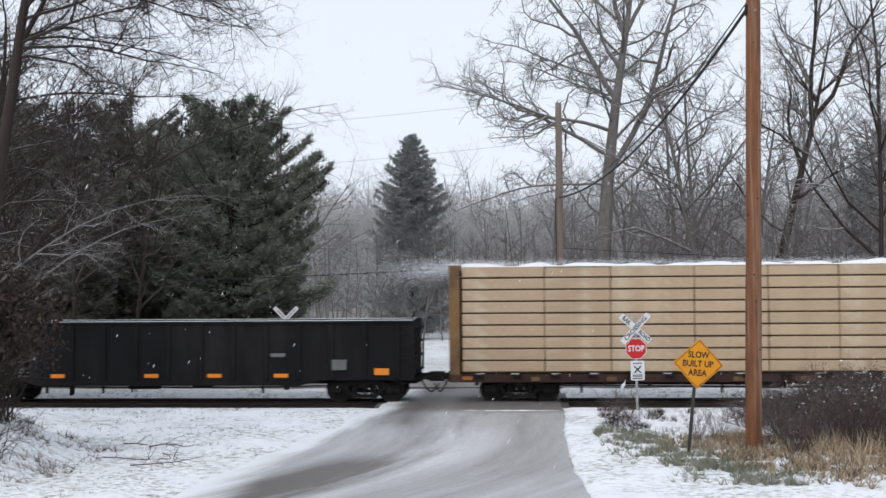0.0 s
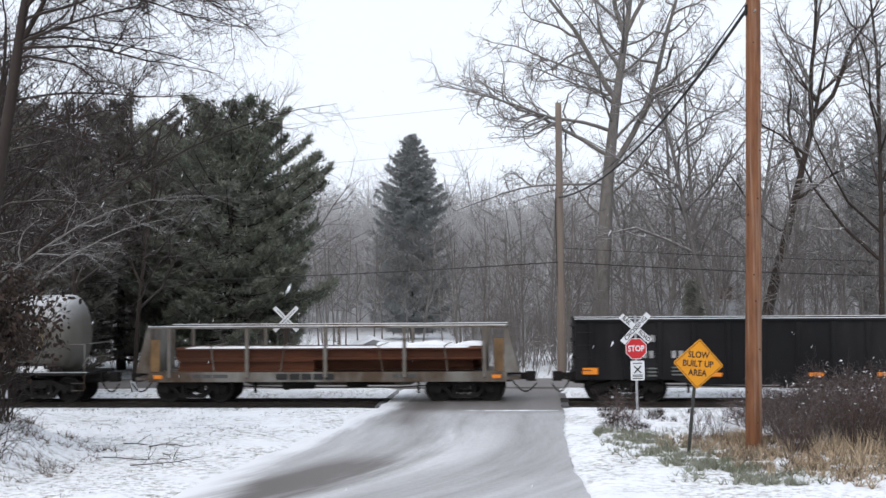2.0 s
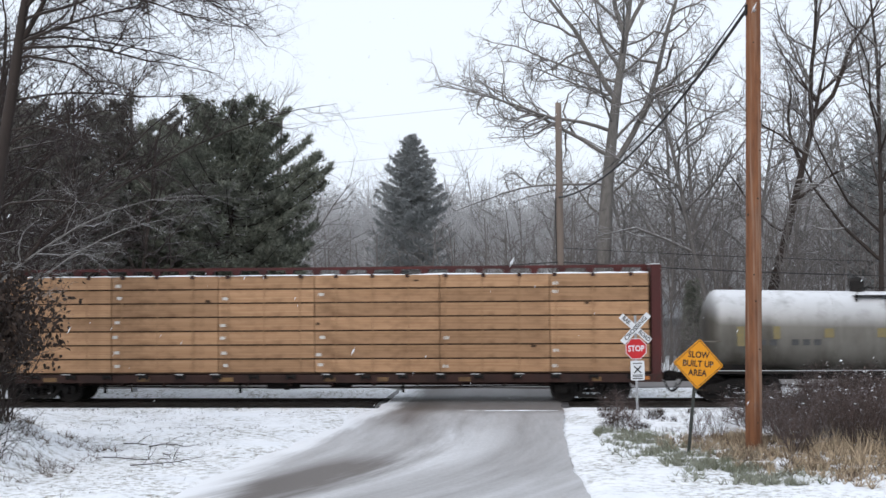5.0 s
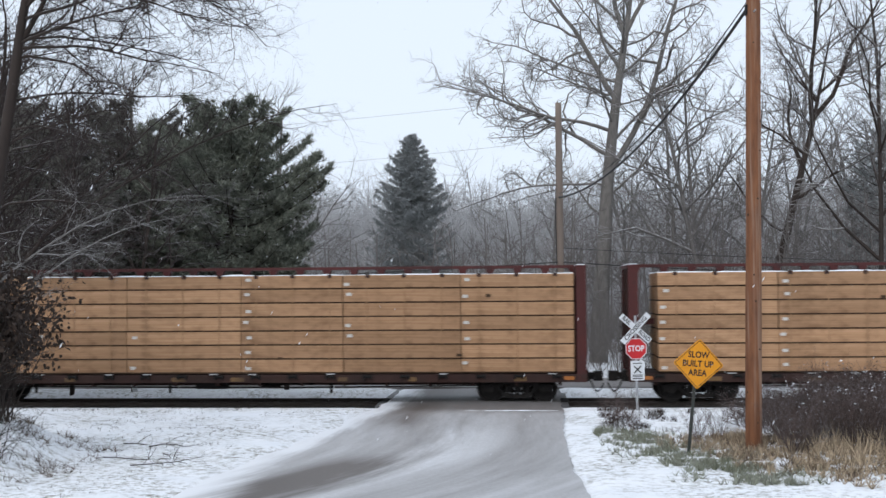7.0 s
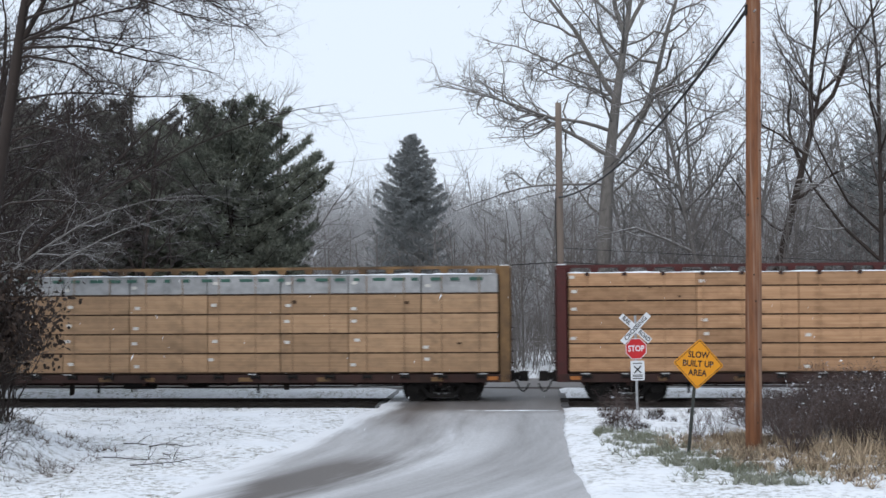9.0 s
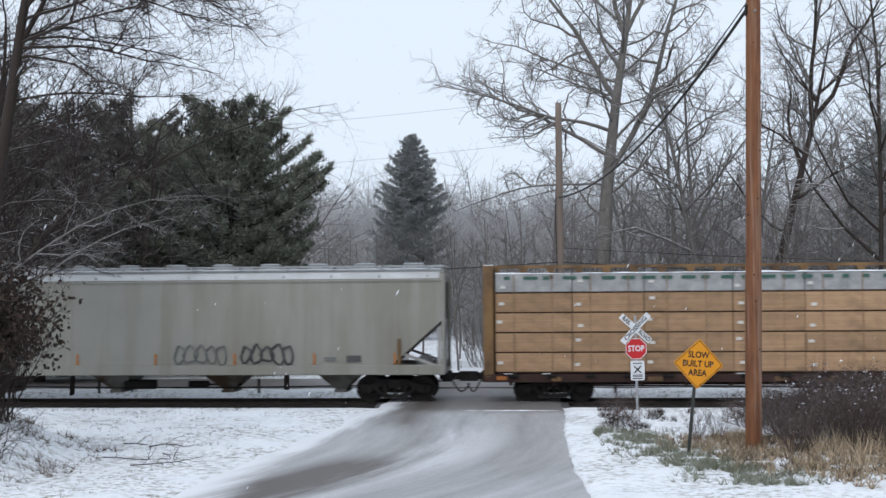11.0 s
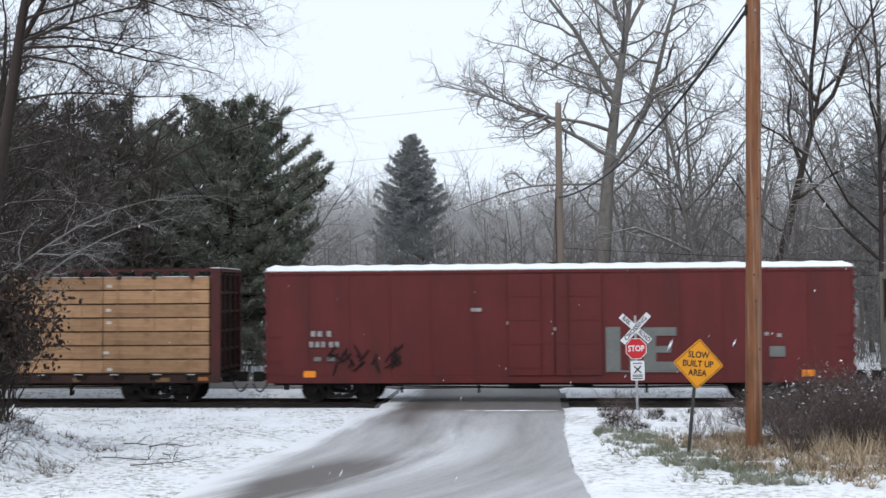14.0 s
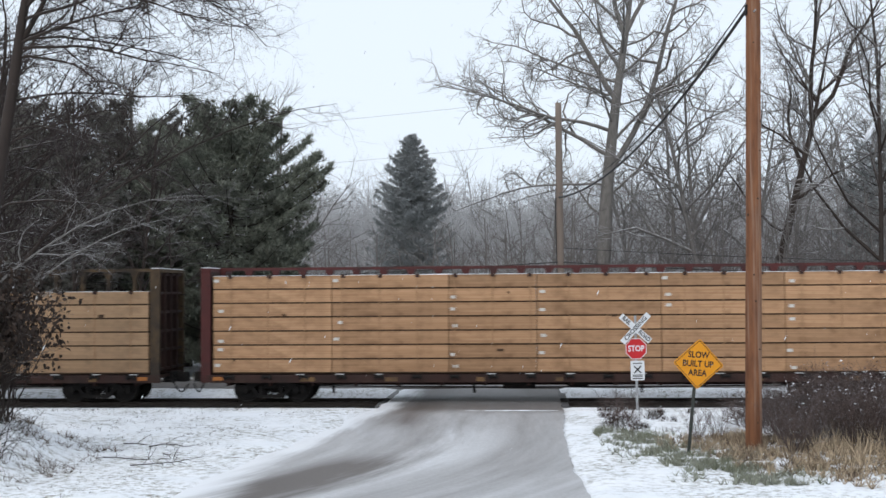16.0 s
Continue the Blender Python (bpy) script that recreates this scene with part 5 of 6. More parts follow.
def far_crossbuck():
    root = thing("crossing_sign", "white crossbuck on a dark wooden post beyond the track", "traffic sign", pose(-9.42, 3.9, -0.05))
    part("post", box(B(), -0.09, 0.09, -0.09, 0.09, -0.2, 3.1), M_BARK, root, "dark square wooden post", bevel=0.01)
    for k, turn in enumerate((45, -45)):
        b = shared("blade", to_mesh("blade", plate(0.64, 0.08, 0.02), M_SIGNW), root, pose(0, -0.12 - 0.025 * k, 2.82, 0, turn, 0), "white unlettered back of a blade")
        part("bracket", box(B(), -0.5, 0.5, -0.018, -0.0105, -0.012, 0.012), M_DULLGREY, b)


far_crossbuck()
stake = thing("marker_board", "small white board leaning beside the track", "marker", pose(-15.1, 3.2, -0.1, 0, -18, 0))
part("board", box(B(), -0.1, 0.1, -0.015, 0.015, 0.0, 0.62), M_SIGNW, stake, bevel=0.004)

# ---- trees ----


class Wood:
    """Tapered tubes gathered into one mesh."""

    def __init__(self):
        self.sets = {}

    def add(self, pts, radii, sides):
        self.sets.setdefault((len(pts), sides), []).append((pts, radii))

    def arrays(self):
        verts, faces, base = [], [], 0
        for (n, k), items in self.sets.items():
            p = np.array([i[0] for i in items], float)
            r = np.array([i[1] for i in items], float)
            t = np.gradient(p, axis=1)
            t /= np.linalg.norm(t, axis=2, keepdims=True) + 1e-9
            ref = np.where(np.abs(t[:, :1, 2:3]) > 0.9, np.array([1.0, 0, 0]), np.array([0, 0, 1.0]))
            u = np.cross(t, np.broadcast_to(ref, t.shape))
            u /= np.linalg.norm(u, axis=2, keepdims=True) + 1e-9
            w = np.cross(t, u)
            a = 2 * np.pi * np.arange(k) / k
            ring = p[:, :, None] + r[:, :, None, None] * (u[:, :, None] * np.cos(a)[:, None] + w[:, :, None] * np.sin(a)[:, None])
            verts.append(ring.reshape(-1, 3))
            i, j, s = np.meshgrid(np.arange(len(items)), np.arange(n - 1), np.arange(k), indexing="ij")
            o = base + (i * n + j) * k
            s2 = (s + 1) % k
            faces.append(np.stack([o + s, o + s2, o + k + s2, o + k + s], -1).reshape(-1, 4))
            base += len(items) * n * k
        return np.concatenate(verts), np.concatenate(faces)


def grid_mesh(name, verts, faces, material):
    me = bpy.data.meshes.new(name)
    n, k = len(faces), faces.shape[1]
    me.vertices.add(len(verts))
    me.vertices.foreach_set("co", np.ascontiguousarray(verts, np.float32).ravel())
    me.loops.add(n * k)
    me.loops.foreach_set("vertex_index", np.ascontiguousarray(faces, np.int32).ravel())
    me.polygons.add(n)
    me.polygons.foreach_set("loop_start", np.arange(0, n * k, k, dtype=np.int32))
    me.update(calc_edges=True)
    me.validate()
    me.materials.append(material)
    return me


def turned(rng, d, low, high):
    """d bent by an angle between low and high degrees, any way round."""
    side = Vector((rng.gauss(0, 1), rng.gauss(0, 1), rng.gauss(0, 1)))
    side = (side - d * side.dot(d)).normalized()
    a = radians(rng.uniform(low, high))
    return (d * math.cos(a) + side * math.sin(a)).normalized()


def grow(woods, rng, p, d, length, r, level, spec, first=None):
    n = spec["n"][level]
    pts, rad, dirs = [p.copy()], [r], [d.copy()]
    tip = spec["tip"][level]
    for i in range(1, n):
        d = (d + Vector((rng.gauss(0, 1), rng.gauss(0, 1), rng.gauss(0, 1))) * spec["bend"][level] + Vector((0, 0, spec["up"][level]))).normalized()
        p = p + d * (length / (n - 1))
        pts.append(p.copy())
        dirs.append(d.copy())
        rad.append(r * (1 - (1 - tip) * i / (n - 1)))
    woods[0 if level < spec["split"] else 1].add([tuple(q) for q in pts], rad, spec["sides"][level])
    if level + 1 >= len(spec["n"]):
        return pts
    count = spec["count"][level]
    for c in range(count):
        k = spec["from"][level] + (1 - spec["from"][level]) * (c + rng.random()) / count
        f = k * (n - 1)
        i = min(n - 2, int(f))
        q = pts[i].lerp(pts[i + 1], f - i)
        rr = rad[i] + (rad[i + 1] - rad[i]) * (f - i)
        cl = spec["ratio"][level] * length * rng.uniform(0.65, 1.2) * (1.15 - 0.6 * k)
        cd = turned(rng, dirs[i], *spec["angle"][level])
        if level > 0 and cd.z < -0.2:
            cd.z *= 0.3
            cd.normalize()
        grow(woods, rng, q, cd, max(cl, 0.15), min(rr * 0.75, max(spec["thin"], cl * spec["thick"])), level + 1, spec)
    return pts


FULL = dict(n=(9, 7, 5, 4, 3), sides=(10, 6, 4, 3, 3), tip=(0.35, 0.2, 0.25, 0.4, 0.5), bend=(0.05, 0.14, 0.19, 0.24, 0.28), up=(0.03, 0.05, 0.05, 0.04, 0.02),
            count=(13, 9, 6, 4), ratio=(0.5, 0.5, 0.5, 0.5), angle=((35, 65), (30, 60), (30, 65), (30, 70)), thin=0.011, thick=0.017, split=2)
FULL["from"] = (0.28, 0.2, 0.15, 0.1)
LIGHT = dict(FULL, n=(8, 5, 4, 2), sides=(8, 4, 3, 3), count=(14, 9, 5), thin=0.013, split=2)
FARS = dict(FULL, n=(6, 4, 2), sides=(4, 3, 3), count=(15, 7), thin=0.024, split=1, bend=(0.09, 0.28, 0.35), angle=((40, 75), (35, 75)), tip=(0.15, 0.3, 0.5))
FARS['from'] = (0.12, 0.15, 0.1)
BUSH = dict(FULL, n=(6, 5, 3), sides=(4, 3, 3), tip=(0.3, 0.4, 0.5), bend=(0.12, 0.2, 0.25), up=(0.05, 0.03, 0.02), count=(9, 6), ratio=(0.45, 0.45), angle=((20, 55), (25, 65)), thin=0.006, thick=0.014, split=1)
BUSH["from"] = (0.15, 0.1, 0.1)


def tree(label, x, y, h, r, seed, spec, bark, twig, lean=(0, 0, 1), limbs=(), name="tree"):
    """A bare tree. limbs: main limbs of its own (height, direction, length, thickness, droop)."""
    rng = random.Random(seed)
    woods = (Wood(), Wood())
    root = thing(name, label, "tree", pose(x, y, land(x, y) - 0.1), group="bare trees")
    own = dict(spec)
    if limbs:
        own["count"] = (6, *spec["count"][1:])
        own["from"] = (0.6, *spec["from"][1:])
    trunk = grow(woods, rng, Vector((0, 0, 0)), Vector(lean).normalized(), h, r, 0, own)
    for z, d, ln, th, droop in limbs:
        i = min(range(len(trunk)), key=lambda k: abs(trunk[k].z - z))
        j = i + 1 if trunk[i].z < z and i + 1 < len(trunk) else i - 1
        lo, hi = sorted((i, max(0, j)))
        f = (z - trunk[lo].z) / max(0.01, trunk[hi].z - trunk[lo].z)
        limb = dict(spec, up=(0.0, droop, *spec["up"][2:]), bend=(0, 0.75 * spec["bend"][1], *spec["bend"][2:]))
        limb["count"] = (0, int(spec["count"][1] * 1.7), *spec["count"][2:])
        limb["up"] = (0.0, droop, *(u + 0.35 * droop for u in spec["up"][2:]))
        grow(woods, rng, trunk[lo].lerp(trunk[hi], f), Vector(d).normalized(), ln, th, 1, limb)
    part_of("trunk", bm_free(woods[0], "trunk", bark), root, "trunk and main limbs")
    part_of("crown", bm_free(woods[1], "crown", twig), root, "bare branches and twigs")
    return root


def bm_free(wood, name, material):
    return grid_mesh(name, *wood.arrays(), material)


def bush_mesh(seed, stems, h, spread, bark, name="stems", spec=BUSH, r=0.014):
    rng = random.Random(seed)
    woods = (Wood(), Wood())
    for k in range(stems):
        a = rng.uniform(0, 6.283)
        p = Vector((math.cos(a), math.sin(a), 0)) * rng.uniform(0, spread * 0.5)
        d = Vector((math.cos(a) * rng.uniform(0.1, 0.7), math.sin(a) * rng.uniform(0.1, 0.7), 1)).normalized()
        grow(woods, rng, p, d, h * rng.uniform(0.6, 1.1), r, 0, spec)
    both = Wood()
    for w in woods:
        for key, items in w.sets.items():
            both.sets.setdefault(key, []).extend(items)
    return grid_mesh(name, *both.arrays(), bark)


def blades(rng, centres, dirs, k, length, width, spread):
    """k thin pointed blades round each centre, opening about its direction."""
    n = len(centres)
    c = np.repeat(centres, k, 0)
    d = np.repeat(dirs, k, 0) + rng.normal(0, spread, (n * k, 3))
    d /= np.linalg.norm(d, axis=1, keepdims=True)
    s = np.cross(d, rng.normal(0, 1, (n * k, 3)))
    s /= np.linalg.norm(s, axis=1, keepdims=True)
    ln = length * rng.uniform(0.6, 1.2, (n * k, 1))
    v = np.stack([c - s * width / 2, c + s * width / 2, c + d * ln], 1).reshape(-1, 3)
    return v, np.arange(len(v)).reshape(-1, 3)


def pine(label, x, y, h, radius, seed, needles, tufts=6500, low=0.05, top=0.30):
    """A broad white pine: whorls of limbs that turn up at the ends, with tufts of needles."""
    rng = np.random.default_rng(seed)
    root = thing("pine_tree", label, "tree", pose(x, y, land(x, y) - 0.1), group="conifers")
    wood = Wood()
    wood.add([(0, 0, h * i / 7) for i in range(8)], [0.26 * (1 - 0.93 * i / 7) for i in range(8)], 8)
    cen, dirs = [], []
    limbs = 130
    for k in range(limbs):
        f = low + (0.97 - low) * (k + rng.random()) / limbs
        if f > 0.85 and k % 3 == 0:
            continue
        a = k * 2.4 + rng.normal(0, 0.3)
        reach = radius * float(np.interp(f, (0.05, 0.3, 0.5, 0.7, 0.85, 0.95, 1.0), (0.7, 0.9, 1.0, 0.86, 0.6, 0.34, 0.12))) * rng.uniform(0.72, 1.12)
        reach = max(reach, 0.5)
        d = np.array([math.cos(a), math.sin(a), 0])
        n = 7
        rise = 0.04 + 1.0 * max(0, f - 0.45)
        pts = [np.array([0, 0, h * f]) + d * reach * i / (n - 1) + np.array([0, 0, reach * (rise * i / (n - 1) + 0.12 * (i / (n - 1)) ** 2 - 0.10 * math.sin(3 * i / (n - 1)))]) for i in range(n)]
        wood.add([tuple(q) for q in pts], [0.06 * (1 - 0.85 * i / (n - 1)) * (0.4 + reach / radius) for i in range(n)], 4)
        m = int(tufts / limbs * (0.35 + 0.9 * reach / radius))
        t = rng.uniform(0.22, 1.0, m) ** 0.7
        base = np.array(pts)
        idx = np.clip((t * (n - 1)).astype(int), 0, n - 2)
        fr = (t * (n - 1) - idx)[:, None]
        q = base[idx] * (1 - fr) + base[idx + 1] * fr
        side = np.array([-d[1], d[0], 0])
        off = rng.normal(0, 1, (m, 1)) * side * (0.34 * reach * (1.05 - t) + 0.12)[:, None] + np.abs(rng.normal(0, 0.13, (m, 1))) * np.array([0, 0, 1.0])
        cen.append(q + off)
        g = d * 0.6 + np.sign(rng.normal(0, 1, (m, 1))) * side * 0.35 + np.array([0, 0, 0.55])
        dirs.append(g)
    v, f3 = blades(rng, np.concatenate(cen), np.concatenate(dirs), 9, top, 0.042, 0.6)
    part_of("trunk", grid_mesh("trunk", *wood.arrays(), M_BARK), root, "dark trunk and limbs")
    part_of("crown", grid_mesh("crown", v, f3, needles), root, "tufts of dark green needles")
    return root


def spruce(label, x, y, h, radius, seed, needles, tufts=5200):
    rng = np.random.default_rng(seed)
    root = thing("spruce_tree", label, "tree", pose(x, y, land(x, y) - 0.1), group="conifers")
    wood = Wood()
    wood.add([(0, 0, h * i / 7) for i in range(8)], [0.2 * (1 - 0.95 * i / 7) for i in range(8)], 6)
    cen, dirs = [], []
    limbs = 250
    for k in range(limbs):
        f = 0.04 + 0.95 * (k + rng.random()) / limbs
        a = k * 2.4 + rng.normal(0, 0.3)
        reach = max(0.25, radius * float(np.interp(1 - f, (0, 0.06, 0.15, 0.31, 0.6, 1), (0.06, 0.26, 0.46, 0.72, 0.88, 1.0))) * rng.uniform(0.8, 1.15))
        d = np.array([math.cos(a), math.sin(a), 0])
        pts = [np.array([0, 0, h * f]) + d * reach * i / 4 + np.array([0, 0, reach * (-0.15 * i / 4 + 0.42 * (i / 4) ** 2)]) for i in range(5)]
        wood.add([tuple(q) for q in pts], [0.03, 0.025, 0.02, 0.014, 0.006], 3)
        m = int(tufts / limbs * (0.25 + 1.5 * reach / radius))
        t = rng.uniform(0.1, 1, m)
        base = np.array(pts)
        idx = np.clip((t * 4).astype(int), 0, 3)
        fr = (t * 4 - idx)[:, None]
        side = np.array([-d[1], d[0], 0])
        cen.append(base[idx] * (1 - fr) + base[idx + 1] * fr + rng.normal(0, 1, (m, 1)) * side * (0.2 * reach * (1.1 - t) + 0.05)[:, None] - np.abs(rng.normal(0, 0.12, (m, 1))) * np.array([0, 0, 1.0]))
        dirs.append(np.broadcast_to(d * 0.8 + np.array([0, 0, 0.25]), (m, 3)))
    v, f3 = blades(rng, np.concatenate(cen), np.concatenate(dirs), 8, 0.27, 0.042, 0.5)
    part_of("trunk", grid_mesh("trunk", *wood.arrays(), M_BARK), root)
    part_of("crown", grid_mesh("crown", v, f3, needles), root, "drooping grey-green needled boughs")
    return root


# the pale sycamore beyond the track
GNARLED = dict(FULL, n=(12, 13, 9, 6, 3), bend=(0.018, 0.10, 0.36, 0.44, 0.42), up=(0.0, 0.0, 0.05, 0.05, 0.02), count=(13, 9, 8, 4), ratio=(0.5, 0.42, 0.46, 0.5),
               angle=((35, 65), (35, 75), (35, 80), (35, 80)), tip=(0.16, 0.22, 0.25, 0.4, 0.5))
tree("tall bare sycamore with pale mottled bark beyond the track", 3.5, 21.1, 21.5, 0.52, 4, GNARLED, M_BARKP, M_BARKP, (0.045, 0, 1),
     ((10.9, (-1, 0.1, 0.48), 9.8, 0.13, 0.004), (12.2, (-1, -0.1, 0.62), 9.8, 0.11, -0.03), (14.1, (-1, 0.2, 0.1), 6.5, 0.07, 0.02), (13.9, (-0.72, 0.05, 1), 11.0, 0.17, 0.01), (14.8, (-1, 0.2, 0.5), 8.5, 0.09, 0.02),
      (10.0, (0.85, 0.1, 1), 15.0, 0.18, -0.006), (11.6, (0.9, -0.2, 0.8), 8.0, 0.09, 0.02), (13.6, (1, 0.1, 0.2), 4.0, 0.06, 0.02), (15.2, (1, -0.1, 0.5), 5.0, 0.08, 0.03), (17.2, (-0.4, 0.1, 1), 6.5, 0.15, 0.02),
      (17.4, (0.55, 0, 1), 6.5, 0.14, 0.02), (9.4, (-1, 0.2, 0.2), 8.5, 0.08, 0.015), (8.8, (1, 0.25, 0.7), 6.5, 0.08, 0.02), (7.6, (-0.9, 0.3, 0.55), 5.5, 0.07, 0.03),
      (12.6, (-0.4, -0.8, 0.5), 5.0, 0.08, 0.03), (14.6, (0.3, 0.9, 0.6), 6.0, 0.08, 0.03), (16.2, (-0.9, 0.1, 0.7), 5.5, 0.08, 0.02)))
# leaning and standing trees in the wood beyond the track
tree("dark bare tree leaning over beyond the track", 10.9, 17.6, 17.0, 0.32, 8, dict(FULL, tip=(0.1, 0.2, 0.25, 0.4, 0.5), bend=(0.02, 0.17, 0.3, 0.36, 0.36), up=(0.004, 0.03, 0.05, 0.04, 0.02)), M_BARK, M_BARKG, (0.24, 0, 1),
     ((6.6, (-0.75, 0.2, 0.7), 5.0, 0.08, 0.04), (12.4, (0.55, -0.1, 1), 8.0, 0.14, 0.03), (12.0, (-0.10, 0.1, 1), 8.5, 0.14, 0.01), (8.2, (1, 0, 0.5), 6.5, 0.10, -0.01), (10.5, (-0.8, 0.2, 0.6), 5.0, 0.07, 0.02),
      (13.6, (0.9, 0.2, 0.8), 5.5, 0.08, 0.03)))
tree("slim dark bare tree beyond the track", 15.6, 12.5, 17, 0.14, 9, dict(LIGHT, bend=(0.03, 0.2, 0.26, 0.3)), M_BARK, M_BARKG, (0.0, 0, 1))
tree("bare tree with twisted limbs beyond the track", 9.4, 19.5, 14, 0.17, 10, dict(LIGHT, bend=(0.1, 0.25, 0.32, 0.34)), M_BARKG, M_BARKG, (-0.04, 0, 1))

# the trees beside the road whose limbs hang across the view
CURLY = dict(FULL, n=(10, 12, 7, 5, 3), count=(9, 11, 8, 4), thin=0.0085, thick=0.0105, bend=(0.025, 0.13, 0.30, 0.40, 0.42), up=(0.0, 0.0, -0.01, -0.02, -0.02),
             ratio=(0.4, 0.40, 0.46, 0.5), angle=((35, 65), (35, 80), (40, 85), (40, 85)), tip=(0.25, 0.15, 0.25, 0.4, 0.5))
tree("bare roadside tree with drooping tangled twigs", -11.62, -18.1, 12.4, 0.19, 21, CURLY, M_BARK, M_TWIG, (0.145, -0.01, 1),
     ((7.7, (1, 0.05, 0.10), 4.2, 0.036, 0.012), (7.8, (1, -0.35, 0.16), 4.6, 0.034, 0.004), (7.9, (0.9, 0.4, 0.25), 4.4, 0.032, 0.0), (7.5, (1, 0, 0.30), 2.6, 0.034, -0.10),
      (7.8, (0.5, 0.1, 1.0), 3.6, 0.062, 0.0), (8.5, (0.62, -0.1, 0.9), 4.4, 0.042, -0.17), (9.1, (1, 0.1, 0.10), 7.4, 0.05, -0.026), (9.35, (1, -0.2, 0.03), 7.2, 0.048, -0.014), (10.0, (1, 0, 0.12), 6.2, 0.046, -0.06), (8.9, (1, 0.25, 0.3), 5.4, 0.038, -0.05), (8.3, (1, -0.1, 0.32), 5.2, 0.036, -0.045),
      (10.2, (0.9, 0.3, 0.7), 5.6, 0.040, -0.20), (9.0, (0.9, 0.3, 0.62), 5.4, 0.040, -0.15), (6.6, (0.9, 0.5, 0.3), 4.0, 0.03, 0.0), (5.6, (0.8, 0.3, 0.5), 3.4, 0.03, -0.06),
      (8.8, (-0.5, 0.1, 0.9), 4.0, 0.06, 0.03), (6.0, (1, -0.2, 0.1), 3.0, 0.024, -0.01), (9.7, (0.8, -0.5, 0.5), 5.0, 0.036, -0.12)))
LEANING = dict(CURLY, n=(13, 9, 6, 4), count=(15, 9, 5), sides=(7, 4, 3, 3), up=(-0.03, -0.01, -0.02, -0.02), bend=(0.05, 0.2, 0.3, 0.34), ratio=(0.24, 0.42, 0.5), split=1, tip=(0.08, 0.2, 0.3, 0.5))
LEANING["from"] = (0.35, 0.15, 0.1)
tree("leaning dark young tree in the roadside thicket", -14.6, -13.8, 10.8, 0.085, 25, LEANING, M_BARK, M_TWIG, (0.52, 0, 1))
tree("long arching young tree with snow along its stem", -16.3, -12.5, 14.4, 0.066, 26, dict(LEANING, n=(16, 9, 6, 4), up=(-0.076, -0.03, -0.02, -0.02), bend=(0.03, 0.2, 0.3, 0.34)), M_BARK, M_TWIG, (0.60, 0, 1))
tree("low arching sapling with snow along its stem", -14.6, -14.5, 10.5, 0.042, 27, dict(LEANING, up=(-0.105, -0.03, -0.02, -0.02), bend=(0.05, 0.2, 0.3, 0.34)), M_BARKG, M_BARKG, (0.55, 0, 1))
tree("low arching sapling with snow along its stem", -13.4, -15.5, 8.2, 0.036, 28, dict(LEANING, up=(-0.10, -0.03, -0.02, -0.02), bend=(0.05, 0.2, 0.3, 0.34)), M_BARKG, M_BARKG, (0.42, 0.1, 1))
tree("bare young tree in the roadside thicket", -15.6, -9.0, 10.8, 0.11, 22, dict(LIGHT, count=(15, 9, 5), thin=0.008, bend=(0.05, 0.22, 0.3, 0.3)), M_BARK, M_TWIG, (0.06, 0, 1))
tree("bare young tree in the roadside thicket", -17.4, -5.5, 12.0, 0.13, 23, dict(LIGHT, count=(15, 9, 5), thin=0.007, bend=(0.05, 0.22, 0.3, 0.3)), M_BARK, M_TWIG, (0.05, 0, 1))
tree("bare young tree in the roadside thicket", -14.4, -13.5, 9.2, 0.08, 24, dict(LIGHT, count=(15, 9, 5), thin=0.007, bend=(0.05, 0.22, 0.3, 0.3)), M_BARK, M_TWIG, (0.08, 0, 1))

for k, (x, y, h) in enumerate(((-18.6, -1.5, 12.5), (-16.9, -6.5, 11.5), (-15.6, -10.5, 10.2), (-17.5, 2.8, 11.5), (-15.3, 3.4, 10.0))):
    tree("bare dark tree in the roadside thicket", x, y, h, 0.10, 70 + k, dict(LIGHT, count=(14, 9, 5), thin=0.009, bend=(0.05, 0.22, 0.3, 0.3)), M_BARK, M_TWIG, (0.04, 0, 1))

# conifers beyond the track
pine("broad dark green white pine beyond the track", -13.9, 12.9, 12.3, 5.1, 1, M_NEEDLE, 27000)
pine("dull green white pine beyond the track", -17.6, 18.5, 12.4, 3.6, 8, M_NEEDLEB, 9000)
pine("dull green white pine beyond the track", -20.4, 16.5, 13.0, 5.0, 2, M_NEEDLEB, 16000)
pine("dull green white pine beyond the track", -25.0, 13.0, 13.0, 5.2, 3, M_NEEDLEB, 15000)
pine("thin dull pine behind the thicket", -20.8, 7.6, 10.6, 3.6, 4, M_NEEDLEB, 11000)
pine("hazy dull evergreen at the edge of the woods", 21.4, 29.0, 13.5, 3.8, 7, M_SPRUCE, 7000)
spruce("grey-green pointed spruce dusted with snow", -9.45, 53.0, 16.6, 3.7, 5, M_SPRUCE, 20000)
spruce("slim dark clipped evergreen by a house", 7.95, 17.6, 4.3, 0.62, 6, M_NEEDLE, 1600)

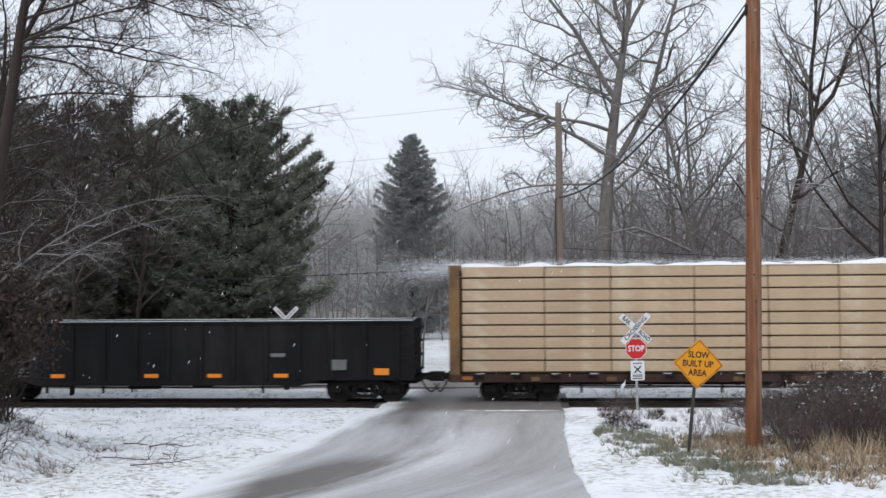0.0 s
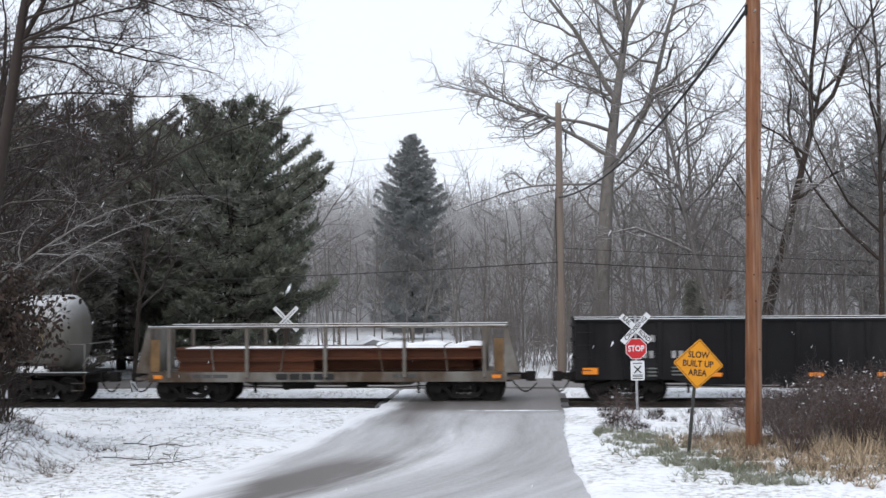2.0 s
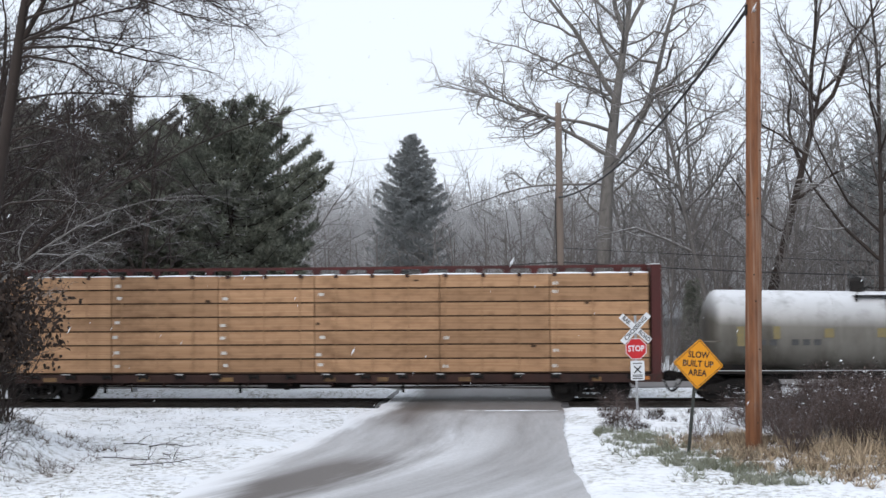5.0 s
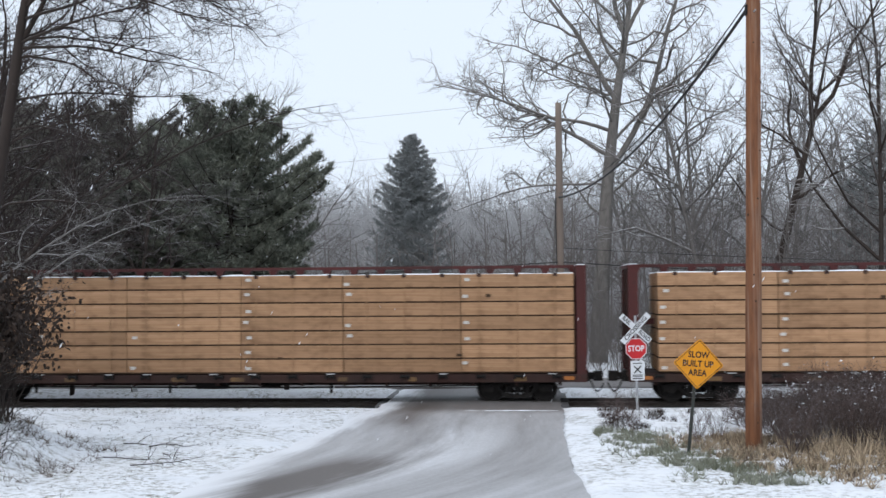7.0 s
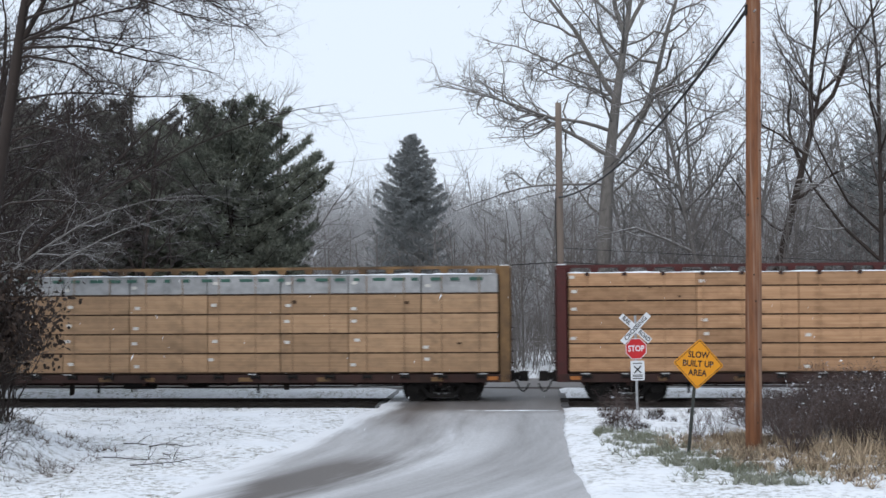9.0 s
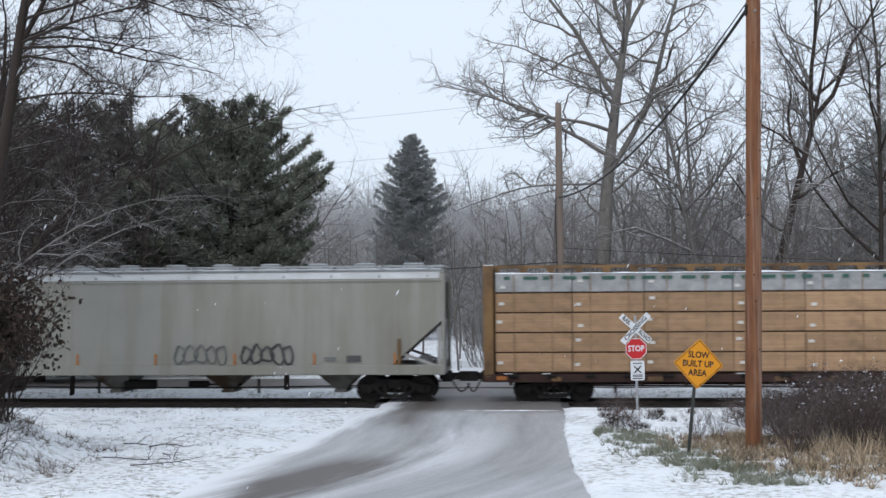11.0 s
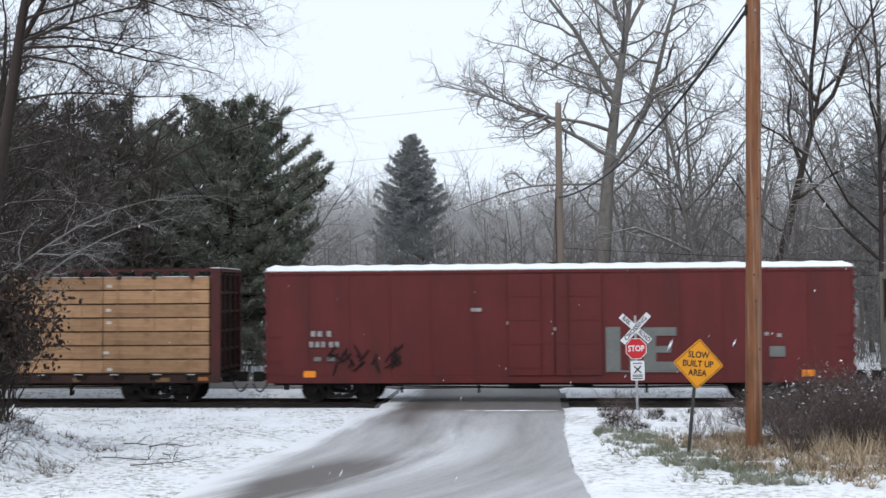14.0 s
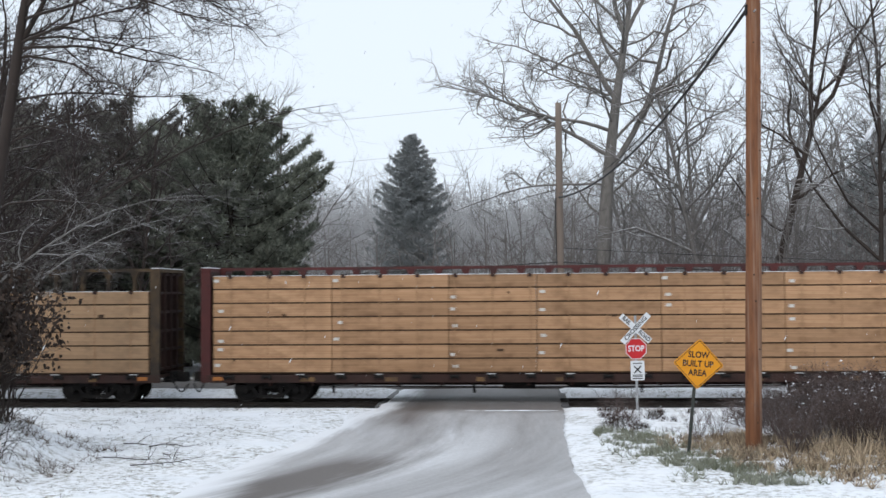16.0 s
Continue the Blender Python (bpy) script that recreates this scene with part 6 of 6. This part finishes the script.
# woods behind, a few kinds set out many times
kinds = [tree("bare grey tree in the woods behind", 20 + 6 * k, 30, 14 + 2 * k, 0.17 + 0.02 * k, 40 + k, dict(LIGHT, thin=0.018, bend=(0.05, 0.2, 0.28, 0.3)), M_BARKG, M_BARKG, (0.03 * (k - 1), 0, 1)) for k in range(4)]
rng = random.Random(77)
for k in range(34):
    y = rng.uniform(20, 66)
    far = y + 41.5
    side = rng.uniform(-0.40, 0.40)
    gap = smooth(-0.14, -0.08, side) * (1 - smooth(0.03, 0.2, side))
    if side < -0.02 and gap > 0.2 or gap > 0.5 and y < 40:
        continue
    ob = copy_thing(kinds[k % 4], pose(side * far - 0.073 * far, y, land(side * far - 0.073 * far, y) - 0.1, 0, 0, rng.uniform(0, 360)))
    ob.scale = [rng.uniform(0.72, 0.98) * (1 - 0.4 * gap)] * 3
saplings = [tree("thin bare sapling in the woods behind", 14 + 3 * k, 24, 7 + k, 0.06, 60 + k, dict(LIGHT, n=(6, 4, 3), sides=(5, 3, 3), count=(13, 8), thin=0.010), M_BARKMID, M_BARKMID, (0.05, 0, 1)) for k in range(3)]
for k in range(105):
    y = rng.uniform(14, 50)
    x = -0.073 * (y + 41.5) + rng.uniform(-0.02 if y < 30 else -0.12, 0.40) * (y + 41.5)
    copy_thing(saplings[k % 3], pose(x, y, land(x, y) - 0.1, 0, 0, rng.uniform(0, 360)))


def far_woods():
    """The wooded hillside in the distance."""
    rnd = random.Random(5)
    forms = []
    for k in range(5):
        w = Wood()
        grow((w, w), random.Random(90 + k), Vector((0, 0, 0)), Vector((0, 0, 1)), 12, 0.13, 0, FARS)
        forms.append(w.arrays())
    vs, fs, base = [], [], 0
    for k in range(1250):
        y = rnd.uniform(66, 230)
        x = -0.073 * (y + 41.5) + rnd.uniform(-0.45, 0.45) * (y + 41.5)
        v, f = forms[k % 5]
        a, s = rnd.uniform(0, 6.283), rnd.uniform(0.85, 1.35)
        c, sn = math.cos(a) * s, math.sin(a) * s
        vs.append(np.stack([v[:, 0] * c - v[:, 1] * sn + x, v[:, 0] * sn + v[:, 1] * c + y, v[:, 2] * s + land(x, y) - 0.2], 1))
        fs.append(f + base)
        base += len(v)
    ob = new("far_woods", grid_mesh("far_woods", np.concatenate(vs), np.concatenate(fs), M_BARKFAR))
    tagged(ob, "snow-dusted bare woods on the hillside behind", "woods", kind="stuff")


far_woods()

# ---- undergrowth ----
thickets = [bush_mesh(100 + k, 18, 3.6, 2.8, M_BARKMID, spec=dict(BUSH, n=(5, 4, 2), sides=(3, 3, 3), count=(7, 4), thin=0.009), r=0.016) for k in range(3)]
for k in range(76):
    y = rng.uniform(10.8, 34)
    far = y + 41.5
    x = -0.073 * far + (rng.uniform(0.03, 0.40) if k % 4 else rng.uniform(-0.38, -0.12)) * far
    ob = new("shrub", thickets[k % 3])
    ob.matrix_basis = pose(x, y, land(x, y) - 0.05, 0, 0, rng.uniform(0, 360))
    tagged(ob, "bare grey-brown shrub beyond the track", "shrub", "shrubs")
brambles = [bush_mesh(120 + k, 40, 1.45, 1.9, M_BRAMBLE, spec=dict(BUSH, n=(6, 4, 3), sides=(3, 3, 3), count=(9, 5), thin=0.006, bend=(0.2, 0.3, 0.34), up=(-0.02, -0.02, 0)), r=0.010) for k in range(3)]


def bramble_litter(seed, n, size, material, name, flat):
    """Small curled leaves, seed heads or lumps of snow caught in a bramble."""
    g = np.random.default_rng(seed)
    c = np.stack([g.normal(0, 0.62, n), g.normal(0, 0.62, n), 0.12 + 1.35 * g.beta(1.6, 1.7, n)], 1)
    ax = g.normal(0, 1, (n, 2, 3)) * np.array([1, 1, flat])
    ax /= np.linalg.norm(ax, axis=2, keepdims=True)
    w = size * g.uniform(0.5, 1.3, (n, 1))
    up = np.array([0, 0, 1.0]) * w * 0.45
    a, b = ax[:, 0] * w, ax[:, 1] * w * 0.6
    v = np.stack([c - a, c - b, c + a, c + b, c + up], 1).reshape(-1, 3)
    f = (np.arange(n)[:, None, None] * 5 + np.array([(0, 1, 4), (1, 2, 4), (2, 3, 4), (3, 0, 4)])[None]).reshape(-1, 3)
    return grid_mesh(name, v, f, material)


litter = [(bramble_litter(300 + k, 260, 0.030, M_BRAMBLE, "dead_leaves", 0.8), bramble_litter(320 + k, 11, 0.05, M_SNOW, "snow_bits", 0.2)) for k in range(3)]
for k in range(54):
    x, y = rng.uniform(6.0, 13.0), rng.uniform(-15.4, -9.6)
    if y < -14.6 + 0.35 * noise.noise((x, 0, 2)) and x > 8.6:
        y += 1.5
    ob = thing("bramble", "tangled dark dead bramble with snow on its stems", "shrub", pose(x, y, land(x, y) - 0.05, 0, 0, rng.uniform(0, 360)), group="brambles")
    ob.scale = [rng.uniform(0.6, 1.25), rng.uniform(0.6, 1.25), (0.66 + 0.45 * smooth(5.8, 8.5, x)) * rng.uniform(0.7, 1.15)]
    part_of("stem_tangle", brambles[k % 3], ob, "dark arching stems")
    tagged(part_of("foliage", litter[k % 3][0], ob), "shrivelled brown leaves", kind="stuff")
    tagged(part_of("snow_bits", litter[k % 3][1], ob), "small lumps of caught snow", kind="stuff")


def patch(name, label, n, place, length, width, spread, material, seed, k=7, up=1.0):
    g = np.random.default_rng(seed)
    r = random.Random(seed)
    pts = []
    while len(pts) < n:
        q = place(r)
        if q:
            pts.append((q[0], q[1], land(*q) - 0.01))
    d = np.tile(np.array([[0.0, 0.0, up]]), (n, 1)) + g.normal(0, 0.12, (n, 3))
    v, f = blades(g, np.array(pts), d, k, length, width, spread)
    return tagged(new(name, grid_mesh(name, v, f, material)), label, "grass", kind="stuff")


def verge(r):
    x, y = r.uniform(2.8, 11), r.uniform(-21.6, -11.5)
    low = float(np.interp(x, (2.8, 4.1, 6.2, 11), (-15.0, -18.6, -20.4, -21.2))) + 0.9 * noise.noise((x * 1.3, 0, 4))
    high = -12.6 - 0.5 * smooth(5, 3, x) + 0.8 * noise.noise((x * 1.1, 3, 4))
    if not low < y < high or noise.noise((x * 1.6, y * 1.6, 7)) < -0.22:
        return None
    return (x, y) if r.random() < (0.2 + 0.8 * smooth(2.6, 5.0, x)) * (0.25 + 0.75 * smooth(low, low + 2.6, y)) else None


def green_verge(r):
    y = r.uniform(-20, -11.5)
    x = 2.1 + 0.30 * (-12.7 - y) + r.gauss(0, 0.62) + 0.3 * noise.noise((y * 0.9, 0, 8))
    return (x, y) if noise.noise((x * 1.9, y * 1.9, 2)) > -0.05 and x > 1.5 else None


def mound_weeds(r):
    x, y = r.uniform(-11.5, -9.0), r.uniform(-21, -15)
    return (x, y) if noise.noise((x * 1.5, y * 1.5, 12)) > 0.0 else None


def left_verge(r):
    x, y = r.uniform(-14, -5.6), r.uniform(-22, -5)
    return (x, y) if noise.noise((x * 0.7, y * 0.7, 5)) > 0.08 and x < road_left(y) - 0.8 - 2.0 * r.random() else None


def clumps(r):
    x, y = r.uniform(1.5, 4.6), r.uniform(-12.5, -5.5)
    return (x, y) if noise.noise((x * 1.1, y * 0.6, 15)) > 0.12 and x > 1.7 else None


patch("dead_grass", "tall straw-coloured dead grass round the pole", 2600, verge, 0.24, 0.020, 0.85, M_STRAW, 1, 9)
patch("brown_weeds", "brown dead weeds mixed in the straw", 1800, verge, 0.25, 0.017, 0.9, M_WEED, 11, 7)
patch("tall_weeds", "straw-coloured weed stalks among the brambles", 170, lambda r: (5.4 + 4.6 * r.random() ** 0.55, r.uniform(-18.2, -14.8)), 0.62, 0.020, 0.32, M_STRAW, 2, 7)
patch("green_grass", "frosted green grass on the verge", 1400, green_verge, 0.17, 0.016, 0.85, M_GRASS, 3, 8)
patch("mound_weeds", "brown weeds poking out of the snowy mound", 320, mound_weeds, 0.22, 0.011, 1.1, M_WEED, 21, 7)
patch("short_grass", "dead grass stalks poking through the snow", 800, left_verge, 0.09, 0.009, 1.1, M_LEAF, 4, 5)
patch("short_grass", "dead grass stalks poking through the snow", 420, clumps, 0.22, 0.009, 0.5, M_LEAF, 6, 6)
sprig = bush_mesh(140, 9, 0.95, 0.5, M_BRAMBLE, r=0.006, spec=dict(BUSH, thin=0.004))
for x, y, s in ((2.05, -10.4, 70), (2.5, -11.6, 10), (3.75, -14.0, 200), (2.35, -9.3, 120), (4.3, -13.6, 250)):
    ob = new("weed_clump", sprig)
    ob.matrix_basis = pose(x, y, land(x, y) - 0.02, 0, 0, s)
    tagged(ob, "dry brown weed stalks in the snow", "weed", "weeds")


for k in range(18):
    x, y = rng.uniform(5.4, 10.5), rng.uniform(-16.4, -13.8)
    ob = new("weed_clump", sprig)
    ob.matrix_basis = pose(x, y, land(x, y) - 0.02, 0, 0, rng.uniform(0, 360))
    ob.scale = [rng.uniform(0.9, 1.5)] * 3
    tagged(ob, "dry brown weed stalks in front of the brambles", "weed", "weeds")


def leafy_shrub(x, y, seed, lean, stems):
    """A shrub that has kept its dead leaves."""
    root = thing("leafy_shrub", "shrub with clinging dead brown leaves beside the road", "shrub", pose(x, y, land(x, y) - 0.05), group="leafy shrubs")
    r = random.Random(seed)
    g = np.random.default_rng(seed)
    w = Wood()
    tips = []
    for k in range(stems):
        d = Vector((lean + r.uniform(-0.3, 0.3), r.uniform(-0.4, 0.4), 1)).normalized()
        pts = grow((w, w), r, Vector((r.uniform(-0.4, 0.3), r.uniform(-0.4, 0.4), 0)), d, r.uniform(1.9, 3.3), 0.02, 0, dict(BUSH, count=(6, 4), thin=0.004))
        for _ in range(90):
            i = r.randrange(3, 5)
            q = pts[i].lerp(pts[i + 1], r.random()) + Vector((r.gauss(0, 0.22), r.gauss(0, 0.25), r.gauss(0, 0.24)))
            tips.append(tuple(q))
    part_of("stem_tangle", grid_mesh("stems", *w.arrays(), M_BARK), root, "thin dark stems")
    c = np.array(tips)
    n = len(c)
    a = g.normal(0, 1, (n, 3))
    a[:, 2] -= 0.9
    a /= np.linalg.norm(a, axis=1, keepdims=True)
    b = np.cross(a, g.normal(0, 1, (n, 3)))
    b /= np.linalg.norm(b, axis=1, keepdims=True)
    ln, wd = 0.15 * g.uniform(0.6, 1.2, (n, 1)), 0.042
    nrm = np.cross(a, b) * 0.012
    v = np.stack([c, c + a * ln * 0.5 + b * wd + nrm, c + a * ln, c + a * ln * 0.5 - b * wd + nrm], 1).reshape(-1, 3)
    f = np.arange(n * 4).reshape(-1, 4)
    part_of("foliage", grid_mesh("leaves", v, f, M_LEAF), root, "curled dead brown leaves")


leafy_shrub(-11.1, -18.0, 31, 0.20, 11)
leafy_shrub(-11.5, -16.6, 32, 0.16, 10)
leafy_shrub(-11.1, -18.7, 33, 0.06, 10)
leafy_shrub(-11.35, -17.4, 36, 0.08, 10)
tree("leaning dark stem of the roadside shrubs", -11.0, -18.4, 4.8, 0.07, 35, dict(LEANING, count=(9, 6, 4), up=(0.01, 0, 0, 0)), M_BARK, M_TWIG, (0.38, 0, 1))
arch = bush_mesh(150, 12, 1.5, 0.7, M_BARK, r=0.008, spec=dict(BUSH, count=(5, 3), thin=0.004, up=(-0.30, -0.12, 0), bend=(0.12, 0.2, 0.25)))
for x, y, a in ((-10.55, -18.9, 0), (-10.2, -19.6, 90), (-11.0, -17.6, 200), (-10.4, -20.2, 300)):
    ob = new("arching_shrub", arch)
    ob.matrix_basis = pose(x, y, land(x, y) - 0.03, 0, 0, a)
    tagged(ob, "bare arching stems bent down over the snow", "shrub", "shrubs")


def fallen_branch(x, y, a, seed, ln):
    w = Wood()
    grow((w, w), random.Random(seed), Vector((0, 0, 0.03)), Vector((1, 0, 0.06)), ln, 0.014, 0, dict(BUSH, up=(-0.01, 0, 0), count=(6, 3), thin=0.004))
    ob = new("fallen_branch", grid_mesh("fallen_branch", *w.arrays(), M_BARK))
    ob.matrix_basis = pose(x, y, land(x, y) + 0.02, 0, 0, a)
    tagged(ob, "thin dead branch lying in the snow", "branch", "fallen branches")


for k, (x, y, a) in enumerate(((-9.0, -17.0, -15), (-8.6, -15.2, 25), (-7.9, -16.4, -40), (-9.4, -14.6, 10), (-8.0, -18.2, 35))):
    fallen_branch(x, y, a, 200 + k, 1.5)

# ---- houses beyond ----


def house(name, label, x, y, w, d, wall_h, roof_h, turn, siding, chimney=False, roofing=M_SNOW):
    root = thing(name, label, "house", pose(x, y, land(x, y) - 0.1, 0, 0, turn))
    part("wall", prism(B(), [(-w / 2, 0), (w / 2, 0), (w / 2, wall_h), (0, wall_h + roof_h), (-w / 2, wall_h)], -d / 2, d / 2), siding, root, "lapped siding walls")
    for s in (-1, 1):
        o = [(0, wall_h + roof_h), (s * (w / 2 + 0.35), wall_h - 0.35 * 2 * roof_h / w), (s * (w / 2 + 0.35), wall_h + 0.16 - 0.35 * 2 * roof_h / w), (0, wall_h + roof_h + 0.16)]
        part("roof", prism(B(), o, -d / 2 - 0.3, d / 2 + 0.3), roofing, root, "roof slope")
    for wx in (-w / 4, w / 4):
        win = part("window", box(B(), wx - 0.5, wx + 0.5, -d / 2 - 0.05, -d / 2 + 0.02, 1.0, 2.2), M_SIGNW, root, "white framed window")
        part("pane", box(B(), wx - 0.42, wx + 0.42, -d / 2 - 0.062, -d / 2 - 0.05, 1.08, 1.58), M_PANE, win)
        part("pane", box(B(), wx - 0.42, wx + 0.42, -d / 2 - 0.062, -d / 2 - 0.05, 1.63, 2.12), M_PANE, win)
    part("door", box(B(), -0.45, 0.45, -d / 2 - 0.04, -d / 2 + 0.02, 0.1, 2.1), M_SIDINGB, root)
    if chimney:
        part("chimney", box(B(), w * 0.15, w * 0.15 + 0.7, -0.4, 0.3, wall_h, wall_h + roof_h + 0.9), M_BRICK, root)


house("cottage", "grey house with a brick chimney among the trees", 11.5, 30.0, 8.0, 7.0, 2.2, 0.9, 80, M_SIDINGB, True, M_SIDINGB)


def shed():
    root = thing("shed", "low grey garden shed with a snowy roof across the street", "shed", pose(-7.4, 16.1, land(-7.4, 16.1) - 0.05, 0, 0, 12))
    part("wall", prism(B(), [(-1.35, 0), (1.35, 0), (1.35, 1.0), (-0.35, 1.55), (-1.35, 1.15)], -1.2, 1.2), M_SIDINGB, root, "grey plank walls")
    part("roof", prism(B(), [(-0.35, 1.56), (1.55, 0.92), (1.55, 1.02), (-0.35, 1.68), (-1.55, 1.16), (-1.55, 1.06)], -1.4, 1.4), M_SNOW, root, "snow-covered roof")
    # dark sheet on the wall in place of a shaded opening
    part("door", box(B(), -0.5, 0.3, -1.24, -1.19, 0.05, 1.0), M_PANE, root, "dark doorway")


shed()


def snowfall():
    """Loose flakes in the air, drifting down together."""
    g = np.random.default_rng(9)
    n = 5600
    c = np.stack([g.uniform(-24, 60, n), g.uniform(-29, 4, n), g.uniform(0, 74, n)], 1)
    c[:420, 0], c[:420, 1] = g.uniform(-6, 36, 420), g.uniform(-38, -31, 420)
    r = g.uniform(0.005, 0.013, (n, 1))
    fall = np.array([-0.45, 0, -0.89])
    side = np.array([0.89, 0, -0.45])
    six = np.array([side, -side, (0, 1, 0), (0, -1, 0), -3.2 * fall, 3.2 * fall], float)
    v = (c[:, None] + six[None] * r[:, :, None]).reshape(-1, 3)
    f = np.array([(0, 2, 4), (2, 1, 4), (1, 3, 4), (3, 0, 4), (2, 0, 5), (1, 2, 5), (3, 1, 5), (0, 3, 5)])
    f = (np.arange(n)[:, None, None] * 6 + f[None]).reshape(-1, 3)
    return tagged(new("falling_snow", grid_mesh("falling_snow", v, f, M_SNOW)), "loose snowflakes drifting down through the air", "snow", kind="stuff")


FLAKES = snowfall()


def blown_snow():
    """Powder torn off the first car's roof, trailing behind its end."""
    g = np.random.default_rng(17)
    n = 26000
    back = g.exponential(1.7, n)
    c = np.stack([-2.6 - back + g.uniform(0, 2.2, n), g.uniform(-1.4, 1.4, n), 4.62 + g.normal(0, 1, n) * (0.04 + 0.10 * back) - 0.05 * back], 1)
    far = g.random(n) < 0.35
    c[far, 0], c[far, 2] = g.uniform(-2, 20, far.sum()), 4.70 + np.abs(g.normal(0, 0.09, far.sum()))
    r = g.uniform(0.0035, 0.0075, (n, 1))
    six = np.array([(2.6, 0, 0), (-2.6, 0, 0), (0, 1, 0), (0, -1, 0), (0, 0, 1), (0, 0, -1)], float)
    v = (c[:, None] + six[None] * r[:, :, None]).reshape(-1, 3)
    f = np.array([(0, 2, 4), (2, 1, 4), (1, 3, 4), (3, 0, 4), (2, 0, 5), (1, 2, 5), (3, 1, 5), (0, 3, 5)])
    f = (np.arange(n)[:, None, None] * 6 + f[None]).reshape(-1, 3)
    return tagged(new("blown_snow", grid_mesh("blown_snow", v, f, M_SNOW)), "fine powder snow blowing off the roof of the tan lumber car", "snow", kind="stuff")


POWDER = blown_snow()


def motions():
    """The train rolls across the view with its wheels turning, and the snow drifts down."""
    walk(FLAKES, [(t, pose(-1.9 * t, 0, -3.7 * t)) for t in (0, 4, 8, 12, 16)])
    walk(POWDER, [(t, pose(travel(t), 0, 0)) for t in (0, 4, 8, 12, 16)])
    moments = [0.5 * k for k in range(33)]
    for car, x in CARS:
        walk(car, [(t, pose(x + travel(t), 0, 0)) for t in moments])
    frames = [k / 30 for k in range(481)]
    for wheel, x in WHEELS:
        walk(wheel, [(t, pose(x, 0, 0.46, 0, math.degrees(travel(t) / 0.46), 0)) for t in frames])


motions()
